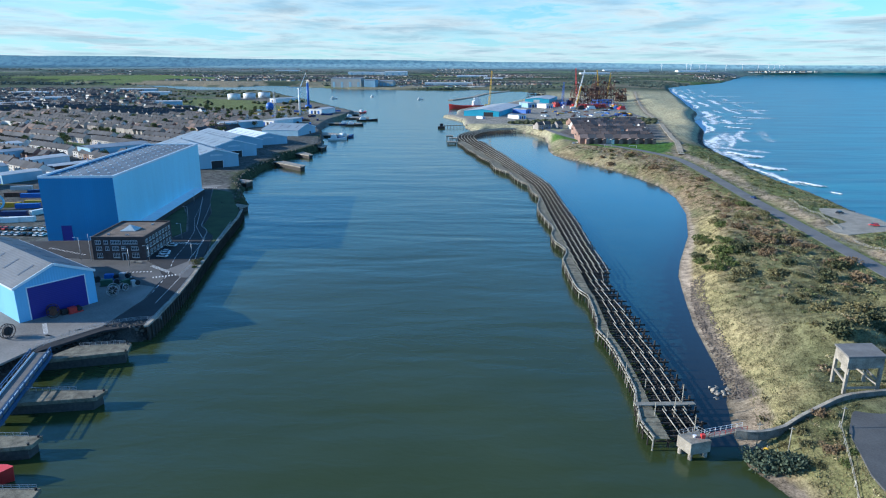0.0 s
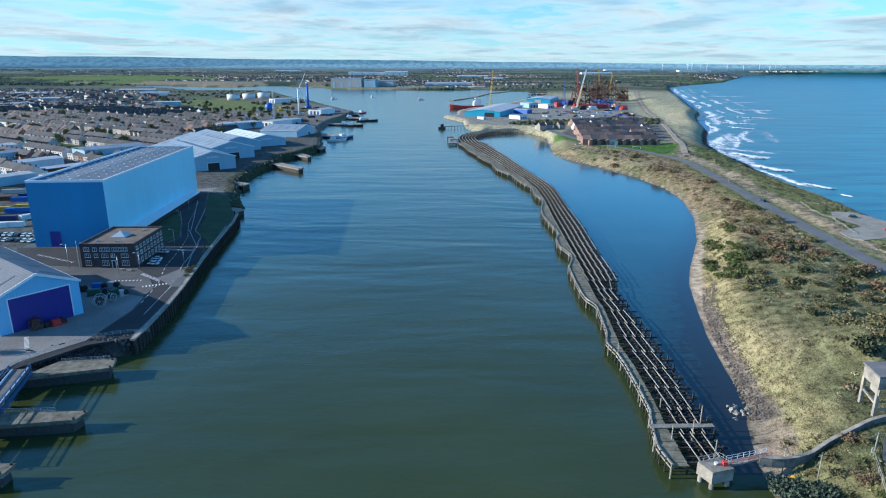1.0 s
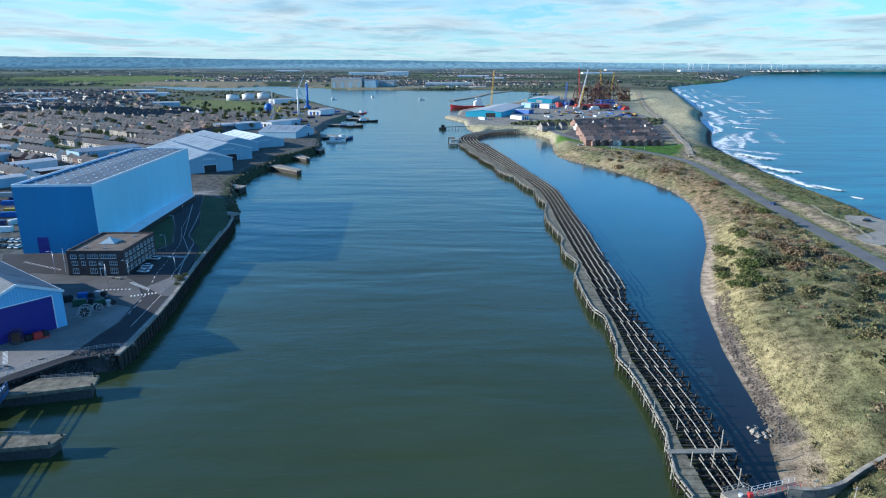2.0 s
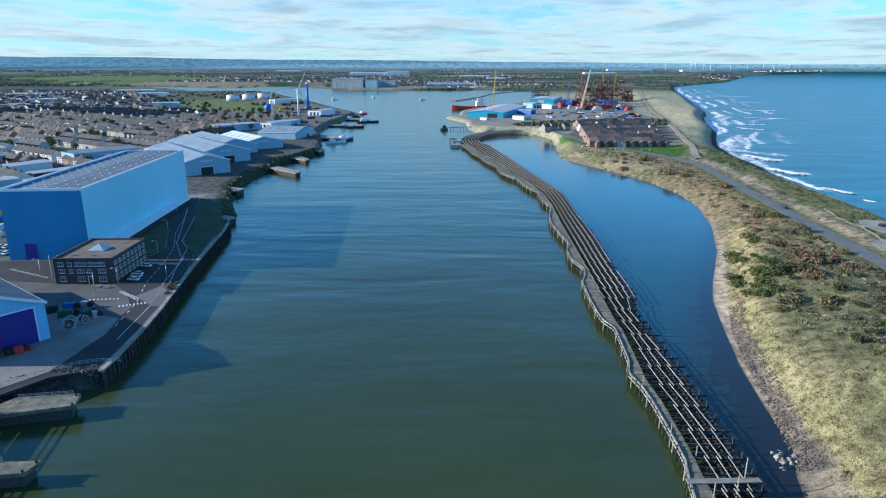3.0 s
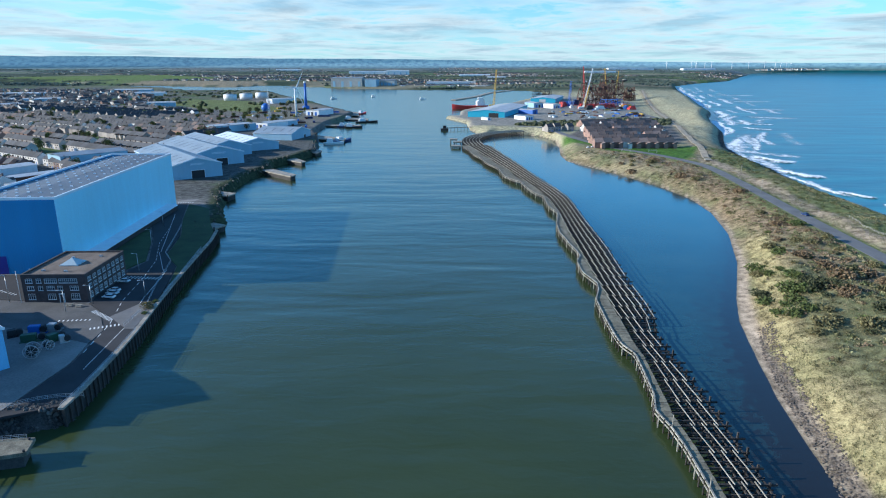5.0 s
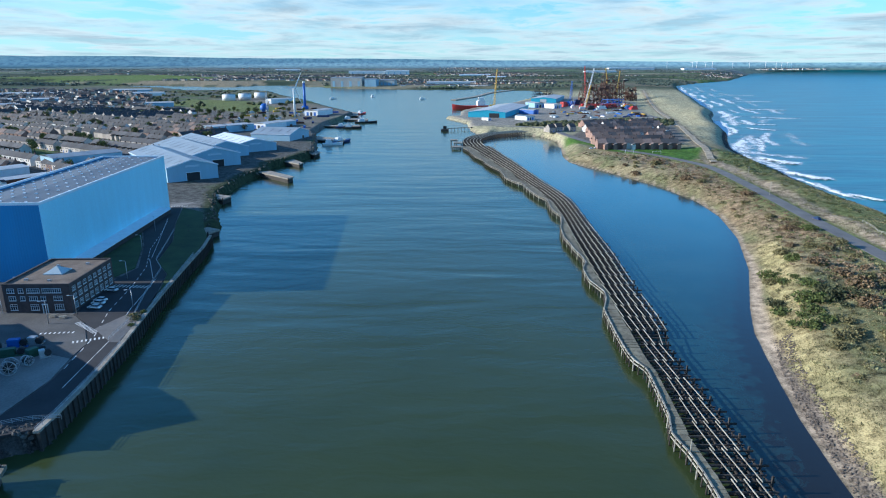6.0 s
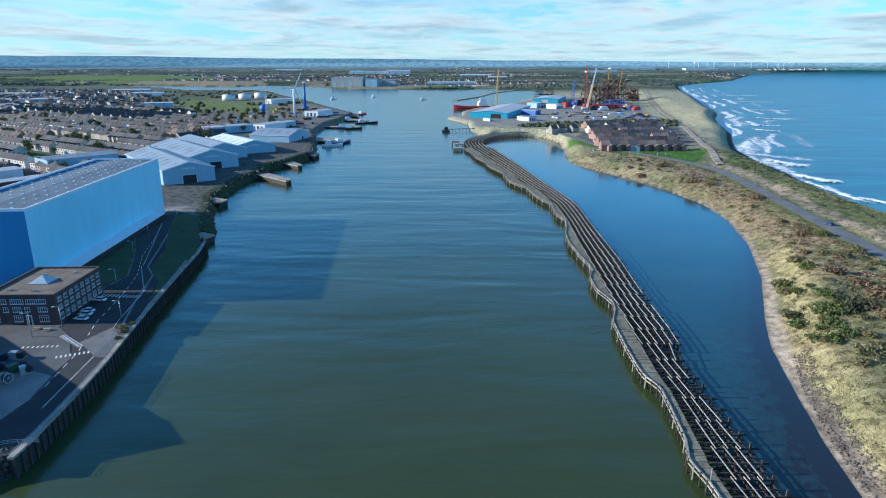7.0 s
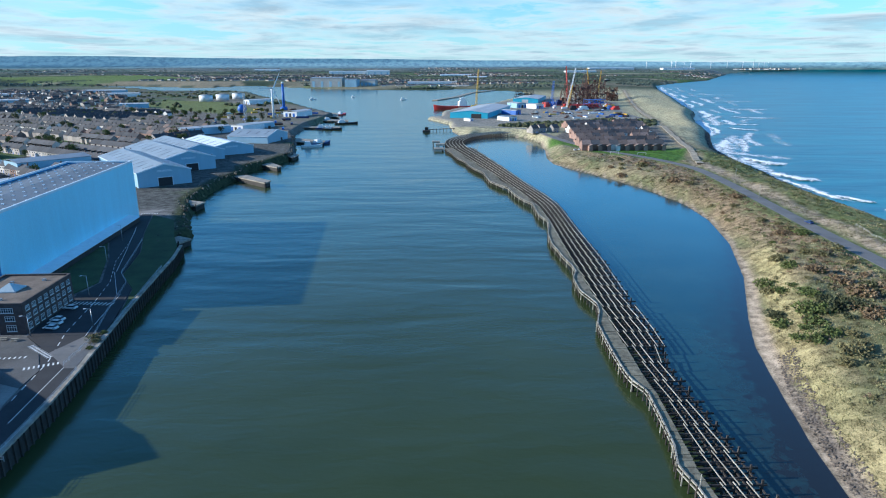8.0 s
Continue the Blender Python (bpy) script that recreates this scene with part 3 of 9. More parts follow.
def ground_colour(x, y, z, sl, sr, d):
    def mixin(c, other, w):
        return c * (1 - w[..., None]) + np.array(other) * w[..., None]
    n1, n2, n3 = lumps(x, y, 34, 11), lumps(x, y, 9, 12), lumps(x, y, 420, 13)
    from_road = to_line(x, y, ROAD)
    seaside = x > 141 + 0.11 * y
    c = np.zeros(x.shape + (3,)) + np.array((0.29, 0.24, 0.135))             # dry dune grass
    c = mixin(c, (0.19, 0.18, 0.09), ease(0.40, 0.60, n1))                    # olive turf
    c = mixin(c, (0.21, 0.155, 0.095), ease(0.48, 0.64, n2) * 0.7)            # dead bracken
    c = mixin(c, (0.11, 0.125, 0.055), ease(0.56, 0.72, lumps(x, y, 15, 17)) * 0.7)
    ridge = ease(38, 22, from_road) * ease(230, 275, y) * ease(640, 600, y) * (1 - seaside)
    c = mixin(c, (0.26, 0.185, 0.115), ridge * ease(0.28, 0.5, lumps(x, y, 18, 44)) * 0.9)   # red-brown bracken along the ridge
    c = mixin(c, (0.42, 0.38, 0.24), ease(620, 760, y) * (d < 2600) * (0.55 + 0.45 * n1))   # bent grass of the far dunes, made paler with distance
    verge = ease(13, 7, from_road) * (y < 700)
    c = mixin(c, (0.14, 0.165, 0.06), verge * 0.85)
    c = mixin(c, (0.35, 0.29, 0.14), ease(5.0, 6.5, sr) * ease(18, 12, sr) * (y < 330) * (x < 148 + 0.19 * y) * (0.55 + 0.3 * n2))   # straw-yellow bank
    worn = ease(5.5, 7, from_road) * ease(19, 14, from_road) * seaside * (y < 620)
    c = mixin(c, (0.33, 0.26, 0.185), worn * (0.55 + 0.45 * ease(0.25, 0.5, lumps(x, y, 12, 41))))
    c = mixin(c, (0.14, 0.165, 0.065), ease(14, 20, from_road) * seaside * (y < 640) * (0.5 + 0.5 * ease(0.35, 0.55, lumps(x, y, 14, 43))))   # green cliff top
    c = mixin(c, (0.15, 0.148, 0.072), ease(235, 200, y) * ease(12, 22, sr) * (1 - seaside) * (0.45 + 0.5 * n1))   # olive turf of the near dune
    c = mixin(c, (0.10, 0.11, 0.045), ease(128, 120, y) * ease(4, 7, sr) * (0.5 + 0.5 * n2))
    tracks = ease(9, 6, to_line(x, y, TRACK)) * (y > 520)
    c = mixin(c, (0.24, 0.195, 0.135), tracks * 0.8)
    wide = np.interp(y, [108, 118, 128, 142, 150, 200, 215, 240, 300, 340, 420], [3, 4.5, 9, 7, 5.0, 4.8, 4.0, 5.0, 3.6, 2.2, 1.8])
    sand = ease(wide + 0.8, wide - 0.8, sr + 2 * (n2 - 0.5)) * (y < 900)
    c = mixin(c, (0.37, 0.29, 0.21), sand * ease(120, 190, y))
    c = mixin(c, (0.25, 0.195, 0.14), sand * ease(190, 120, y))
    shingle = sand * np.maximum(ease(232, 205, y) * (y > 140), ease(120, 114, y)) * ease(1.0, 3, sr)
    c = mixin(c, (0.145, 0.12, 0.098), shingle * (0.6 + 0.4 * ease(0.3, 0.5, lumps(x, y, 3, 19))))
    c = mixin(c, (0.05, 0.05, 0.035), ease(1.0, -1.0, sr) * (y < 900) * np.where(x < 200, 1, 0))  # weed at the waterline
    # seaward cliff of clay and boulders, its shade put in as dark colour
    cliff = ease(9, 4, sr) * (x > 148 + 0.19 * y) * (d < 2600)
    c = mixin(c, (0.09, 0.08, 0.07), cliff * ease(1.5, 3.0, sr))
    c = mixin(c, (0.33, 0.29, 0.23), ease(3, 1, sr) * (x > 148 + 0.19 * y))
    # village plot, port yards, town
    vill = ease(0, 8, inside_by(x, y, [(126, 668), (150, 640), (215, 650), (250, 700), (300, 890), (180, 870), (128, 745)]))
    c = mixin(c, (0.15, 0.135, 0.12), vill)
    yard = ease(0, 10, inside_by(x, y, [(24, 915), (120, 900), (320, 1010), (372, 1290), (430, 1500), (380, 1700), (300, 1850), (150, 1520), (92, 1430), (24, 1250), (-4, 1108), (30, 1000)]))
    c = mixin(c, (0.25, 0.23, 0.205), yard * (0.75 + 0.25 * n1))
    wood = ease(0, 12, inside_by(x, y, [(95, 905), (170, 880), (300, 905), (325, 1010), (230, 1030), (120, 960)]))
    c = mixin(c, (0.05, 0.07, 0.028), wood * 0.85)
    leftland = sl > -3
    town = np.where(leftland, 1.0, 0.0)
    urban = np.zeros(x.shape + (3,)) + np.array((0.10, 0.10, 0.09))
    urban = mixin(urban, (0.08, 0.12, 0.045), ease(0.52, 0.62, lumps(x, y, 60, 21)) * ease(330, 480, d))
    urban = mixin(urban, (0.135, 0.135, 0.085), ease(1150, 1350, d - 0.15 * x) * ease(0.35, 0.5, lumps(x, y, 160, 22)))
    quayside = ease(430, 400, y) * ease(-190, -170, x)
    urban = mixin(urban, (0.17, 0.165, 0.155), quayside)
    upper = ease(0, 25, inside_by(x, y, [(-150, 780), (-225, 780), (-350, 930), (-470, 1180), (-620, 1400), (-480, 1720), (-150, 1200)]))
    urban = mixin(urban, (0.20, 0.175, 0.145), upper * (0.6 + 0.4 * n1))   # bare stony port ground
    urban = mixin(urban, (0.05, 0.06, 0.03), ease(10, 5, sl) * (y > 345) * (y < 640))
    urban = mixin(urban, (0.06, 0.055, 0.05), ease(9.5, 8, sl) * (y < 178) * (x > -140))
    c = mixin(c, (0, 0, 0), town) + urban * town[..., None]
    # open country: hedged fields and woods, with distance haze painted in
    far = ease(1900, 2500, d) * (1 - town) + town * ease(2600, 3000, d)
    cell = np.floor(x / 260 + 0.4 * np.sin(y / 300)) * 31.7 + np.floor(y / 420 + 0.3 * np.sin(x / 240)) * 57.3
    pick = np.sin(cell) * 4375.85
    pick = pick - np.floor(pick)
    country = np.zeros(x.shape + (3,)) + np.array((0.12, 0.13, 0.075))
    country = mixin(country, (0.24, 0.215, 0.14), ease(0.70, 0.72, pick))
    country = mixin(country, (0.10, 0.15, 0.05), ease(0.32, 0.30, pick))
    country = mixin(country, (0.035, 0.055, 0.03), ease(0.46, 0.58, lumps(x * 0.4, y, 330, 23)))
    # haze put into the ground colour: bluer from 4.5 to 13 km
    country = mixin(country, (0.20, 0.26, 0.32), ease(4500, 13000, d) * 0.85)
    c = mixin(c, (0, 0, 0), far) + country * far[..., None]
    brown = ease(2450, 2600, d) * ease(4200, 3400, d) * (x > -700) * (x < 900)
    c = mixin(c, (0.20, 0.17, 0.115), brown * ease(0.3, 0.6, n3) * 0.8)
    for outline, colour in FIELDS:
        c = mixin(c, colour, ease(0, 10 if d.min() < 0 else 6, inside_by(x, y, outline)))
    return np.clip(c * (0.82 + 0.36 * n2[..., None]), 0.01, 0.8)


def build_water():
    rings = list(np.arange(0, 200, 25)) + [200 * 1.12 ** i for i in range(int(math.log(90000 / 200) / math.log(1.12)) + 1)]
    n = 120
    bm = bmesh.new()
    prev = None
    for r in rings[1:]:
        ring = []
        for i in range(n):
            a = 2 * math.pi * i / n
            X, Y, Z, _ = drawn_in(r * math.sin(a), 30 + r * math.cos(a), 0.0)
            ring.append(bm.verts.new((float(X), float(Y), float(Z))))
        if prev is None:
            bm.faces.new(ring[::-1])
        else:
            for i in range(n):
                bm.faces.new((prev[i], ring[i], ring[(i + 1) % n], prev[(i + 1) % n]))
        prev = ring
    bmesh.ops.recalc_face_normals(bm, faces=bm.faces)
    if sum(f.normal.z for f in bm.faces) < 0:
        bmesh.ops.reverse_faces(bm, faces=bm.faces)
    ob = finish("water", bm, WATER, smooth=True)
    ob.data.normals_split_custom_set_from_vertices([(0, 0, 1)] * len(ob.data.vertices))
    return tagged(ob, "green river water and blue sea, wind-rippled", "water", kind="structure")


def build_lagoon():
    """Still water between the staithes and the spit, lying a little over the river's sheet."""
    west = [(54, 121), (56, 180), (57, 226), (61, 240), (63, 280), (66, 340), (68, 415), (68, 440), (61, 496), (51, 585), (42, 660), (36, 712), (31, 745), (34, 768), (45, 797), (64, 820), (76, 829)]
    shore = RIGHT_BANK[3:24] + [(104, 829)]
    ys = np.concatenate([np.arange(121, 300, 2.5), np.arange(300, 829, 4.0)])
    a = np.interp(ys, [q[1] for q in west], [q[0] for q in west])
    b = np.interp(ys, [q[1] for q in shore], [q[0] for q in shore]) + 4
    n = 40
    u = 1 - (1 - np.linspace(0, 1, n)) ** 1.5
    xx = a[:, None] + (b - a)[:, None] * u[None, :]
    yy = np.repeat(ys[:, None], n, 1)
    sr = inside_by(xx, yy, RIGHT_BANK)
    weed = 0.46 * ease(24, 2, -sr) * ease(460, 240, yy) + 0.3 * ease(7, 0, -sr) + 0.2 * ease(250, 130, yy)
    idx = np.arange(xx.size).reshape(xx.shape)
    quads = np.stack([idx[:-1, :-1], idx[:-1, 1:], idx[1:, 1:], idx[1:, :-1]], -1).reshape(-1, 4)
    me = bpy.data.meshes.new("lagoon")
    me.from_pydata(np.stack([xx, yy, np.full(xx.shape, 0.03)], -1).reshape(-1, 3).tolist(), [], quads.tolist())
    c = me.attributes.new("weed", "FLOAT", "POINT")
    c.data.foreach_set("value", weed.reshape(-1))
    me.materials.append(LAGOON)
    tagged(new("lagoon_water", me), "calm blue lagoon water with dark weed beds", "water", kind="structure")


build_ground()
build_water()
build_lagoon()


def ribbon(name, line, width, mat, lift, label, category="road", z=None):
    """A paved strip that follows the ground."""
    bm = bmesh.new()
    pts = along(line, 4.0)
    xs, ys = [], []
    for x, y, a in pts:
        for s in (-1, -0.33, 0.33, 1):
            xs.append(x - math.sin(a) * s * width / 2)
            ys.append(y + math.cos(a) * s * width / 2)
    zs = lay(np.array(xs), np.array(ys))[0] if z is None else np.full(len(xs), z)
    zs = zs.reshape(-1, 4)
    if z is None:
        level = np.convolve(np.pad(zs.max(1), 4, mode="edge"), np.ones(9) / 9, mode="valid")
        zs = np.repeat(np.maximum(level, zs.max(1))[:, None], 4, 1)
    rows = [[bm.verts.new((xs[4 * i + j], ys[4 * i + j], zs[i, j] + lift)) for j in range(4)] for i in range(len(pts))]
    skirt = [[bm.verts.new((xs[4 * i + j], ys[4 * i + j], zs[i, j] + lift - 0.5)) for j in (0, 3)] for i in range(len(pts))]
    for i in range(len(pts) - 1):
        for j in range(3):
            bm.faces.new((rows[i][j], rows[i + 1][j], rows[i + 1][j + 1], rows[i][j + 1]))
        bm.faces.new((skirt[i][0], skirt[i + 1][0], rows[i + 1][0], rows[i][0]))
        bm.faces.new((rows[i][3], rows[i + 1][3], skirt[i + 1][1], skirt[i][1]))
    bmesh.ops.recalc_face_normals(bm, faces=bm.faces)
    if sum(f.normal.z for f in bm.faces) < 0:
        bmesh.ops.reverse_faces(bm, faces=bm.faces)
    return tagged(finish(name, bm, mat), label, category, kind="structure")

# ---- roads and paving ----
ribbon("road", ROAD, 7.5, PALE_ASPHALT, 0.10, "worn grey coast road along the spit")
ribbon("track", TRACK, 5.5, material("sandy_track", (0.34, 0.28, 0.20), 0.95, 0, 0.45, 0.25, 0.3), 0.30, "sandy track behind the dunes", "track")
ribbon("lane", LANE, 9.0, PALE_ASPHALT, 0.12, "grey lane beside the port", "road")


def paving(name, outline, z, mat, label, category="pavement", thick=0.6):
    bm = bmesh.new()
    slab(bm, outline, z - thick, z)
    return tagged(finish(name, bm, mat), label, category, kind="structure")


# ---- big test hall ----
def build_hall():
    a, b, c = Vector((-178.4, 274.2)), Vector((-146.2, 276.6)), Vector((-155.6, 401.0))
    turn = math.atan2((b - a).y, (b - a).x)
    w, l, h = (b - a).length, (c - b).length, 29.4
    hall = root("test_hall", pose(a.x, a.y, 4.2, 0, 0, math.degrees(turn)), "tall blue clad test hall with grey flat roof", "hall")
    bm = bmesh.new()
    box(bm, 0, 0, 0, w - 0.4, 0.4, h)
    part("south_wall", bm, BLUE_DEEP, hall, "deep blue cladding")
    bm = bmesh.new()
    box(bm, w - 0.4, 0, 0, w, l, h)
    part("east_wall", bm, BLUE_PALE, hall, "pale blue cladding, dirty near its foot")
    bm = bmesh.new()
    box(bm, 0, 0.4, 0, 0.4, l - 0.4, h)
    part("west_wall", bm, BLUE_DEEP, hall)
    bm = bmesh.new()
    box(bm, 0, l - 0.4, 0, w - 0.4, l, h)
    part("north_wall", bm, BLUE_DEEP, hall)
    bm = bmesh.new()
    vs = [(0.4, h - 1.1), (w / 2, h - 0.2), (w - 0.4, h - 1.1)]
    lo = [bm.verts.new((x, y, z - 0.5)) for y in (0.4, l - 0.4) for x, z in vs]
    hi = [bm.verts.new((x, y, z)) for y in (0.4, l - 0.4) for x, z in vs]
    for i in (0, 1):
        bm.faces.new((hi[i], hi[i + 1], hi[i + 4], hi[i + 3]))
        bm.faces.new((lo[i + 3], lo[i + 4], lo[i + 1], lo[i]))
    roof = part("roof", bm, ROOF_GREY, hall, "grey roof sheeting")
    bm = bmesh.new()
    box(bm, -0.08, -0.06, h - 0.75, w + 0.10, 0.55, h + 0.25)
    box(bm, -0.08, l - 0.5, h - 0.5, w + 0.10, l + 0.1, h + 0.25)
    box(bm, w - 0.6, 0.55, h - 0.75, w + 0.10, l - 0.5, h + 0.25)
    box(bm, -0.1, 0.55, h - 0.5, 0.6, l - 0.5, h + 0.25)
    part("parapet", bm, WHITE_TRIM, hall, "pale parapet trim")
    bm = bmesh.new()
    box(bm, 0, 0, 0, 0.8, 0.8, 0.35)
    cowl = bpy.data.meshes.new("roof_vent")
    bmesh.ops.translate(bm, verts=bm.verts, vec=(-0.4, -0.4, 0))
    bm.to_mesh(cowl)
    bm.free()
    cowl.materials.append(WHITE_TRIM)
    for i in range(7):
        for j in range(16):
            x, y = 3 + i * (w - 6) / 6, 5 + j * (l - 10) / 15
            zz = h - 1.1 + 0.9 * (1 - abs(x - w / 2) / (w / 2))
            part_of("roof_vent", cowl, roof, pose(x, y, zz - 0.03))
    bm = bmesh.new()
    box(bm, 6.6, -0.12, 0, 11.2, 0.05, 7.2)
    door = part("door", bm, NAVY, hall, "tall navy sliding door")
    bm = bmesh.new()
    box(bm, 6.35, -0.2, 7.2, 11.45, -0.002, 7.5)
    box(bm, 6.35, -0.2, 0, 6.6, -0.002, 7.2)
    box(bm, 11.2, -0.2, 0, 11.45, -0.002, 7.2)
    part("door_frame", bm, BLUE_DEEP, door)
    bm = bmesh.new()
    box(bm, w - 14, -0.1, 0, w - 12.8, 0.02, 2.1)
    part("side_door", bm, WHITE_TRIM, hall)
    # low lean-to roof along the foot of the east wall
    bm = bmesh.new()
    a4 = [(w, 3.6), (w + 5.5, 2.7), (w + 5.5, 2.95), (w, 3.9)]
    n = [bm.verts.new((x, 6, z)) for x, z in a4]
    f = [bm.verts.new((x, l - 14, z)) for x, z in a4]
    bm.faces.new(n)
    bm.faces.new(f[::-1])
    for i in range(4):
        bm.faces.new((n[(i + 1) % 4], n[i], f[i], f[(i + 1) % 4]))
    bmesh.ops.recalc_face_normals(bm, faces=bm.faces)
    part("lean_to_roof", bm, WHITE_TRIM, hall, "pale lean-to roof along the foot of the wall")
    # a dark block puts in the shaded gap below the lean-to roof
    bm = bmesh.new()
    box(bm, w, 6.2, 0, w + 5.2, l - 14.2, 2.7)
    part("lean_to_wall", bm, DARK, hall)


build_hall()


# ---- brick office ----
def build_office():
    p0, p1, p2 = Vector((-142.0, 244.8)), Vector((-121.0, 245.4)), Vector((-122.6, 273.2))
    w, l, h = (p1 - p0).length, (p2 - p1).length, 9.8
    turn = math.degrees(math.atan2((p1 - p0).y, (p1 - p0).x))
    office = root("brick_office", pose(p0.x, p0.y, 4.2, 0, 0, turn), "three-storey brown brick office with flat roof", "building")
    t = 0.4
    bm = bmesh.new()
    box(bm, 0, 0, 0, w, t, h)
    front = part("front_wall", bm, BRICK, office)
    bm = bmesh.new()
    box(bm, w - t, t, 0, w, l - t, h)
    side = part("side_wall", bm, BRICK, office)
    bm = bmesh.new()
    box(bm, 0, l - t, 0, w, l, h)
    part("back_wall", bm, BRICK, office)
    bm = bmesh.new()
    box(bm, 0, t, 0, t, l - t, h)
    part("far_side_wall", bm, BRICK, office)
    bm = bmesh.new()
    box(bm, t, t, h - 0.9, w - t, l - t, h - 0.35)
    roof = part("roof", bm, FLAT_ROOF, office, "brown felted flat roof")
    bm = bmesh.new()
    for q in ((-0.1, -0.1, w + 0.1, t + 0.05), (-0.1, l - t - 0.05, w + 0.1, l + 0.1), (-0.1, t + 0.05, t + 0.05, l - t - 0.05), (w - t - 0.05, t + 0.05, w + 0.1, l - t - 0.05)):
        box(bm, q[0], q[1], h, q[2], q[3], h + 0.22)
    part("coping", bm, material("dark_coping", (0.09, 0.07, 0.06), 0.8, 0, 0.2, 0.5, 0.1), office)
    # glazed pyramid over the stair
    bm = bmesh.new()
    cx, cy, r = w * 0.47, l * 0.5, 2.9
    base = [bm.verts.new((cx + sx * r, cy + sy * r, h - 0.05)) for sx, sy in ((-1, -1), (1, -1), (1, 1), (-1, 1))]
    top = bm.verts.new((cx, cy, h + 1.9))
    for i in range(4):
        bm.faces.new((base[i], base[(i + 1) % 4], top))
    box(bm, cx - r - 0.25, cy - r - 0.25, h - 0.4, cx + r + 0.25, cy + r + 0.25, h - 0.05)
    sky = part("skylight", bm, material("skylight_glass", (0.42, 0.5, 0.52), 0.15, 0, 0.1, 0.5, 0), roof, "pale glass pyramid skylight")
    frame_w = material("white_window_frame", (0.62, 0.62, 0.6), 0.5, 0, 0.05, 1, 0)

    def window(parent, at, width, height, panes):
        """Frame and panes standing 3 cm proud of the wall, in the plane x-z."""
        wroot = root("window")
        wroot.parent = parent
        wroot.matrix_basis = at
        bm = bmesh.new()
        fr = 0.11
        box(bm, 0, -0.07, 0, width, 0.0, fr)
        box(bm, 0, -0.07, height - fr, width, 0.0, height)
        for i in range(panes + 1):
            x = (width - fr) * i / panes
            box(bm, x, -0.07, fr, x + fr, 0.0, height - fr)
        box(bm, fr, -0.06, height * 0.62, width - fr, -0.01, height * 0.62 + 0.08)
        box(bm, -0.1, -0.16, -0.12, width + 0.1, 0.0, 0.0)
        fo = finish("window_frame", bm, frame_w, wroot)
        bm = bmesh.new()
        box(bm, fr, -0.03, fr, width - fr, -0.005, height - fr)
        finish("pane", bm, GLASS, wroot)
        return wroot

    for floor, (z, hh) in enumerate(((1.2, 2.0), (4.4, 1.55), (7.0, 1.5))):
        spec = [(1.6, 2.2, 3), (5.2, 1.5, 2), (8.0, 2.6, 4), (11.6, 1.6, 2), (15.6, 2.8, 4)]
        if floor == 2:
            spec = [(1.4, 2.2, 3), (4.9, 1.6, 2), (7.6, 4.0, 6), (12.3, 6.0, 9)]
        for x, ww, n in spec:
            if floor == 0 and x in (5.2, 11.6):
                continue
            window(front, pose(x, 0, z), ww, hh, n)
        for k in range(8):
            window(side, pose(w, 1.5 + k * 3.3, z, 0, 0, 90), 1.9, hh, 3)
    # stone doorcase, arched heads as pale lintels
    bm = bmesh.new()
    box(bm, 11.7, -0.22, 0, 11.95, 0.0, 3.0)
    box(bm, 13.15, -0.22, 0, 13.4, 0.0, 3.0)
    box(bm, 11.6, -0.26, 3.0, 13.5, 0.0, 3.3)
    d = part("doorcase", bm, frame_w, front, "white doorcase")
    bm = bmesh.new()
    box(bm, 11.95, -0.06, 0, 13.15, 0.0, 3.0)
    part("entrance_door", bm, GLASS, front)
    bm = bmesh.new()
    for x, y in ((4, 5), (6, 20), (15, 22), (12, 4)):
        box(bm, x, y, h - 0.36, x + 1.0, y + 0.8, h + 0.2)
    part("roof_box", bm, STEEL, roof)


build_office()


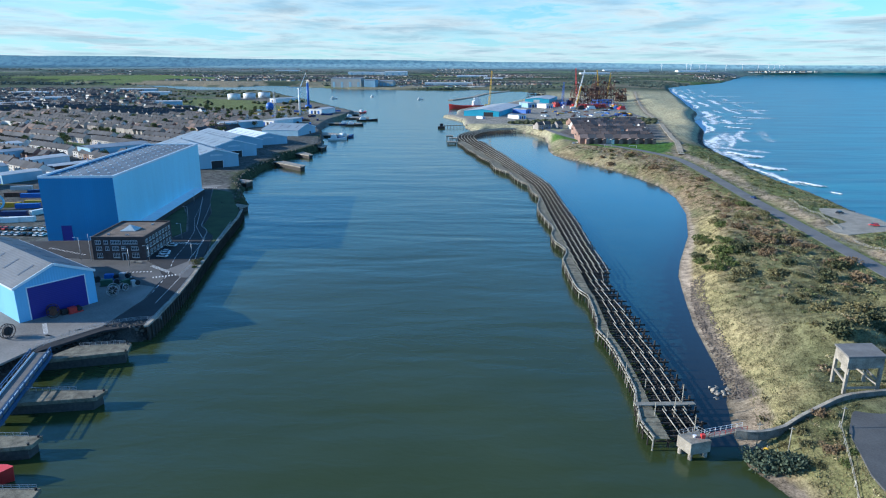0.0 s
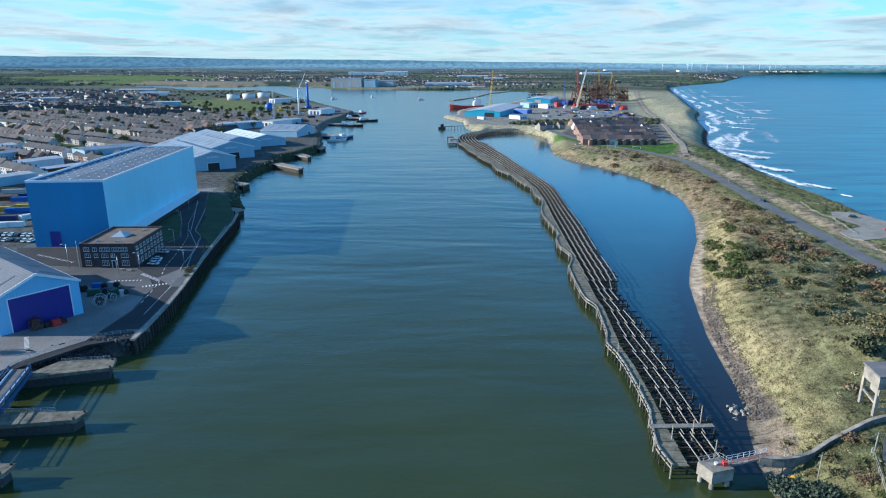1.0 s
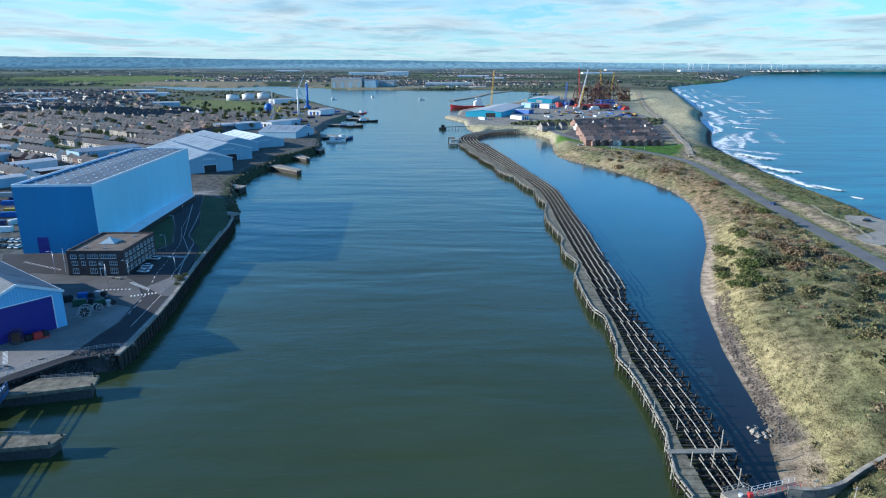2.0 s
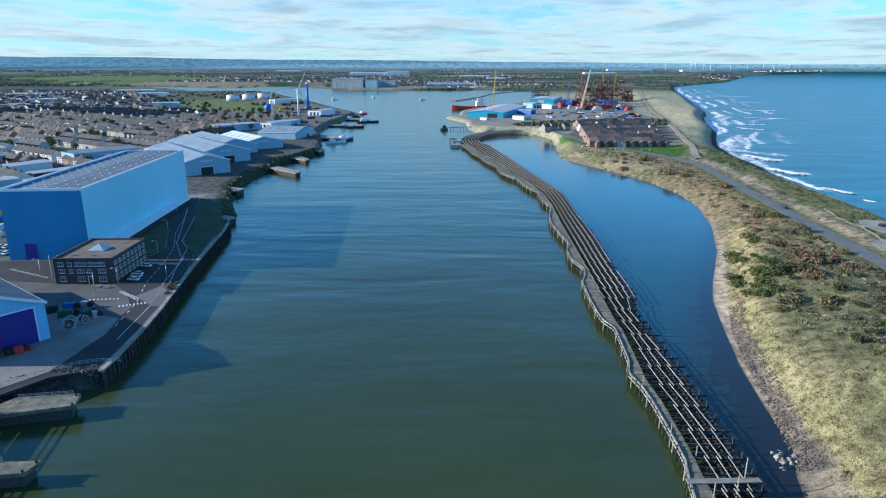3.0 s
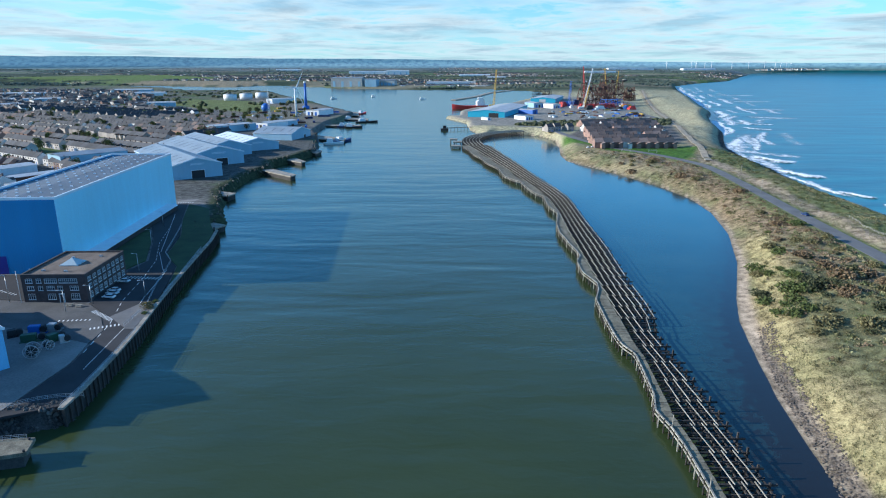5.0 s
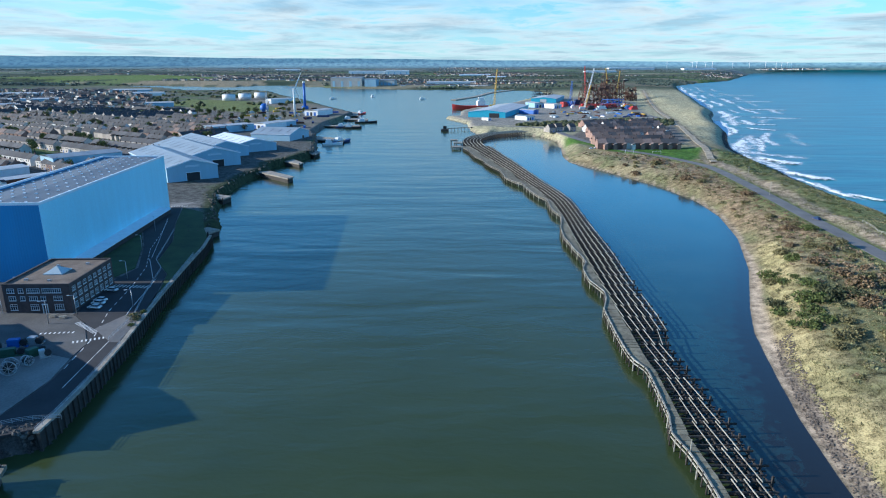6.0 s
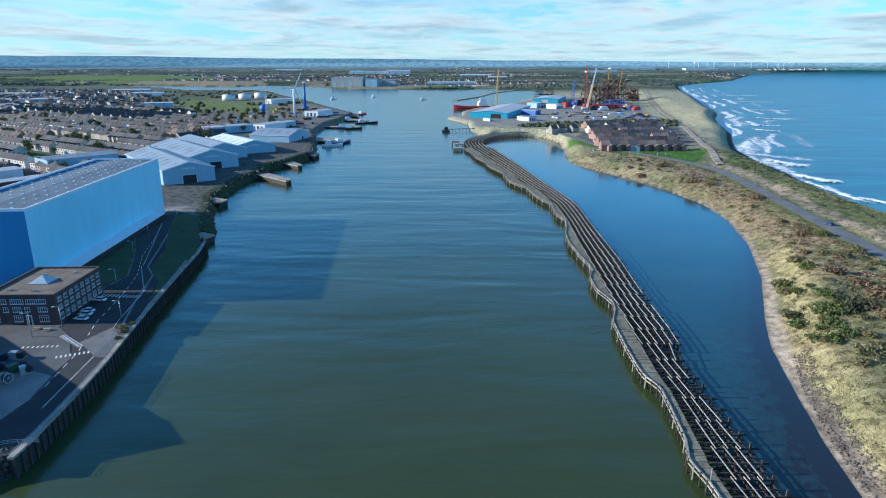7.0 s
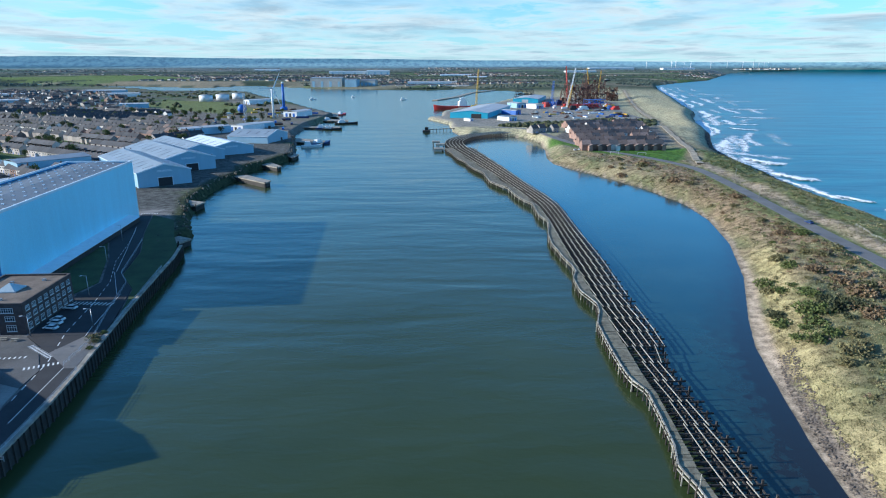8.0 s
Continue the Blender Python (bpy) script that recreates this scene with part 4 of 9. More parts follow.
# ---- portal sheds ----
def shed(name, corner_a, corner_b, length, base, eave, ridge, wall_mat, roof_mat, label, door=None, ridge_at=0.5, trim=WHITE_TRIM, lights=0, sign=False):
    """A gabled shed: its front runs from a to b, seen from outside left to right; it reaches back by length."""
    a, b = Vector(corner_a), Vector(corner_b)
    w = (b - a).length
    mid = (a + b) / 2
    turn = math.degrees(math.atan2((b - a).y, (b - a).x))
    s = root(name, pose(mid.x, mid.y, base, 0, 0, turn), label, "shed")
    e, r = eave - base, ridge - base
    bm = bmesh.new()
    gable_wall(bm, w, e, r, 0, 0.3)
    front = part("front_gable", bm, wall_mat, s)
    bm = bmesh.new()
    gable_wall(bm, w, e, r, length - 0.3, length)
    part("back_gable", bm, wall_mat, s)
    for sx in (-1, 1):
        bm = bmesh.new()
        x0, x1 = sorted((sx * w / 2, sx * (w / 2 - 0.3)))
        box(bm, x0, 0.3, 0, x1, length - 0.3, e)
        part("side_wall", bm, wall_mat, s)
    bm = bmesh.new()
    gable(bm, w, length, e, r, 0.35, 0.3)
    bmesh.ops.recalc_face_normals(bm, faces=bm.faces)
    roof = part("roof", bm, roof_mat, s)
    bm = bmesh.new()
    for sx in (-1, 1):
        beam(bm, (0, -0.42, r + 0.1), (sx * (w / 2 + 0.45), -0.42, e + 0.0), 0.28, 0.75)
        beam(bm, (sx * (w / 2 + 0.42), -0.4, e - 0.1), (sx * (w / 2 + 0.42), length + 0.3, e - 0.1), 0.3, 0.4)
    part("verge_trim", bm, trim, roof)
    if lights:
        slope = math.atan2(r - e, w / 2)
        for sx in (-1, 1):
            for k in range(lights):
                bm = bmesh.new()
                y = length * (k + 0.6) / (lights + 0.4)
                m = Matrix.Translation((0, y, r + 0.31)) @ Matrix.Rotation(sx * slope, 4, "Y")
                box(bm, min(sx * w * 0.14, sx * w * 0.36), -0.5, 0.0, max(sx * w * 0.14, sx * w * 0.36), 0.5, 0.06, m)
                part("rooflight", bm, ROOFLIGHT, roof)
    if door:
        x0, x1, hh, mat = door
        bm = bmesh.new()
        box(bm, x0, -0.1, 0, x1, 0.05, hh)
        d = part("door", bm, mat, front)
        bm = bmesh.new()
        box(bm, x0 - 0.3, -0.16, 0, x0, -0.002, hh + 0.3)
        box(bm, x1, -0.16, 0, x1 + 0.3, -0.002, hh + 0.3)
        box(bm, x0, -0.16, hh, x1, -0.002, hh + 0.3)
        part("door_frame", bm, trim, d)
    if sign:
        bm = bmesh.new()
        box(bm, -w * 0.16, -0.12, e - 0.6, w * 0.16, -0.01, e + 1.6)
        board = part("sign_board", bm, wall_mat, front)
        bm = bmesh.new()
        for k in range(3):
            box(bm, -w * 0.14, -0.17, e + 0.1 + k * 0.45 - 0.3, w * (0.14 - 0.03 * (k % 2)), -0.125, e + 0.3 + k * 0.45 - 0.3)
        part("sign_bar", bm, WHITE_TRIM, board)
    return s


ROOFLIGHT = material("dirty_rooflight", (0.09, 0.095, 0.10), 0.4, 0, 0.2, 0.4, 0)
shed("warehouse", (-189, 477.5), (-162, 498.5), 108, 4.3, 14.6, 19.2, GREY_CLAD, WAREHOUSE_ROOF, "grey-blue gabled port warehouse with dark door", (-4.5, 4.5, 6.2, DARK), lights=9, sign=True)
# the open doorway is a dark panel, painted for its unlit inside
shed("warehouse", (-196, 534), (-165, 559), 102, 4.3, 14.8, 20.2, GREY_CLAD, WAREHOUSE_ROOF, "grey-blue gabled port warehouse with open doorway", (-2.5, 6.5, 6.5, DARK), lights=8, sign=True)
shed("warehouse", (-205, 586), (-174, 611), 90, 4.3, 13.8, 19.2, GREY_CLAD, WAREHOUSE_ROOF, "grey-blue gabled port warehouse", (2.5, 9.5, 6.0, DARK), lights=7)
shed("warehouse", (-190, 622), (-159, 647), 76, 4.3, 12.8, 17.4, GREY_CLAD, WHITE_TRIM, "pale-roofed grey port warehouse by the quay", None, lights=5, sign=True)
shed("warehouse", (-163, 716), (-153, 764), 44, 4.3, 13.0, 18.0, GREY_CLAD, WAREHOUSE_ROOF, "pale grey quayside warehouse", (6, 11, 5, DARK), lights=4)
OLD_ROOF = cladding("weathered_grey_roof", (0.15, 0.155, 0.16), 0.6, 0.8, "X", 0.25)
NEAR_WALL = cladding("light_blue_cladding", (0.20, 0.50, 0.75), 0.45, 0.8, "X", 0.1)
shed("boat_shed", (-129.3, 178.5), (-115.2, 197.0), 62, 4.3, 15.6, 20.6, NEAR_WALL, OLD_ROOF, "light blue shed with large navy door", (-8.2, 8.6, 10.6, NAVY), lights=5)

# ---- timber staithes ----
STA_L = [(x + 0.5, y) for x, y in [(45.8, 119.5), (44.9, 126), (46.3, 134), (48.0, 141), (48.5, 152), (48.8, 164), (48.4, 172), (47.2, 178.6), (49.2, 186), (50.2, 196), (51.3, 209), (49.2, 215), (48.9, 220), (49.2, 233), (50.3, 252), (53.6, 262), (54.6, 269), (53.5, 275),
         (52.0, 282), (52.6, 296), (55.6, 304), (55.8, 312), (54.6, 325), (54.6, 334), (53.9, 343), (55.5, 362), (59.4, 380), (60.4, 390), (58.4, 400), (58.3, 410), (59.6, 432), (56.0, 442), (53.2, 458), (51.4, 485), (47.0, 492), (42.0, 509),
         (41.2, 530), (40.6, 546), (35.0, 565), (31.6, 585), (31.0, 600), (24.5, 626), (21.0, 665), (17.0, 684), (15.5, 700)]]
INNER = [(49.8, 119), (50.0, 135), (51.0, 145), (51.7, 164), (51.4, 178), (53.0, 196), (54.0, 209), (53.8, 218), (55.4, 250), (57.4, 300), (59.2, 345), (61.8, 388), (62.2, 430), (58.7, 465), (52.2, 515), (44.2, 570), (36.0, 620), (28.5, 668), (22.0, 705)]
STA_R = [(58.8, 119), (59.8, 133), (61.2, 152), (62.2, 180), (62.4, 215), (62.8, 226), (66.3, 238), (67.3, 265), (67.9, 280), (70.5, 318), (71.3, 343), (72.2, 376), (74.0, 415), (74.2, 432), (72.3, 458), (67.0, 496), (57.5, 585), (48.5, 660), (41.5, 712)]
DECK_Z = 3.4


def line_x(line, y):
    ys = [p[1] for p in line]
    return float(np.interp(y, ys, [p[0] for p in line]))


def build_staithe():
    st = root("timber_staithe", None, "derelict grey timber coal staithes standing in the river", "pier")
    rng = random.Random(7)
    bay = 5.2
    ys = np.arange(121, 706, bay)
    near = 56
    pile_bm = bmesh.new()
    box(pile_bm, -0.19, -0.19, -7.4, 0.19, 0.19, 0)
    pile = bpy.data.meshes.new("trestle_post")
    pile_bm.to_mesh(pile)
    pile_bm.free()
    pile.materials.append(TIMBER)
    far_dark, far_grey = bmesh.new(), bmesh.new()
    tops = []
    for i, y in enumerate(ys):
        xi, xr = line_x(INNER, y), line_x(STA_R, y)
        lines = 5 if y < 232 else 6
        cols = [xi + (xr - xi) * k / (lines - 1) for k in range(lines)]
        tops.append((y, cols))
    for i, (y, cols) in enumerate(tops):
        is_near = i < near
        xl = line_x(STA_L, y)
        # cross beam at two levels, piles under every line
        lo, hi = xl + 0.4, cols[-1] + rng.uniform(0.5, 1.8)
        if is_near:
            bm = bmesh.new()
            beam(bm, (lo, y, DECK_Z - 0.75), (hi, y + rng.uniform(-0.1, 0.1), DECK_Z - 0.75), 0.34, 0.42)
            part("cross_beam", bm, TIMBER, st)
            bm = bmesh.new()
            beam(bm, (lo + 0.6, y + 0.3, 1.2), (hi - 0.4, y + 0.3, 1.2), 0.26, 0.3)
            beam(bm, (cols[0], y - 0.28, 1.2), (cols[1], y - 0.28, DECK_Z - 1.0), 0.18, 0.26)
            part("brace", bm, TIMBER, st)
        else:
            beam(far_dark, (lo, y, DECK_Z - 0.75), (hi, y, DECK_Z - 0.75), 0.36, 0.45)
            beam(far_dark, (lo, y + 0.3, 1.2), (hi, y + 0.3, 1.2), 0.26, 0.3)
        for k, x in enumerate([xl + 0.4] + cols):
            top = DECK_Z - 0.5 + (rng.uniform(0.2, 1.4) if k == len(cols) else 0)
            px, py = x + rng.uniform(-0.12, 0.12), y + rng.uniform(-0.12, 0.12)
            if is_near and k in (0, 1, len(cols) - 1, len(cols)):
                part_of("trestle_post", pile, st, pose(px, py, top, 0, 0, rng.uniform(-9, 9)))
            else:
                box(far_dark, px - 0.19, py - 0.19, -3.4, px + 0.19, py + 0.19, top)
    # dark lower timbers added to darken gaps: walings per line, second cross tie per bay
    for (y0, c0), (y1, c1) in zip(tops, tops[1:]):
        if len(c0) == len(c1):
            for a, b in zip(c0, c1):
                beam(far_dark, (a, y0, 1.55), (b, y1, 1.55), 0.3, 0.34)
        ym = (y0 + y1) / 2
        beam(far_dark, (c0[0] - 0.5, ym, 2.3), (c0[-1] + 0.2, ym, 2.3), 0.3, 0.3)
        beam(far_dark, (c0[0], ym + 1.2, 0.9), (c0[-1], ym + 1.2, 0.9), 0.4, 0.3)
    # rail bearers: long baulks lapped end by end, each set a little askew; a few are gone
    for i in range(0, len(tops) - 1, 2):
        (y0, c0), (y1, c1) = tops[i], tops[min(i + 2, len(tops) - 1)]
        n = min(len(c0), len(c1))
        for k in range(n):
            if y0 < 229 and k in (0, n - 1):
                continue
            if rng.random() < 0.02:
                continue
            last = k == n - 1
            x0 = c0[k] if len(c0) == n else c0[round(k * (len(c0) - 1) / (n - 1))]
            x1 = c1[k] if len(c1) == n else c1[round(k * (len(c1) - 1) / (n - 1))]
            skew = 0.05 if last else 0.34 + rng.uniform(-0.12, 0.12)
            a, b = (x0 + skew, y0 - 0.5, DECK_Z - 0.36 + rng.uniform(-0.04, 0.04)), (x1 - skew, y1 + 0.5, DECK_Z - 0.36)
            if i < near + 24:
                bm = bmesh.new()
                beam(bm, a, b, 0.15, 0.22)
                part("bearer", bm, GREY_TIMBER, st)
            else:
                beam(far_grey, a, b, 0.19, 0.24)
    tagged(part("far_post", far_dark, TIMBER, st), kind="stuff")
    tagged(part("far_bearer", far_grey, GREY_TIMBER, st), kind="stuff")
    # planked walkway along the channel side
    pts = along(STA_L, 1.1)
    pl = bmesh.new()
    edge = bmesh.new()
    n = 0
    for (x, y, a), (x2, y2, a2) in zip(pts, pts[1:]):
        xin = line_x(INNER, (y + y2) / 2) - (0.25 if y < 236 else 0.5)
        wide = min(max(xin - x, 1.2), 7.5)
        dz = rng.uniform(-0.08, 0.08)
        if n < 260:
            bm = bmesh.new()
            vs = [(x, y), (x + wide, y), (x2 + wide, y2 - 0.06), (x2, y2 - 0.06)]
            slab(bm, vs, DECK_Z - 0.5 + dz, DECK_Z - 0.36 + dz)
            part("plank", bm, DECK, st)
        else:
            slab(pl, [(x, y), (x + wide, y), (x2 + wide, y2 - 0.04), (x2, y2 - 0.04)], DECK_Z - 0.5 + dz, DECK_Z - 0.36 + dz)
        n += 1
    tagged(part("far_plank", pl, DECK, st), kind="stuff")
    pts = along(STA_L, 2.4)
    for i, ((x, y, a), (x2, y2, a2)) in enumerate(zip(pts, pts[1:])):
        bm = bmesh.new() if i < 180 else edge
        beam(bm, (x - 0.1, y, DECK_Z - 0.18), (x2 - 0.1, y2, DECK_Z - 0.18), 0.34, 0.34)
        beam(bm, (x - 0.25, y, DECK_Z - 1.1), (x2 - 0.25, y2, DECK_Z - 1.1), 0.22, 0.3)
        if bm is not edge:
            part("edge_beam", bm, GREY_TIMBER, st)
        bm = bmesh.new() if i < 180 else far_edge
        tube(bm, (x - 0.45, y, -3.2), (x - 0.30, y, DECK_Z - 0.1 + (i % 3) * 0.12), 0.17, 0.16, 6)
        if bm is not far_edge:
            part("fender_post", bm, GREY_TIMBER if i % 4 == 0 else TIMBER, st)
    tagged(part("far_edge_beam", edge, GREY_TIMBER, st), kind="stuff")
    tagged(part("far_fender", far_edge, TIMBER, st), kind="stuff")
    # the root of the staithes swings round to the shore
    bend = smooth_line([(30.0, 704), (26.5, 735), (28.5, 765), (40, 797), (62, 824), (98, 841)], 3)
    bend_grey, bend_dark = bmesh.new(), bmesh.new()
    pts = along(bend, 5.2)
    for i, ((x, y, a), (x2, y2, a2)) in enumerate(zip(pts, pts[1:])):
        for k in range(6):
            o, z = -9 + 3.6 * k, DECK_Z - 0.36 + 2.0 * i / len(pts)
            beam(bend_grey, (x - math.sin(a) * o, y + math.cos(a) * o, z), (x2 - math.sin(a2) * o, y2 + math.cos(a2) * o, z), 0.4, 0.4)
            tube(bend_dark, (x - math.sin(a) * o, y + math.cos(a) * o, -3.5), (x - math.sin(a) * o, y + math.cos(a) * o, z), 0.25, None, 5)
        beam(bend_dark, (x + math.sin(a) * 10, y - math.cos(a) * 10, z - 0.4), (x - math.sin(a) * 10, y + math.cos(a) * 10, z - 0.4), 0.5, 0.45)
        beam(bend_dark, (x + math.sin(a) * 10, y - math.cos(a) * 10, 1.2), (x - math.sin(a) * 10, y + math.cos(a) * 10, 1.2), 0.5, 0.6)
    tagged(part("bend_bearer", bend_grey, GREY_TIMBER, st), kind="stuff")
    tagged(part("bend_trestle", bend_dark, TIMBER, st), kind="stuff")
    # sound cross walkway near the end, a few lone posts
    bm = bmesh.new()
    beam(bm, (46.0, 133.5, DECK_Z - 0.05), (60.4, 134.0, DECK_Z - 0.05), 1.5, 0.22)
    part("footbridge", bm, GREY_TIMBER, st)
    for x, y, h in ((49.3, 129, 3.0), (54.6, 131, 3.2), (57.6, 134.5, 4.6), (56.2, 123, 3.4), (48.6, 150, 2.6), (49.2, 172, 2.6), (51.5, 143, 1.6)):
        bm = bmesh.new()
        tube(bm, (x, y, -2), (x, y, DECK_Z + h), 0.14, 0.11, 6)
        part("post", bm, GREY_TIMBER, st)


far_edge = bmesh.new()
build_staithe()

# ---- left bank: quay, paving, jetties ----
def build_quay():
    wall = root("quay_wall", None, "dark sheet-piled quay wall with timber fenders", "quay", kind="structure")
    bm = bmesh.new()
    for (x0, y0), (x1, y1) in zip(QUAY, QUAY[1:]):
        beam(bm, (x0 - 0.35, y0, 0.2), (x1 - 0.35, y1, 0.2), 0.5, 8.2)
    part("sheeting", bm, SHEETING, wall)
    bm = bmesh.new()
    for (x0, y0), (x1, y1) in zip(QUAY, QUAY[1:]):
        beam(bm, (x0 - 0.7, y0, 4.55), (x1 - 0.7, y1, 4.55), 1.3, 0.55)
    part("coping", bm, CONCRETE, wall)
    pile = bmesh.new()
    box(pile, -0.22, -0.25, -4, 0.32, 0.25, 4.4)
    me = bpy.data.meshes.new("fender")
    pile.to_mesh(me)
    pile.free()
    me.materials.append(TIMBER)
    for x, y, a in along(QUAY, 2.3):
        part_of("fender", me, wall, pose(x, y, 0, 0, 0, math.degrees(a) - 90))


SHEETING = material("rusty_sheet_pile", (0.045, 0.04, 0.036), 0.8, 0.2, 0.5, 0.4, 0.3)
build_quay()


def railing(name, line, z, height=1.1, step=2.0, mat=None, label="galvanised post-and-rail fence", rails=3, thick=0.05, seal=None):
    """Posts and rails along a plan line; z a number, or None to follow the ground."""
    mat = mat or STEEL
    r = root(name, None, label, "railing")
    pts = along(line, step) + [(*line[-1], 0)]
    zz = [z if z is not None else ground_at(x, y) for x, y, a in pts]
    for (x, y, a), h in zip(pts, zz):
        bm = bmesh.new()
        tube(bm, (x, y, h - 0.15), (x, y, h + height), thick, thick, 5)
        part("post", bm, mat, r)
    for k in range(rails):
        bm = bmesh.new()
        for i in range(len(pts) - 1):
            hz = height * (k + 1) / rails - 0.03
            tube(bm, (pts[i][0], pts[i][1], zz[i] + hz), (pts[i + 1][0], pts[i + 1][1], zz[i + 1] + hz), thick * 0.8, None, 4)
        part("rail", bm, mat, r)
    return r


TURF = material("mown_grass", (0.036, 0.062, 0.018), 0.95, 0, 0.4, 0.15, 0.4, 14)
paving("yard", [(-172, 138), (-117, 150), (-113, 163), (-103, 176), (-101, 200), (-103, 212), (-128, 222), (-172, 232)], 4.58, YARD, "pale concrete port yard with tyre stains", "yard")
paving("quay_road", [(-113.2, 156), (-101, 173), (-90.2, 178), (-92, 204), (-94.6, 222), (-98.0, 245), (-102.0, 262), (-107.6, 284), (-118.5, 300), (-125, 331), (-137.5, 364), (-150, 404), (-155, 404), (-146, 348), (-134, 323),
                     (-122, 292), (-124.3, 273), (-119.8, 243.3), (-112.5, 237), (-103.5, 222), (-100.5, 200), (-102.5, 176), (-112.5, 163)], 4.60, ASPHALT, "dark asphalt quayside road with painted markings", "road")
paving("junction", [(-128, 222.1), (-103, 212.1), (-103.6, 221.5), (-112.6, 236.6), (-119.8, 243.2), (-124, 243.4), (-172, 249), (-172, 232.1)], 4.59, LOT_ASPHALT, "worn grey-brown asphalt at the junction", "road")
paving("forecourt", [(-172, 249.2), (-141.4, 246.2), (-146, 274), (-186, 273)], 4.5, ASPHALT, "dark asphalt forecourt beside the brick office", "pavement")
paving("lawn", [(-149, 300), (-146.5, 300), (-144, 277), (-127, 274.5), (-123.2, 292), (-134.8, 323), (-146.8, 348), (-153, 395), (-155, 380), (-149.5, 310)], 4.66, TURF, "mown lawn in shade below the hall", "lawn")
paving("grass_verge", [(-98.6, 246), (-102, 276), (-110, 330), (-113, 341), (-120, 356), (-133, 390), (-148.5, 402), (-137, 364), (-124.6, 331), (-118, 300), (-107.2, 284), (-101.2, 262), (-97.6, 246.5)], 4.64, TURF, "rough grass verge along the quay", "grass")
paving("apron", [(-97.5, 222.5), (-94.9, 222.5), (-97.9, 243.5), (-103, 243), (-107, 232)], 4.63, PALE_ASPHALT, "pale worn apron at the quay edge", "pavement")
paving("north_apron", [(-186, 404), (-151, 406), (-142, 432), (-149, 448), (-149, 512), (-158, 514), (-160, 486), (-189, 474)], 4.56, YARD, "stained concrete apron before the warehouses", "yard")


def dashes(name, line, length, gap, width, z, label):
    bm = bmesh.new()
    for x, y, a in along(line, length + gap):
        m = Matrix.Translation((x, y, z)) @ Matrix.Rotation(a, 4, "Z")
        box(bm, 0, -width / 2, -0.004, length, width / 2, 0.004, m)
    return tagged(finish(name, bm, WHITE_LINE), label, "road marking", kind="structure")


dashes("lane_line", [(-101, 206), (-104, 226), (-110, 246), (-114, 270), (-119, 292), (-129, 318), (-136, 345), (-143, 368)], 2.6, 2.6, 0.22, 4.612, "broken white centre line on the quay road")
dashes("edge_line", [(-95.5, 196), (-98, 222), (-103.5, 246), (-108.5, 275), (-121, 300), (-131, 331), (-144, 370)], 9, 0.4, 0.16, 4.612, "white edge line on the quay road")


def crossing(a, b, bars, length, z=4.614, label="white zebra crossing bars on asphalt"):
    bm = bmesh.new()
    a, b = Vector(a), Vector(b)
    t = math.atan2((b - a).y, (b - a).x)
    for i in range(bars):
        p = a.lerp(b, i / (bars - 1))
        m = Matrix.Translation((p.x, p.y, z)) @ Matrix.Rotation(t, 4, "Z")
        box(bm, -0.22, -length / 2, -0.004, 0.22, length / 2, 0.004, m)
    return tagged(finish("crossing", bm, WHITE_LINE), label, "road marking", kind="structure")


crossing((-122, 270.8), (-107.4, 269.2), 12, 2.6)
crossing((-114.6, 236.6), (-105.4, 229.4), 12, 1.7)
crossing((-108, 222.4), (-101, 225.6), 8, 1.6)
crossing((-121.5, 178), (-116.8, 171), 10, 1.2, 4.592)
crossing((-150, 252), (-170, 262), 14, 1.2, 4.514)
crossing((-121, 228.5), (-112, 229.5), 8, 1.2, 4.592)
crossing((-156, 405), (-148, 406), 7, 2.0, 4.574)
railing("quay_railing", [(x - 0.7, y) for x, y in QUAY[:4]], 4.8, 1.0, 2.6, label="low pale railing along the quay edge")
railing("quay_railing", [(-98.6, 252), (-102.6, 280), (-107, 309)], 4.64, 1.1, 2.8, label="pale railing above the quay wall")
railing("barrier_fence", [(-98.6, 224), (-99.3, 240), (-105.5, 262), (-112, 290), (-119, 301), (-126, 328), (-132, 350)], 4.64, 1.1, 3.0, label="grey guard rail between road and verge")
railing("shore_railing", smooth_line([(-87.5, 182), (-96, 181), (-104, 176), (-110, 168), (-113.5, 158)], 1), 4.6, 1.1, 2.0, label="pale railing round the rubble slope")

ROCK = isles(material("dark_rubble", (0.075, 0.07, 0.065), 0.9, 0, 0.35, 1.2, 0.4), 0.45)


def rock_mesh(bm, x, y, z, s, rng):
    d = bmesh.ops.create_icosphere(bm, subdivisions=1, radius=s, matrix=Matrix.Translation((x, y, z)) @ Euler((rng.random() * 6, rng.random() * 6, 0)).to_matrix().to_4x4() @ Matrix.Diagonal((1, rng.uniform(0.6, 1), rng.uniform(0.5, 0.8), 1)))
    for v in d["verts"]:
        v.co += Vector((rng.uniform(-1, 1), rng.uniform(-1, 1), rng.uniform(-1, 1))) * s * 0.18


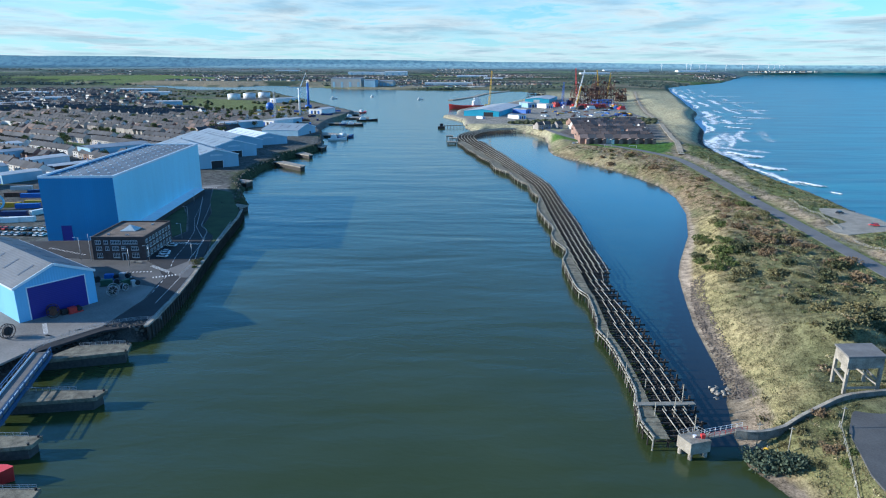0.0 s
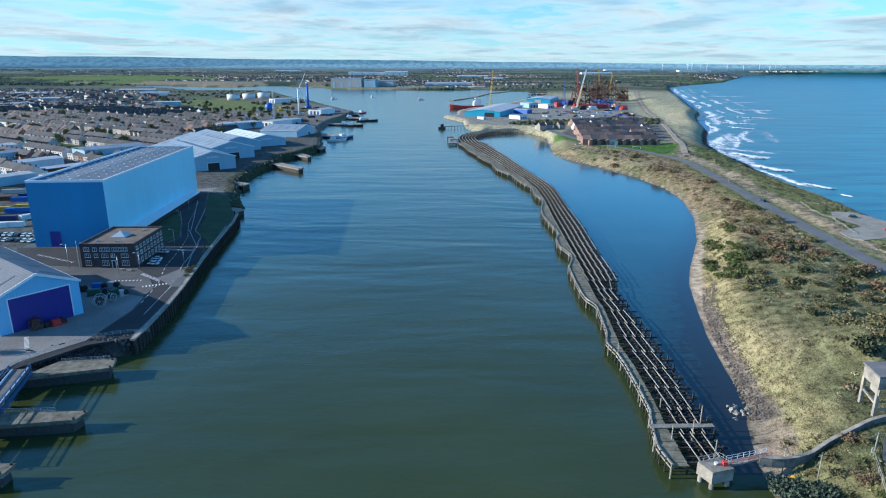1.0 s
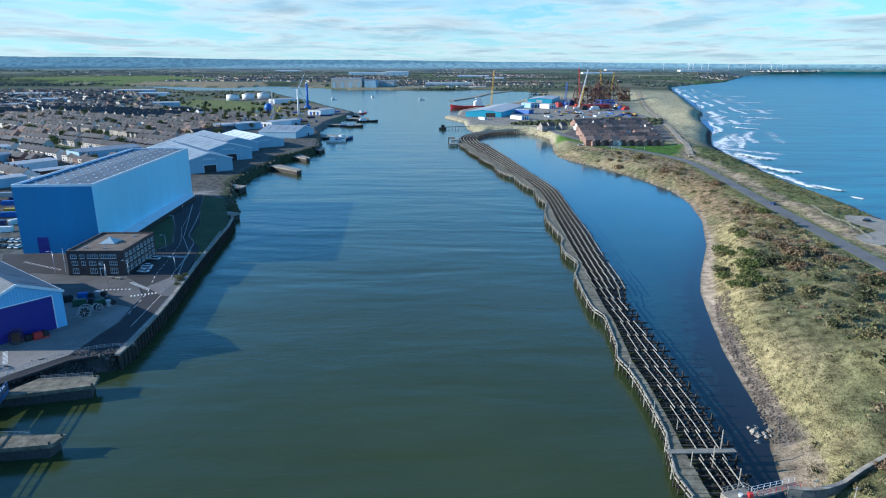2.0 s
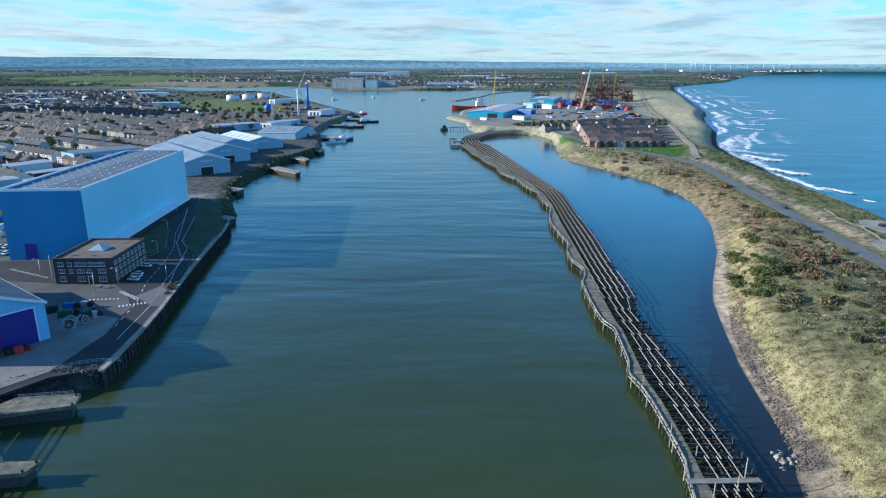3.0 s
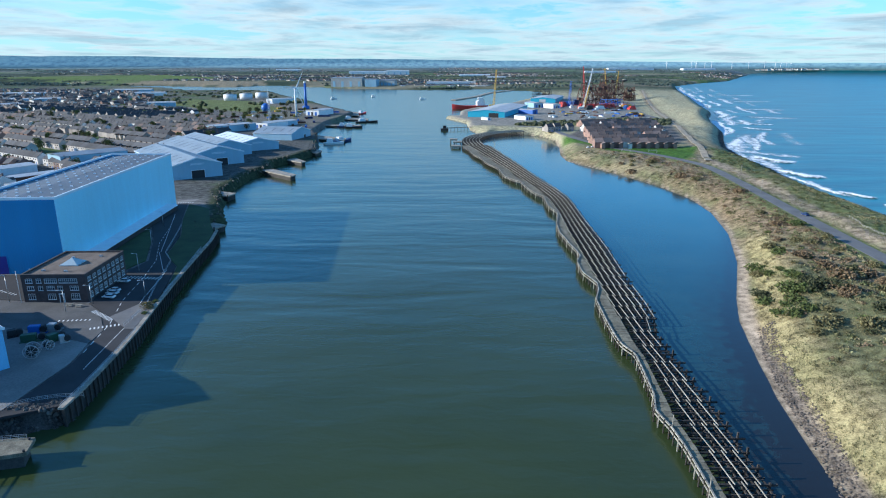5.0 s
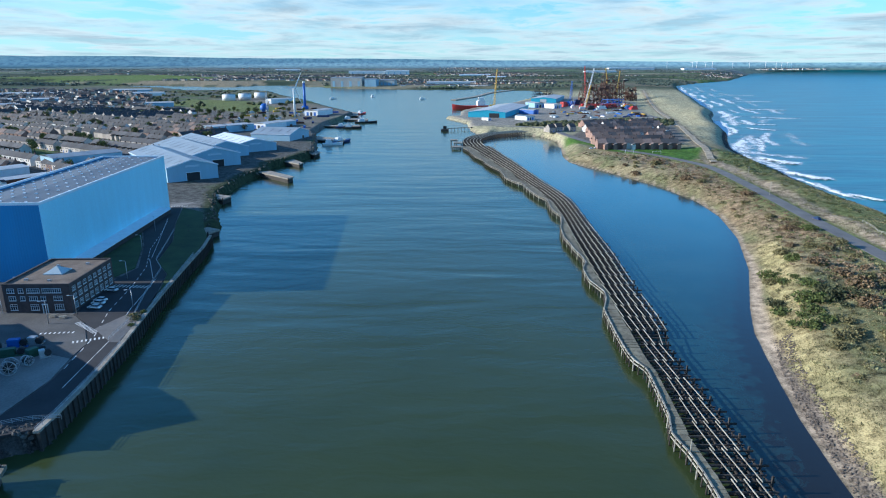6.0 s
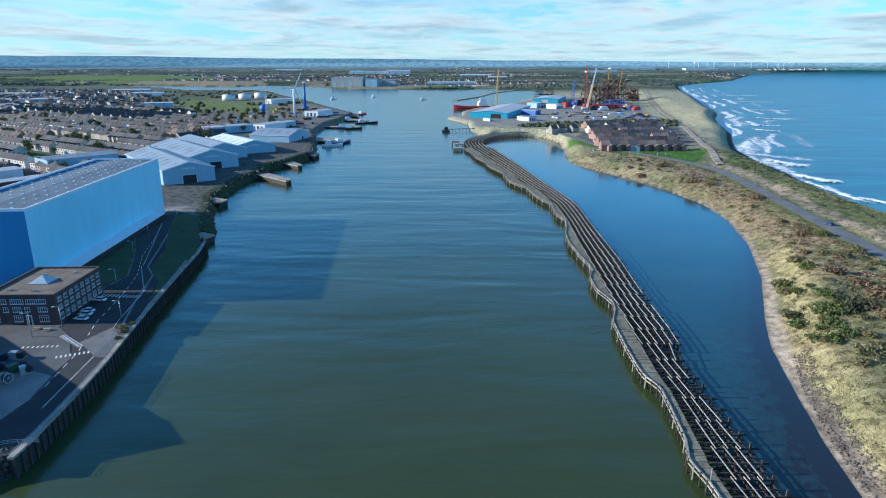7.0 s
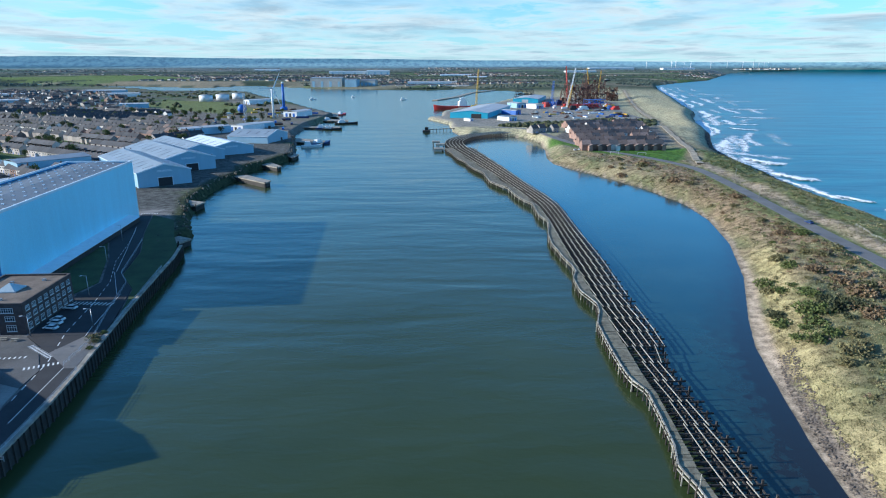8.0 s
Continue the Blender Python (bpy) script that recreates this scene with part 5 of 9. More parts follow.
def scatter_rocks(name, count, place, size, mat, label, seed):
    rng = random.Random(seed)
    proto = []
    for k in range(6):
        bm = bmesh.new()
        rock_mesh(bm, 0, 0, 0, 1.0, rng)
        proto.append(([v.co.copy() for v in bm.verts], [[v.index for v in f.verts] for f in bm.faces]))
        bm.verts.index_update()
        proto[-1] = ([v.co.copy() for v in bm.verts], [[v.index for v in f.verts] for f in bm.faces])
        bm.free()
    vs, fs = [], []
    spots = [place(rng) for _ in range(count)]
    levels = lay(np.array([p[0] for p in spots]), np.array([p[1] for p in spots]))[0]
    for (x, y), z in zip(spots, levels.tolist()):
        if z < -0.5:
            continue
        s = rng.uniform(*size)
        vv, ff = proto[rng.randrange(6)]
        o = len(vs)
        a = rng.random() * 6.28
        ca, sa = math.cos(a) * s, math.sin(a) * s
        vs += [(x + c.x * ca - c.y * sa, y + c.x * sa + c.y * ca, z + c.z * s) for c in vv]
        fs += [[i + o for i in f] for f in ff]
    me = bpy.data.meshes.new(name)
    me.from_pydata(vs, [], fs)
    me.materials.append(mat)
    return tagged(new(name, me), label, "rocks", kind="stuff")


def slope_place(rng):
    a = rng.random()
    x, y = (-87, 176) if a < 0.001 else (0, 0)
    line = [(-88.5, 176.5), (-97, 173), (-108, 167), (-114, 152), (-113, 130), (-108, 100), (-106, 70)]
    i = rng.randrange(len(line) - 1)
    t = rng.random()
    return line[i][0] + (line[i + 1][0] - line[i][0]) * t - rng.uniform(-0.5, 7) * (0.7 if i < 2 else 1.0), line[i][1] + (line[i + 1][1] - line[i][1]) * t + rng.uniform(0, 5 if i < 3 else 1)


scatter_rocks("rubble_slope", 1100, slope_place, (0.3, 0.8), ROCK, "dark wet rubble on the bank below the yard", 5)
scatter_rocks("shore_stones", 1500, lambda r: (lambda t: (float(np.interp(t, [140, 168, 190, 214, 232], [72, 79, 83.5, 90, 97])) + r.uniform(0, 5.2), t))(r.uniform(141, 232)), (0.12, 0.42),
              isles(material("shore_stone", (0.13, 0.105, 0.085), 0.9, 0, 0.3, 1.2, 0.3), 0.4), "brown stones along the lagoon shore", 6)
scatter_rocks("rubble_heap", 26, lambda r: (71 + r.gauss(0, 1.4), 146.5 + r.gauss(0, 1.6)), (0.5, 1.2), isles(material("broken_concrete", (0.27, 0.245, 0.21), 0.9, 0, 0.3, 0.8, 0.3), 0.3), "heap of broken pale concrete", 8)
scatter_rocks("cliff_boulders", 900, lambda r: (lambda t: (float(np.interp(t, [250, 330, 397, 460, 560, 623, 702, 778, 872], [232, 236, 246, 249, 265, 272, 290, 319, 359])) - r.uniform(0.5, 6), t))(r.uniform(300, 860)), (0.5, 1.3),
              ROCK, "dark boulders below the dune cliff", 9)


BANK_TOE = [q for q in LEFT_BANK if 340 < q[1] < 860 and q[0] > -190]


def bank_place(r):
    v = r.uniform(346, 800)
    return float(np.interp(v, [q[1] for q in BANK_TOE], [q[0] for q in BANK_TOE])) - abs(r.gauss(0, 3.5)), v


scatter_rocks("bank_rubble", 240, bank_place, (0.3, 1.1), isles(material("bank_stone", (0.13, 0.115, 0.09), 0.9, 0, 0.35, 0.8, 0.3), 0.6), "broken stone and concrete along the river bank", 12)
WEEDY = material("weedy_concrete", (0.165, 0.15, 0.11), 0.95, 0, 0.6, 0.5, 0.5, 9)


def jetty(corners, z, mat_label, rail_line=None):
    j = root("jetty", None, mat_label, "jetty")
    bm = bmesh.new()
    slab(bm, corners, z - 0.9, z)
    part("deck", bm, WEEDY, j)
    bm = bmesh.new()
    cx, cy = sum(p[0] for p in corners) / 4, sum(p[1] for p in corners) / 4
    slab(bm, [(cx + (x - cx) * 0.96 - 0.6, cy + (y - cy) * 0.8) for x, y in corners], -4, z - 0.85)
    part("base", bm, ROCK, j, "dark rubble-faced base")
    for x, y in corners[:2]:
        bm = bmesh.new()
        tube(bm, (x - 0.6, y + (cy - y) * 0.2, z), (x - 0.6, y + (cy - y) * 0.2, z + 0.5), 0.22, 0.28, 8)
        part("bollard", bm, DARK, j)
    if rail_line:
        railing("jetty_railing", rail_line, z, 1.1, 1.6, label="pale tubular railing along the jetty")
    return j


jetty([(-88, 161), (-89.6, 166.5), (-104, 164.5), (-110, 154.5)], 3.6, "weathered concrete jetty with railing", [(-91, 166), (-103, 164)])
jetty([(-83.4, 135.6), (-82.6, 139.5), (-103, 138.6), (-106, 132)], 3.4, "mossy concrete jetty on a rubble base", [(-90, 139), (-103, 138.3)])
jetty([(-86.5, 115.5), (-86.2, 119.2), (-104, 119), (-104, 112.5)], 3.4, "weathered concrete jetty with railing", [(-89, 118.8), (-103, 118.6)])


jetty([(-76.0, 97.4), (-76.4, 102.4), (-88.5, 102.2), (-88.5, 97.0)], 2.8, "dark timber pontoon with pale railing", [(-76.8, 102.0), (-88.2, 101.8)])


def linkspan():
    a, b = Vector((-109.5, 157, 4.9)), Vector((-100.5, 122, 4.4))
    s = root("linkspan_bridge", None, "blue steel linkspan bridge with grey deck", "bridge")
    d = (b - a).normalized()
    n = Vector((-d.y, d.x, 0))
    blue = material("blue_steel", (0.045, 0.12, 0.25), 0.45, 0.2, 0.2, 0.4, 0.1)
    bm = bmesh.new()
    beam(bm, a, b, 4.6, 0.4)
    part("deck", bm, PALE_ASPHALT, s)
    for side in (-1, 1):
        o = n * 2.45 * side
        for k in range(12):
            p = a.lerp(b, k / 11) + o
            bm = bmesh.new()
            beam(bm, p + Vector((0, 0, -1.0)), p + Vector((0, 0, 1.5)), 0.18, 0.18)
            part("post", bm, blue, s)
        bm = bmesh.new()
        beam(bm, a + o + Vector((0, 0, -0.9)), b + o + Vector((0, 0, -0.9)), 0.35, 1.1)
        beam(bm, a + o + Vector((0, 0, 1.5)), b + o + Vector((0, 0, 1.5)), 0.2, 0.2)
        beam(bm, a + o + Vector((0, 0, 0.8)), b + o + Vector((0, 0, 0.8)), 0.12, 0.12)
        part("girder", bm, blue, s)
        bm = bmesh.new()
        beam(bm, a + o * 0.72 + Vector((0, 0, 0.35)), b + o * 0.72 + Vector((0, 0, 0.35)), 0.3, 0.3)
        part("kerb", bm, WHITE_TRIM, s)
    for k in (0.3, 0.8):
        p = a.lerp(b, k)
        bm = bmesh.new()
        tube(bm, (p.x, p.y, -4), (p.x, p.y, p.z - 0.4), 0.7, None, 10)
        part("pier", bm, CONCRETE, s)


linkspan()


def boat(name, at, heading, length, beam_w, hull_mat, top_mat, label, cabin=(0.15, 0.45, 2.4), freeboard=2.2):
    """A work boat: flared hull with a sharp bow along +x, deck, wheelhouse, mast."""
    b = root(name, pose(at[0], at[1], 0, 0, 0, heading), label, "boat")
    bm = bmesh.new()
    stations = [(-0.5, 0.85), (-0.3, 1.0), (0.1, 1.0), (0.3, 0.8), (0.42, 0.45), (0.5, 0.03)]
    rows = []
    for t, w in stations:
        up = freeboard * (1 + 0.5 * max(0, t) ** 2 * 4)
        rows.append([bm.verts.new((t * length * f, s * w * beam_w / 2 * g, z)) for s, g, z, f in ((-1, 0.75, -1.2, 0.97), (-1, 1, up, 1), (1, 1, up, 1), (1, 0.75, -1.2, 0.97))])
    for p, q in zip(rows, rows[1:]):
        for i in range(3):
            bm.faces.new((p[i], q[i], q[i + 1], p[i + 1]))
    bm.faces.new(rows[0])
    bm.faces.new(rows[-1][::-1])
    bmesh.ops.recalc_face_normals(bm, faces=bm.faces)
    part("hull", bm, hull_mat, b)
    bm = bmesh.new()
    x0, x1, h = cabin
    box(bm, (x0 - 0.5) * length, -beam_w * 0.34, freeboard, (x1 - 0.5) * length, beam_w * 0.34, freeboard + h)
    box(bm, (x0 - 0.46) * length, -beam_w * 0.26, freeboard + h, (x1 - 0.54) * length, beam_w * 0.26, freeboard + h * 1.7)
    c = part("wheelhouse", bm, top_mat, b)
    bm = bmesh.new()
    box(bm, (x1 - 0.54) * length, -beam_w * 0.22, freeboard + h * 1.2, (x1 - 0.54) * length + 0.05, beam_w * 0.22, freeboard + h * 1.55)
    part("window", bm, GLASS, c)
    bm = bmesh.new()
    tube(bm, ((x0 - 0.4) * length, 0, freeboard + h * 1.7), ((x0 - 0.4) * length, 0, freeboard + h * 3.2), 0.02 * beam_w + 0.05, 0.03, 6)
    part("mast", bm, STEEL, b)
    return b


RED = material("red_paint", (0.55, 0.04, 0.035), 0.45, 0, 0.15, 0.4, 0.1)
WHITE_PAINT = material("white_paint", (0.72, 0.73, 0.72), 0.45, 0, 0.12, 0.3, 0.05)
NAVY_PAINT = material("navy_paint", (0.012, 0.03, 0.12), 0.45, 0, 0.15, 0.4, 0.1)
TEAL = material("turquoise_cladding", (0.03, 0.36, 0.50), 0.5, 0, 0.1, 0.1, 0.05)
RUST = isles(material("rusty_steel", (0.11, 0.052, 0.036), 0.85, 0.1, 0.35, 0.3, 0.2), 0.3)
YELLOW = material("yellow_paint", (0.55, 0.33, 0.03), 0.5, 0, 0.15, 0.4, 0.05)
BLUE_PAINT = material("blue_paint", (0.02, 0.12, 0.42), 0.45, 0, 0.15, 0.4, 0.05)
boat("work_boat", (-96.5, 107.0), 8, 22, 6, RED, WHITE_PAINT, "red work boat moored at the jetty")


# ---- vehicles ----
def car_mesh(paint, van=False):
    car = root("car")
    bm = bmesh.new()
    prof = [(-2.15, 0.35), (-2.2, 0.75), (-1.9, 0.95), (1.0, 0.95), (2.1, 0.75), (2.2, 0.4)]
    if van:
        prof = [(-2.5, 0.4), (-2.5, 1.0), (-2.2, 1.1), (1.6, 1.1), (2.5, 0.85), (2.5, 0.45)]
    a = [bm.verts.new((x, -0.88, z)) for x, z in prof]
    b = [bm.verts.new((x, 0.88, z)) for x, z in prof]
    bm.faces.new(a)
    bm.faces.new(b[::-1])
    for i in range(len(prof)):
        bm.faces.new((a[(i + 1) % len(prof)], a[i], b[i], b[(i + 1) % len(prof)]))
    bmesh.ops.recalc_face_normals(bm, faces=bm.faces)
    bmesh.ops.bevel(bm, geom=list(bm.edges), offset=0.06, segments=1, affect="EDGES")
    finish("body", bm, paint, car)
    bm = bmesh.new()
    lo, hi = ((-1.75, 1.15), (-1.35, 0.45)) if not van else ((-2.4, 1.5), (-2.35, 0.9))
    zt = 1.45 if not van else 2.0
    zb = 0.93 if not van else 1.08
    v = [bm.verts.new(p) for p in ((lo[0], -0.8, zb), (lo[1], -0.8, zb), (lo[1], 0.8, zb), (lo[0], 0.8, zb), (hi[0], -0.64, zt), (hi[1], -0.64, zt), (hi[1], 0.64, zt), (hi[0], 0.64, zt))]
    for q in ((0, 1, 5, 4), (1, 2, 6, 5), (2, 3, 7, 6), (3, 0, 4, 7)):
        bm.faces.new([v[i] for i in q])
    finish("glazing", bm, GLASS, car)
    bm = bmesh.new()
    box(bm, hi[0], -0.66, zt - 0.02, hi[1], 0.66, zt + 0.05)
    finish("roof", bm, paint, car)
    for x in (-1.35, 1.35):
        for y in (-0.8, 0.8):
            bm = bmesh.new()
            tube(bm, (x, y - 0.1, 0.33), (x, y + 0.1, 0.33), 0.33, None, 12)
            w = finish("wheel", bm, DARK, car)
            bm = bmesh.new()
            tube(bm, (x, y - 0.12, 0.33), (x, y + 0.12, 0.33), 0.19, None, 8)
            finish("rim", bm, STEEL, w)
    for y in (-0.62, 0.62):
        bm = bmesh.new()
        box(bm, 2.12, y - 0.18, 0.6, 2.2, y + 0.18, 0.74)
        finish("headlight", bm, WHITE_PAINT, car)
    return car


CAR_PAINTS = {"white": WHITE_PAINT, "red": RED, "dark blue": NAVY_PAINT, "black": material("black_paint", (0.012, 0.012, 0.014), 0.3, 0, 0.1, 0.5, 0), "silver": material("silver_paint", (0.42, 0.43, 0.45), 0.3, 0.5, 0.1, 0.5, 0)}
CARS = {}


def park(colour, x, y, heading, z, where, group):
    lab = f"{colour} car parked {where}"
    m = pose(x, y, z, 0, 0, heading)
    if colour not in CARS:
        c = car_mesh(CAR_PAINTS[colour])
        c.matrix_basis = m
        CARS[colour] = c
    else:
        c = copy_thing(CARS[colour], m)
    return tagged(c, lab, "car", group)


for i, (x, y) in enumerate(((-118.8, 265), (-117.4, 255.2), (-116.6, 252.4), (-115.8, 248.6))):
    park("white", x, y, 172 if i else 175, 4.6, "beside the brick office", "cars by the office")
rng = random.Random(3)
for i in range(20):
    row, k = divmod(i, 9)
    x, y = -186 - k * 3.1 - row * 3.2, 283 + row * 9.5 + k * 0.3
    park(rng.choice(["white", "white", "white", "silver", "black", "dark blue", "red"]), x, y, 85 + rng.uniform(-4, 4), ground_at(x, y) + 0.02, "in the hall's car park", "cars in the car park")
park("dark blue", 180.2, 358, 100, 8.33, "on the coast road", "cars on the spit")
park("black", 206, 318, 20, ground_at(206, 318) + 0.3, "on the gravel by the sea", "cars on the spit")
park("red", 206, 291, 160, ground_at(206, 291) + 0.3, "on the gravel by the sea", "cars on the spit")

# ---- port clutter on the left bank ----
def reel(at, heading, radius, width, mat, label):
    r = root("cable_reel", pose(at[0], at[1], at[2], 0, 0, heading), label, "reel")
    for s in (-1, 1):
        bm = bmesh.new()
        n = 20
        for k in range(n):
            a0, a1 = 2 * math.pi * k / n, 2 * math.pi * (k + 1) / n
            beam(bm, (math.cos(a0) * radius, s * width / 2, radius + math.sin(a0) * radius), (math.cos(a1) * radius, s * width / 2, radius + math.sin(a1) * radius), 0.16, 0.2, up=(0, 1, 0))
        for k in range(8):
            a0 = 2 * math.pi * k / 8
            beam(bm, (0, s * width / 2, radius), (math.cos(a0) * radius, s * width / 2, radius + math.sin(a0) * radius), 0.1, 0.14, up=(0, 1, 0))
        part("flange", bm, mat, r)
    bm = bmesh.new()
    tube(bm, (0, -width / 2, radius), (0, width / 2, radius), radius * 0.62, None, 18)
    part("drum", bm, DARK if mat is not RUST else RUST, r)
    return r


reel((-122.3, 184.2, 4.58), 35, 1.8, 3.0, RUST, "rusty brown cable reel before the shed door")
reel((-113.2, 203.5, 4.58), 20, 1.9, 2.6, STEEL, "pale grey cable reel on the yard")
reel((-125.5, 167.6, 4.58), 75, 2.1, 1.0, DARK, "black wheel-shaped reel standing on the yard")
reel((-111.8, 208.2, 4.58), 70, 1.3, 1.6, STEEL, "small grey cable reel on the yard")


def skid(name, at, heading, size, mat, label, deck=True):
    """Machinery on a skid: frame, housing with ribs, drum."""
    s = root(name, pose(at[0], at[1], at[2], 0, 0, heading), label, "machine")
    lx, ly, lz = size
    bm = bmesh.new()
    box(bm, -lx / 2, -ly / 2, 0, lx / 2, -ly / 2 + 0.25, 0.3)
    box(bm, -lx / 2, ly / 2 - 0.25, 0, lx / 2, ly / 2, 0.3)
    for k in range(4):
        x = -lx / 2 + (lx - 0.25) * k / 3
        box(bm, x, -ly / 2 + 0.25, 0.02, x + 0.25, ly / 2 - 0.25, 0.28)
    part("frame", bm, mat, s)
    bm = bmesh.new()
    box(bm, -lx * 0.45, -ly * 0.4, 0.3, lx * 0.1, ly * 0.4, lz)
    bmesh.ops.bevel(bm, geom=list(bm.edges), offset=0.08, segments=1, affect="EDGES")
    part("housing", bm, mat, s)
    bm = bmesh.new()
    tube(bm, (lx * 0.3, -ly * 0.42, lz * 0.55), (lx * 0.3, ly * 0.42, lz * 0.55), lz * 0.4, None, 14)
    part("drum", bm, DARK, s)
    return s


GREEN_PAINT = material("green_paint", (0.03, 0.09, 0.05), 0.55, 0, 0.2, 0.4, 0.1)
skid("winch", (-117.6, 187.8, 4.58), 50, (4.2, 2.2, 1.9), RED, "red winch unit before the shed door")
skid("winch", (-119.9, 186.2, 4.58), 50, (2.4, 1.8, 1.6), DARK, "dark winch unit beside a red one")
for i, (x, y, h, sx, m, l) in enumerate(((-119.5, 214, 20, 7, GREEN_PAINT, "green machinery skid on the yard"), (-113.5, 214.5, 60, 5, GREEN_PAINT, "green machinery skid beside the reels"), (-122, 220, 10, 5.5, BLUE_PAINT, "blue machinery skid on the yard"),
                                         (-127, 217, 35, 4, DARK, "dark machinery skid on the yard"), (-118, 221.5, 5, 4, STEEL, "grey machinery skid on the yard"), (-110.4, 213.2, 40, 2.6, STEEL, "grey pump skid on the yard"))):
    skid("machinery_skid", (x, y, 4.58), h, (sx, 2.2, 2.2), m, l)


def container(at, heading, mat, label, length=12.2):
    c = root("shipping_container", pose(at[0], at[1], at[2], 0, 0, heading), label, "container")
    bm = bmesh.new()
    n = int(length / 0.55)
    for s in (-1, 1):
        for k in range(n):
            x = -length / 2 + length * k / n
            box(bm, x, s * 1.18 - 0.04, 0.12, x + length / n * 0.55, s * 1.18 + 0.04, 2.5)
    box(bm, -length / 2, -1.16, 0.1, length / 2, 1.16, 2.52)
    part("body", bm, mat, c)
    bm = bmesh.new()
    for sx in (-1, 1):
        for sy in (-1, 1):
            box(bm, sx * length / 2 - 0.1, sy * 1.2 - 0.08, 0, sx * length / 2 + 0.1, sy * 1.2 + 0.08, 2.6)
    for s in (-1, 1):
        box(bm, -length / 2, s * 1.2 - 0.07, 0.01, length / 2, s * 1.2 + 0.07, 0.13)
        box(bm, s * length / 2 - 0.09, -1.2, 0.01, s * length / 2 + 0.09, 1.2, 0.12)
    part("frame", bm, mat, c)
    for s in (-1, 1):
        bm = bmesh.new()
        box(bm, length / 2 - 0.001, s * 0.58 - 0.55, 0.15, length / 2 + 0.06, s * 0.58 + 0.55, 2.45)
        part("door", bm, mat, c)
    return c


rng = random.Random(11)
palette = [(BLUE_PAINT, "blue"), (YELLOW, "yellow"), (NAVY_PAINT, "navy"), (WHITE_PAINT, "white"), (RUST, "rusty red"), (STEEL, "grey")]
for x, y, h, k in ((-226, 324, 5, 2), (-240, 323, 5, 2), (-231, 343, 12, 0), (-243, 345, 12, 1), (-232, 352, 3, 1), (-247, 372, 8, 0), (-258, 374, 8, 4), (-250, 384, 20, 2), (-262, 352, 90, 3), (-268, 395, 10, 5), (-240, 398, 15, 4),
                   (-215, 330, 60, 3), (-214, 311, 10, 3), (-221, 309, 12, 3), (-228, 308, 14, 5), (-255, 330, 40, 0), (-275, 372, 0, 4)):
    m, c = palette[k]
    container((x, y, ground_at(x, y)), h, m, f"{c} shipping container in the storage yard")
# a great flanged ring lying tilted in the storage yard
ring = root("flange_ring", pose(-246, 338, ground_at(-246, 338) + 3.9, 62, 0, 25), "large pale blue flanged ring standing in the yard", "ring")
bm = bmesh.new()
for k in range(24):
    a0, a1 = 2 * math.pi * k / 24, 2 * math.pi * (k + 1) / 24
    beam(bm, (4.4 * math.cos(a0), 4.4 * math.sin(a0), 0), (4.4 * math.cos(a1), 4.4 * math.sin(a1), 0), 0.9, 0.9)
part("rim", bm, material("pale_blue_paint", (0.25, 0.5, 0.62), 0.5, 0, 0.15, 0.4, 0.05), ring)
bm = bmesh.new()
for k in range(6):
    a0 = math.pi * k / 6
    beam(bm, (4.2 * math.cos(a0), 4.2 * math.sin(a0), 0), (-4.2 * math.cos(a0), -4.2 * math.sin(a0), 0), 0.4, 0.3)
part("spoke", bm, STEEL, ring)


def flat_shed(name, at, heading, size, wall, roof, label, rows=3):
    """A low works building with shallow roof, fascia and a row of doors."""
    lx, ly, lz = size
    s = root(name, pose(at[0], at[1], ground_at(at[0], at[1]) - 0.3, 0, 0, heading), label, "building")
    bm = bmesh.new()
    box(bm, -lx / 2, -ly / 2, 0, lx / 2, ly / 2, lz)
    body = part("wall", bm, wall, s)
    bm = bmesh.new()
    gable(bm, lx, ly, lz, lz + lx * 0.06, 0.5, 0.25)
    bmesh.ops.translate(bm, verts=bm.verts, vec=(0, -ly / 2, 0))
    bmesh.ops.recalc_face_normals(bm, faces=bm.faces)
    part("roof", bm, roof, s)
    for k in range(rows):
        bm = bmesh.new()
        x = -lx * 0.4 + lx * 0.8 * (k + 0.5) / rows
        box(bm, x - lx * 0.08, -ly / 2 - 0.1, 0.3, x + lx * 0.08, -ly / 2 + 0.02, lz * 0.7)
        part("door", bm, DARK if k % 2 else BLUE_PAINT, body)
    return s


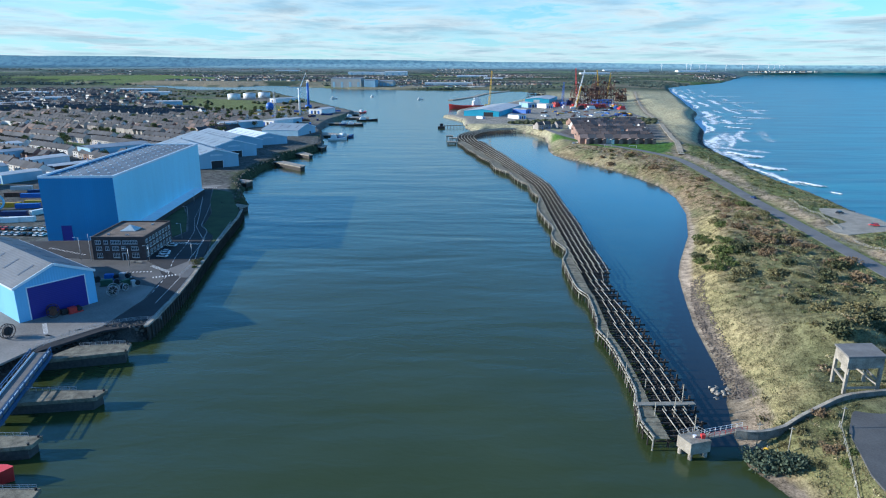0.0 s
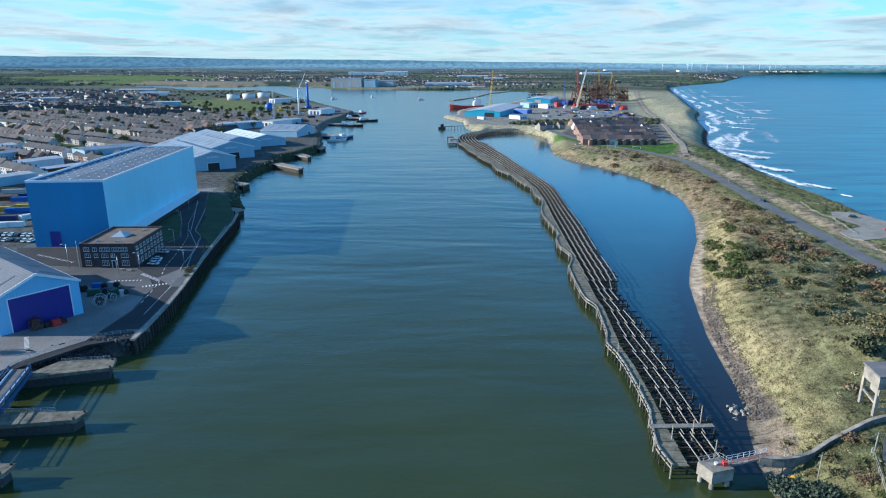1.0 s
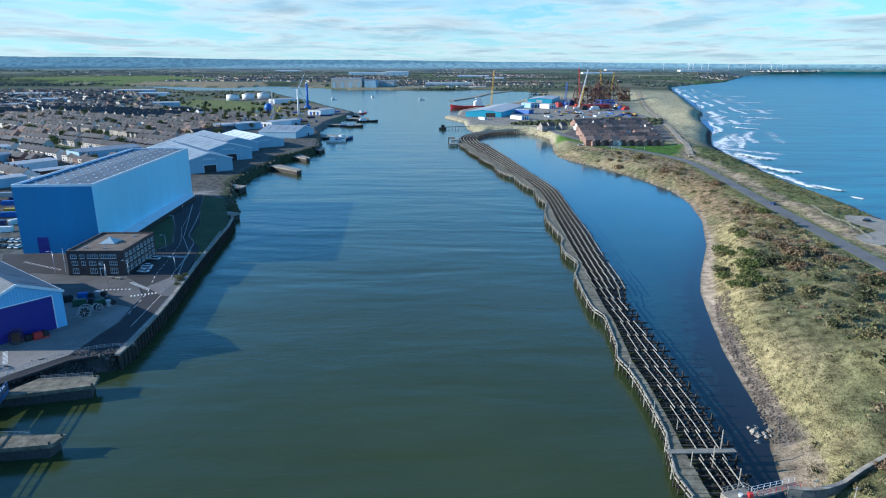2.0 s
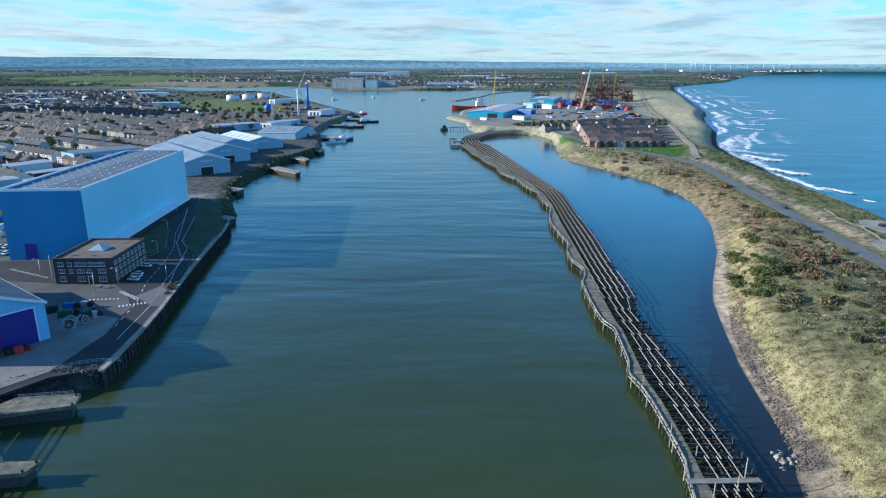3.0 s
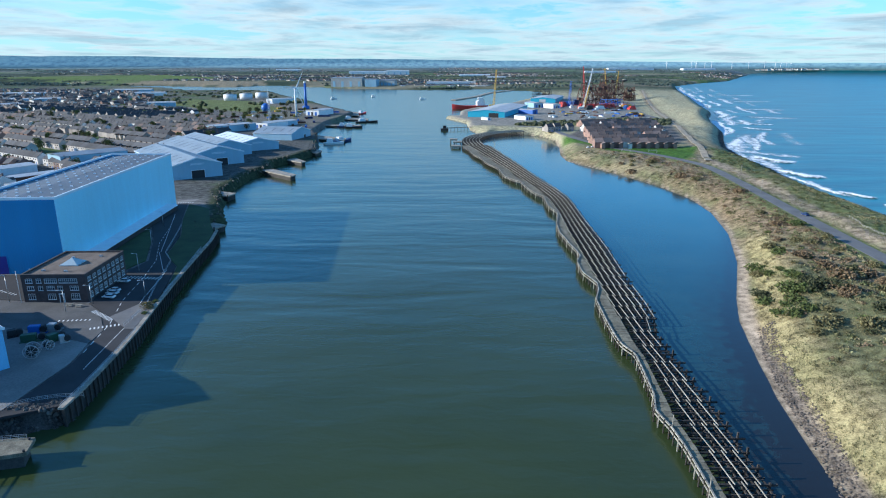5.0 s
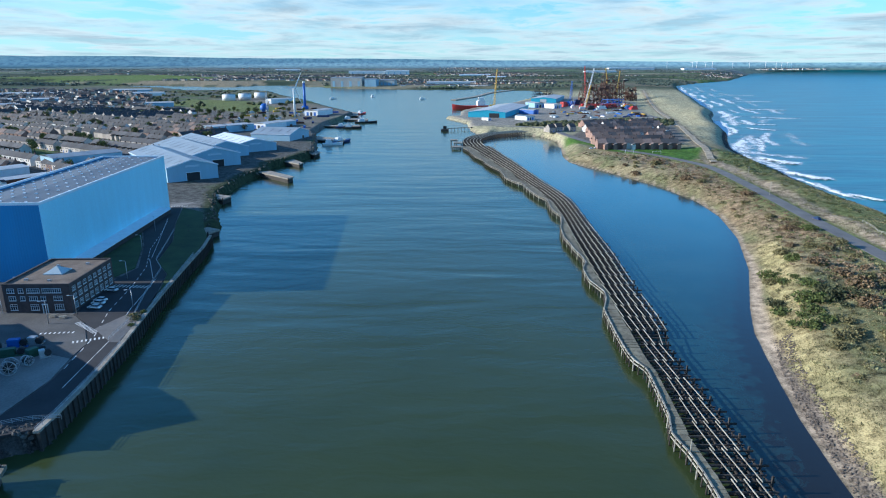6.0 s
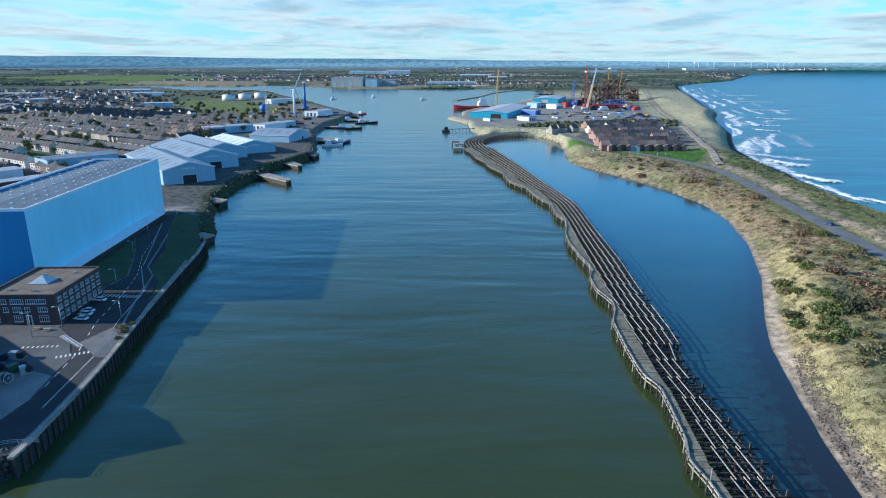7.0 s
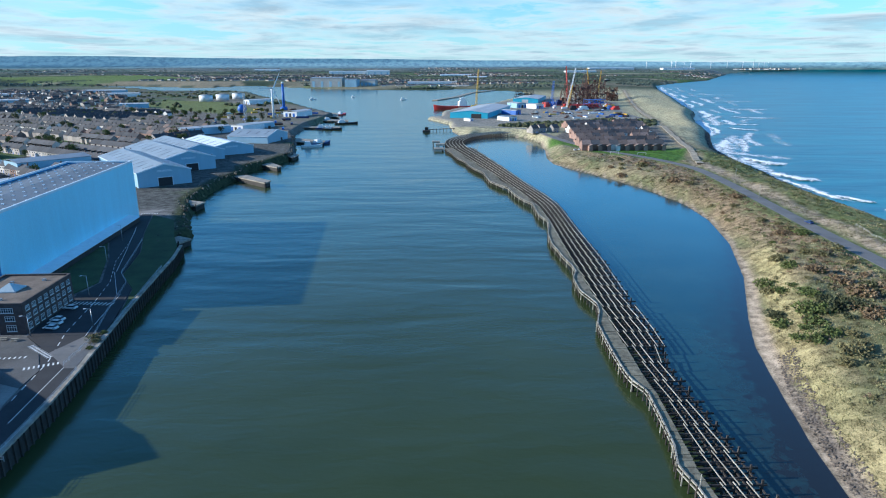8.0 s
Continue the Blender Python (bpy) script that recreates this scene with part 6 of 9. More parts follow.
PALE_ROOF = material("pale_roof_sheet", (0.46, 0.47, 0.47), 0.6, 0, 0.2, 0.1, 0.05)
for x, y, h, sz, w, r in ((-330, 440, -35, (20, 36, 7), GREY_CLAD, SHEET_ROOF), (-292, 428, -30, (14, 26, 6), GREY_CLAD, PALE_ROOF), (-318, 498, -28, (18, 34, 6), WHITE_PAINT, PALE_ROOF), (-283, 474, -32, (12, 40, 5), RUST, PALE_ROOF),
                          (-366, 530, -30, (18, 30, 7), GREY_CLAD, SHEET_ROOF), (-262, 440, -30, (14, 26, 6), WHITE_PAINT, SHEET_ROOF), (-405, 575, -32, (20, 34, 7), WHITE_PAINT, PALE_ROOF), (-285, 548, -40, (26, 50, 10), GREY_CLAD, SHEET_ROOF),
                          (-304, 396, -25, (14, 26, 6), GREY_CLAD, SHEET_ROOF), (-374, 476, -30, (18, 32, 7), GREY_CLAD, PALE_ROOF), (-800, 1190, -10, (40, 90, 8), WHITE_PAINT, PALE_ROOF), (-880, 1420, -70, (30, 110, 8), GREY_CLAD, PALE_ROOF),
                          (-560, 1290, -70, (24, 70, 8), GREY_CLAD, PALE_ROOF), (-1060, 1700, -75, (36, 120, 8), WHITE_PAINT, PALE_ROOF), (-780, 1750, -75, (30, 80, 8), WHITE_PAINT, PALE_ROOF), (-920, 1950, -75, (36, 110, 8), GREY_CLAD, PALE_ROOF)):
    flat_shed("works_building", (x, y), h, sz, w, r, "low works building with a pale sheet roof" if r is PALE_ROOF else "low works building with a grey sheet roof")


def lamp_post(x, y, z, height, heading, label="grey steel street lamp beside the road", name="street_lamp"):
    l = root(name, pose(x, y, z, 0, 0, heading), label, "lamp")
    bm = bmesh.new()
    tube(bm, (0, 0, 0), (0, 0, height), 0.13, 0.08, 8)
    part("pole", bm, STEEL, l)
    bm = bmesh.new()
    tube(bm, (0, 0, height - 0.05), (1.3, 0, height + 0.15), 0.06, 0.05, 6)
    a = part("arm", bm, STEEL, l)
    bm = bmesh.new()
    box(bm, 1.1, -0.16, height + 0.08, 1.9, 0.16, height + 0.24)
    part("head", bm, WHITE_PAINT, a)
    return l


for x, y, h in ((-119.4, 278, 7.2), (-123.2, 236, 7.4), (-118.8, 243.5, 6.5), (-125.2, 272.6, 6.5), (-131, 315, 7.2), (-141, 350, 7.2), (-147, 244.5, 9.5), (-104, 250, 6)):
    lamp_post(x, y, 4.5, h, 200)
flag = root("flagpole", pose(-142.5, 243.8, 4.5), "white flagpole beside the brick office", "flagpole")
bm = bmesh.new()
tube(bm, (0, 0, 0), (0, 0, 11), 0.11, 0.06, 8)
part("pole", bm, WHITE_PAINT, flag)
bm = bmesh.new()
bmesh.ops.create_icosphere(bm, subdivisions=1, radius=0.16, matrix=Matrix.Translation((0, 0, 11.1)))
part("finial", bm, STEEL, flag)


def bench(x, y, heading):
    b = root("picnic_table", pose(x, y, 4.5, 0, 0, heading), "wooden picnic table by the office door", "table")
    bm = bmesh.new()
    box(bm, -1, -0.4, 0.7, 1, 0.4, 0.78)
    part("tabletop", bm, GREY_TIMBER, b)
    for s in (-1, 1):
        bm = bmesh.new()
        box(bm, -1, s * 0.75 - 0.14, 0.42, 1, s * 0.75 + 0.14, 0.48)
        part("seat", bm, GREY_TIMBER, b)
        bm = bmesh.new()
        beam(bm, (s * 0.8, -0.8, 0), (s * 0.8, 0.1, 0.7), 0.09, 0.09)
        beam(bm, (s * 0.8, 0.8, 0), (s * 0.8, -0.1, 0.7), 0.09, 0.09)
        part("leg", bm, GREY_TIMBER, b)


bench(-121.5, 240.4, 10)
bench(-125, 241.2, 5)


# piers and docks along the upper left bank
def pier(corners, z, label):
    p = root("quay_pier", None, label, "pier")
    bm = bmesh.new()
    slab(bm, corners, z - 0.8, z)
    part("deck", bm, CONCRETE, p)
    cx, cy = sum(q[0] for q in corners) / len(corners), sum(q[1] for q in corners) / len(corners)
    bm = bmesh.new()
    slab(bm, [(cx + (x - cx) * 0.93, cy + (y - cy) * 0.93) for x, y in corners], -4, z - 0.75)
    part("base", bm, SHEETING, p)
    for i, (x, y) in enumerate(corners):
        if i % 2 == 0:
            bm = bmesh.new()
            tube(bm, (x, y, -4), (x, y, z + 0.8), 0.35, None, 6)
            part("fender_post", bm, TIMBER, p)
    return p


for c, z in (([(-114, 503), (-112, 512), (-136, 538), (-145, 534)], 3.6), ([(-122, 575), (-120, 582), (-134, 604), (-144, 596)], 3.4), ([(-121, 632), (-119, 652), (-150, 700), (-158, 690)], 3.4), ([(-112, 746), (-114, 772), (-150, 800), (-152, 770)], 2.6),
             ([(-118, 930), (-120, 945), (-170, 950), (-170, 938)], 2.6), ([(-120, 1035), (-122, 1060), (-165, 1085), (-165, 1050)], 2.6), ([(-145, 1120), (-158, 1200), (-230, 1300), (-200, 1130)], 3.0),
             ([(-116, 350), (-113, 358), (-121, 363), (-124, 352)], 3.2), ([(-136, 430), (-134, 440), (-146, 446), (-148, 434)], 3.6)):
    pier(c, z, "dark weathered concrete pier at the quayside")
for i, (x, y, h, l, m, t) in enumerate(((-116, 760, 60, 30, NAVY_PAINT, "navy work boat moored at the pier"), (-122, 735, 20, 22, WHITE_PAINT, "white pilot boat moored at the pier"), (-140, 935, 5, 24, NAVY_PAINT, "dark work boat moored at the pier"),
                                        (-128, 925, 0, 26, DARK, "black barge moored off the pier"), (-150, 1065, 20, 28, NAVY_PAINT, "navy tug moored at the pier"), (-120, 1015, 15, 34, DARK, "black dredging barge moored at the pier"),
                                        (-295, 1750, 30, 18, WHITE_PAINT, "white motor boat on the river"), (-60, 1730, 20, 16, WHITE_PAINT, "white motor boat on the river"), (-205, 1880, 50, 14, WHITE_PAINT, "white moored yacht on the river"), (-150, 1200, 70, 30, RED, "red work boat at the upper quay"))):
    boat("moored_boat", (x, y), h, l, l * 0.27, m, WHITE_PAINT, t)

# ---- houses ----
SLATE = isles(material("slate_roof", (0.062, 0.063, 0.068), 0.85, 0, 0.25, 0.4, 0.2, island=0.3), 0.3)
TILE = isles(material("brown_tile_roof", (0.17, 0.125, 0.108), 0.85, 0, 0.3, 0.4, 0.2, island=0.3), 0.3)
RENDER_WALL = isles(material("house_wall", (0.38, 0.35, 0.32), 0.9, 0, 0.2, 0.3, 0.1, island=0.45), 0.35)
RED_BRICK = isles(material("red_brick_wall", (0.23, 0.145, 0.115), 0.9, 0, 0.25, 0.4, 0.15, island=0.3), 0.3)
WHITE_WALL = material("white_rendered_wall", (0.6, 0.58, 0.54), 0.85, 0, 0.15, 0.3, 0.1)
PAINTED = material("white_window", (0.5, 0.53, 0.55), 0.4, 0, 0.1, 0.5, 0)


def house_proto(wall, roof, w=8.4, l=9.4, e=5.6, r=9.0, wing=True):
    """A two-storey terraced house, its ridge along x, with a back wing, chimney and windows."""
    h = root("house")
    bm = bmesh.new()
    pts = [(-l / 2, 0), (l / 2, 0), (l / 2, e), (0, r), (-l / 2, e)]
    a = [bm.verts.new((-w / 2, y, z)) for y, z in pts]
    b = [bm.verts.new((w / 2, y, z)) for y, z in pts]
    bm.faces.new(a[::-1])
    bm.faces.new(b)
    for i in (0, 1, 4):
        bm.faces.new((a[i], a[(i + 1) % 5], b[(i + 1) % 5], b[i]))
    if wing:
        box(bm, -w / 2, l / 2, 0, -w / 2 + 3.2, l / 2 + 4.5, 4.6)
    finish("wall", bm, wall, h)
    bm = bmesh.new()
    for s in (-1, 1):
        run = l / 2 + 0.35
        z1 = r - (r - e) * run / (l / 2)
        q = [(0, r), (s * run, z1), (s * run, z1 + 0.18), (0, r + 0.18)]
        a = [bm.verts.new((-w / 2, y, z)) for y, z in q]
        b = [bm.verts.new((w / 2, y, z)) for y, z in q]
        bm.faces.new(a)
        bm.faces.new(b[::-1])
        for i in range(4):
            bm.faces.new((a[(i + 1) % 4], a[i], b[i], b[(i + 1) % 4]))
    if wing:
        vs = [bm.verts.new(p) for p in ((-w / 2, l / 2 - 0.2, 4.6), (-w / 2 + 3.4, l / 2 - 0.2, 4.6), (-w / 2 + 3.4, l / 2 + 4.7, 4.6), (-w / 2, l / 2 + 4.7, 4.6), (-w / 2, l / 2 - 0.2, 6.0), (-w / 2, l / 2 + 4.7, 6.0))]
        bm.faces.new((vs[1], vs[2], vs[5], vs[4]))
        bm.faces.new((vs[2], vs[3], vs[5]))
        bm.faces.new((vs[0], vs[1], vs[4]))
    bmesh.ops.recalc_face_normals(bm, faces=bm.faces)
    finish("roof", bm, roof, h)
    bm = bmesh.new()
    box(bm, w / 2 - 0.5, -0.45, r - 0.4, w / 2 + 0.1, 0.45, r + 1.2)
    for y in (-0.22, 0.22):
        tube(bm, (w / 2 - 0.2, y, r + 1.2), (w / 2 - 0.2, y, r + 1.6), 0.12, None, 6)
    finish("chimney", bm, BRICK, h)
    for x, z, ww, hh in ((-1.7, 0.9, 1.7, 1.5), (-1.7, 3.4, 1.4, 1.3), (1.5, 3.4, 1.2, 1.3)):
        bm = bmesh.new()
        box(bm, x - ww / 2, -l / 2 - 0.05, z, x + ww / 2, -l / 2 + 0.02, z + hh)
        win = finish("window", bm, PAINTED, h)
        bm = bmesh.new()
        box(bm, x - ww / 2 + 0.12, -l / 2 - 0.08, z + 0.12, x + ww / 2 - 0.12, -l / 2 - 0.052, z + hh - 0.12)
        finish("pane", bm, GLASS, win)
    bm = bmesh.new()
    box(bm, 1.0, -l / 2 - 0.05, 0, 2.0, -l / 2 + 0.02, 2.1)
    finish("door", bm, BLUE_PAINT, h)
    return h


HOUSES = {"slate": (house_proto(RENDER_WALL, SLATE), "terraced house with pale walls and slate roof"), "tile": (house_proto(RED_BRICK, TILE), "red brick terraced house with brown tile roof"),
          "brick": (house_proto(RED_BRICK, SLATE), "red brick terraced house with slate roof"), "white": (house_proto(WHITE_WALL, SLATE), "white rendered terraced house with slate roof")}
used = set()


def put_house(kind, x, y, z, heading, group):
    proto, label = HOUSES[kind]
    m = pose(x, y, z, 0, 0, heading)
    if kind in used:
        ob = copy_thing(proto, m)
    else:
        ob = proto
        ob.matrix_basis = m
        used.add(kind)
    return tagged(ob, label, "house", group)


def joined_houses(name, places, label):
    """Houses too far to pick apart: walls, roofs and chimneys in one mesh."""
    vs, fs, mi = [], [], []
    for x, y, z, a, w, l, e, r, k in places:
        ca, sa = math.cos(a), math.sin(a)
        o = len(vs)
        pts = [(-l / 2, 0), (l / 2, 0), (l / 2, e), (0, r), (-l / 2, e)]
        for px in (-w / 2, w / 2):
            vs += [(x + px * ca - py * sa, y + px * sa + py * ca, z + pz) for py, pz in pts]
        fs += [(o + 4, o + 3, o + 2, o + 1, o), (o + 5, o + 6, o + 7, o + 8, o + 9), (o, o + 1, o + 6, o + 5), (o + 1, o + 2, o + 7, o + 6), (o + 4, o, o + 5, o + 9), ]
        mi += [k] * 5
        o = len(vs)
        for px in (-w / 2 - 0.1, w / 2 + 0.1):
            vs += [(x + px * ca - py * sa, y + px * sa + py * ca, z + pz) for py, pz in ((-l / 2 - 0.3, e - 0.1), (0, r + 0.15), (l / 2 + 0.3, e - 0.1))]
        fs += [(o, o + 3, o + 4, o + 1), (o + 1, o + 4, o + 5, o + 2)]
        mi += [2 + (k == 1 and int(abs(x)) % 4 == 0)] * 2
        o = len(vs)
        for pz in (r - 0.3, r + 1.3):
            vs += [(x + px * ca - py * sa, y + px * sa + py * ca, z + pz) for px, py in ((w / 2 - 0.8, -0.4), (w / 2, -0.4), (w / 2, 0.4), (w / 2 - 0.8, 0.4))]
        fs += [(o + 4, o + 5, o + 6, o + 7)] + [(o + i, o + (i + 1) % 4, o + 4 + (i + 1) % 4, o + 4 + i) for i in range(4)]
        mi += [2] * 5
    me = bpy.data.meshes.new(name)
    me.from_pydata(vs, [], fs)
    for m in (RENDER_WALL, RED_BRICK, SLATE, TILE, WHITE_WALL):
        me.materials.append(m)
    me.polygons.foreach_set("material_index", mi)
    me.update()
    return tagged(new(name, me), label, "houses", kind="stuff")


def town():
    rng = random.Random(21)
    area = [(-238, 585), (-300, 525), (-420, 500), (-640, 640), (-1000, 960), (-1250, 1400), (-1000, 1380), (-720, 1270), (-470, 1160), (-330, 1000), (-262, 860), (-232, 700)]
    places = []
    a = radians(-33)
    ca, sa = math.cos(a), math.sin(a)
    for bu in range(-13, 6):
        for bv in range(-2, 11):
            cross = rng.random() < 0.3
            kind = rng.choice(["slate", "slate", "brick", "slate", "white", "brick"])
            for row in range(4 if not cross else 5):
                if rng.random() < 0.08:
                    continue
                own = kind if rng.random() < 0.6 else rng.choice(["slate", "brick", "white", "slate"])
                for k in range(13 if not cross else 10):
                    if rng.random() < 0.07:
                        continue
                    u, v = (k * 8.5 + 3, row * 28 + 8) if not cross else (row * 24 + 8, k * 8.5 + 12)
                    u, v = u + bu * 122, v + bv * 112
                    places.append((u * ca - v * sa - 250, u * sa + v * ca + 560, own, -33 + (90 if cross else 0) + 180 * (row % 2)))
    xs, ys = np.array([p[0] for p in places]), np.array([p[1] for p in places])
    ok = (inside_by(xs, ys, area) > 0) & (xs > -0.80 * (ys + 40))
    zs = lay(xs, ys)[0]
    near = sorted((math.hypot(x, y), x, y, z, k, r) for (x, y, k, r), o, z in zip(places, ok, zs) if o)
    rest = []
    for i, (d, x, y, z, k, r) in enumerate(near):
        if i < 170:
            put_house(k, x, y, z - 0.1, r, "terraces of the town")
        else:
            rest.append((x, y, z - 0.1, radians(r), 8.4, 9.4, 5.4 + rng.uniform(-0.3, 0.5), 8.9 + rng.uniform(-0.3, 0.6), {"slate": 0, "tile": 1, "brick": 1, "white": 4}[k]))
    for x, y in ((-262, 470), (-275, 505), (-300, 455), (-345, 492), (-352, 455), (-335, 530), (-392, 520), (-390, 548), (-428, 545), (-300, 530), (-268, 530), (-345, 415), (-318, 468)):
        for q in range(3):
            put_house(rng.choice(["brick", "white", "slate", "tile"]), x + q * 7.0, y - q * 4.6, ground_at(x, y) - 0.1, -33, "terraces of the town")
    # looser houses beyond
    for _ in range(900):
        y = rng.uniform(1150, 2000)
        x = rng.uniform(-0.8 * y, -420)
        if inside_by(np.array([x]), np.array([y]), [(-500, 1150), (-1700, 1150), (-1750, 2000), (-1300, 2100), (-900, 1900), (-700, 1600)])[0] > 0:
            rest.append((x, y, 9 + (y - 900) * 0.0035, rng.choice([0.2, -0.6, 1.0]), rng.uniform(8, 16), 8.5, 5, 7.8, rng.choice([0, 0, 1, 4])))
    joined_houses("town_houses", rest, "distant terraced houses with slate and tile roofs")


town()


def village():
    rng = random.Random(22)
    for row in range(8):
        turn = 2 + 1.8 * row
        a = radians(turn)
        for k in range(9 + row // 2):
            if rng.random() < 0.05:
                continue
            u = k * 8.4
            x, y = 142 + 4.5 * row + u * math.cos(a), 641 + 31.0 * row + u * math.sin(a)
            put_house(rng.choice(["tile", "tile", "tile", "tile", "brick", "white"]), x, y, 8.0, turn + (0 if row % 2 else 180), "terraces of the village")
    for i, (x, y, h) in enumerate(((121, 797, 20), (131, 806, 20), (146, 806, 25))):
        put_house("slate", x, y, 7.8, h, "houses by the lagoon")
    for i in range(16):
        x = 133 + i * 5.2
        y = 640 + i * 2.4 + rng.uniform(-1, 1)
        park(rng.choice(["white", "white", "silver", "red", "black"]), x, y, 24 + rng.choice([0, 90]), ground_at(x, y) + 0.05, "before the village terrace", "cars by the village")


village()


# ---- port on the far right bank ----
shed("port_shed", (35, 1068), (92, 1051), 215, 4.4, 12.6, 15.8, TEAL, PALE_ROOF, "turquoise port shed with pale roof", (4, 20, 7, DARK), lights=0, trim=TEAL)
shed("port_shed", (190, 1490), (243, 1475), 180, 4.4, 13.5, 16.5, TEAL, PALE_ROOF, "turquoise port shed with pale roof", (-8, 6, 8, PALE_ROOF), lights=0, trim=TEAL)
boat("cargo_ship", (48, 1340), 195, 74, 15, RED, WHITE_PAINT, "red cargo ship with white superstructure at the quay", cabin=(0.08, 0.30, 9), freeboard=7)
boat("supply_vessel", (262, 1375), 195, 60, 14, RED, NAVY_PAINT, "red and blue supply vessel in the dock", cabin=(0.2, 0.5, 6), freeboard=7)


def barge_load(x, y, z, heading, size, mat, label):
    """A stacked steel module: decks, posts and braces."""
    lx, ly, lz = size
    s = root("steel_module", pose(x, y, z, 0, 0, heading), label, "structure")
    floors = max(2, int(lz / 6))
    for f in range(floors + 1):
        bm = bmesh.new()
        q = 1 - 0.25 * f / floors
        box(bm, -lx / 2 * q, -ly / 2 * q, lz * f / floors, lx / 2 * q, ly / 2 * q, lz * f / floors + 0.7)
        part("deck", bm, mat, s)
    nx = 4
    for i in range(nx):
        for sy in (-1, 1):
            bm = bmesh.new()
            px = -lx / 2 + lx * i / (nx - 1)
            tube(bm, (px, sy * ly / 2, 0), (px * 0.75, sy * ly / 2 * 0.75, lz + 2), 0.55, 0.45, 6)
            part("leg", bm, mat, s)
    bm = bmesh.new()
    for i in range(nx - 1):
        x0, x1 = -lx / 2 + lx * i / (nx - 1), -lx / 2 + lx * (i + 1) / (nx - 1)
        for sy in (-1, 1):
            for f in range(floors):
                z0, z1 = lz * f / floors, lz * (f + 1) / floors
                q0, q1 = 1 - 0.25 * f / floors, 1 - 0.25 * (f + 1) / floors
                tube(bm, (x0 * q0, sy * ly / 2 * q0, z0), (x1 * q1, sy * ly / 2 * q1, z1), 0.3, None, 5)
    part("brace", bm, mat, s)
    for k in range(5):
        bm = bmesh.new()
        px, py = -lx * 0.3 + lx * 0.15 * k, (k % 2 - 0.5) * ly * 0.4
        box(bm, px - 2.2, py - 2, lz * 0.45 + 0.7, px + 2.2, py + 2, lz * 0.45 + 4)
        part("equipment", bm, mat, s)
    return s


def scrap_jacket(x, y, z, heading, size, mat, label, seed):
    """A half-dismantled offshore jacket: leaning legs, uneven braces, broken decks and machinery."""
    rng = random.Random(seed)
    lx, ly, lz = size
    s = root("steel_jacket", pose(x, y, z, 0, 0, heading), label, "structure")
    nx, ny, nz = 4, 3, 4
    nodes = {}
    for i in range(nx):
        for j in range(ny):
            lean = rng.uniform(0.66, 0.9)
            for k in range(nz + 1):
                q = 1 - (1 - lean) * k / nz
                nodes[i, j, k] = Vector(((i / (nx - 1) - 0.5) * lx * q + rng.uniform(-1, 1), (j / (ny - 1) - 0.5) * ly * q + rng.uniform(-1, 1), lz * k / nz * rng.uniform(0.9, 1.08)))
    for i in range(nx):
        for j in range(ny):
            top = rng.choice([2, 3, 4, 4])
            bm = bmesh.new()
            for k in range(top):
                tube(bm, nodes[i, j, k], nodes[i, j, k + 1], 0.8, 0.7, 6)
            part("leg", bm, mat, s)
    bm = bmesh.new()
    for (i, j, k), p in nodes.items():
        for di, dj, dk in ((1, 0, 0), (0, 1, 0), (1, 0, 1), (0, 1, 1), (-1, 0, 1)):
            q = nodes.get((i + di, j + dj, k + dk))
            if q is not None and rng.random() < (0.75 if k < 3 else 0.4):
                tube(bm, p, q, rng.uniform(0.3, 0.55), None, 5)
    part("brace", bm, mat, s)
    for k in range(12):
        a = nodes[rng.randrange(nx), rng.randrange(ny), rng.randrange(nz)]
        w, l, h = rng.uniform(4, 13), rng.uniform(4, 10), rng.uniform(1, 6)
        bm = bmesh.new()
        box(bm, a.x - w / 2, a.y - l / 2, a.z, a.x + w / 2, a.y + l / 2, a.z + h)
        part("equipment", bm, rng.choice([mat, mat, DARK, CONCRETE, mat]), s)
    return s


scrap_jacket(300, 1370, 5, 15, (56, 34, 44), RUST, "rust-brown offshore steel jacket on the quay", 1)
scrap_jacket(352, 1460, 5, 20, (50, 34, 40), RUST, "rust-brown offshore module awaiting scrapping", 2)
scrap_jacket(395, 1590, 5, 10, (56, 40, 56), RUST, "tall rusty offshore jacket in the yard", 3)
barge_load(330, 1330, 5, 30, (56, 18, 14), BLUE_PAINT, "blue steel module on the quay")
barge_load(300, 1270, 4.6, 20, (64, 14, 9), RED, "red steel module on the quay")
barge_load(238, 1640, 4.6, 5, (50, 20, 24), DARK, "dark steel structure by the dock")
scrap_jacket(430, 1560, 5, 0, (24, 20, 30), RUST, "rusty steel module in the yard", 4)
for i in range(26):
    rng = random.Random(400 + i)
    x, y = rng.uniform(228, 372), rng.uniform(1235, 1345)
    w, l, h = rng.uniform(6, 20), rng.uniform(5, 12), rng.uniform(3, 11)
    c = root("scrap_block", pose(x, y, 4.4, 0, 0, rng.uniform(0, 60)), "block of cut steelwork on the scrap quay", "scrap")
    bm = bmesh.new()
    box(bm, -w / 2, -l / 2, 0, w / 2, l / 2, h * 0.6)
    box(bm, -w * 0.3, -l * 0.42, h * 0.6, w * 0.4, l * 0.3, h)
    body = part("body", bm, [RED, BLUE_PAINT, RED, RUST, WHITE_PAINT, RED, BLUE_PAINT, DARK, YELLOW][i % 9], c)
    bm = bmesh.new()
    for q in (-0.4, 0.0, 0.4):
        tube(bm, (w * q, -l * 0.3, h * 0.5), (w * q + rng.uniform(-2, 2), l * 0.2, h * rng.uniform(1.1, 1.7)), 0.35, None, 5)
    part("pipe", bm, RUST, c)
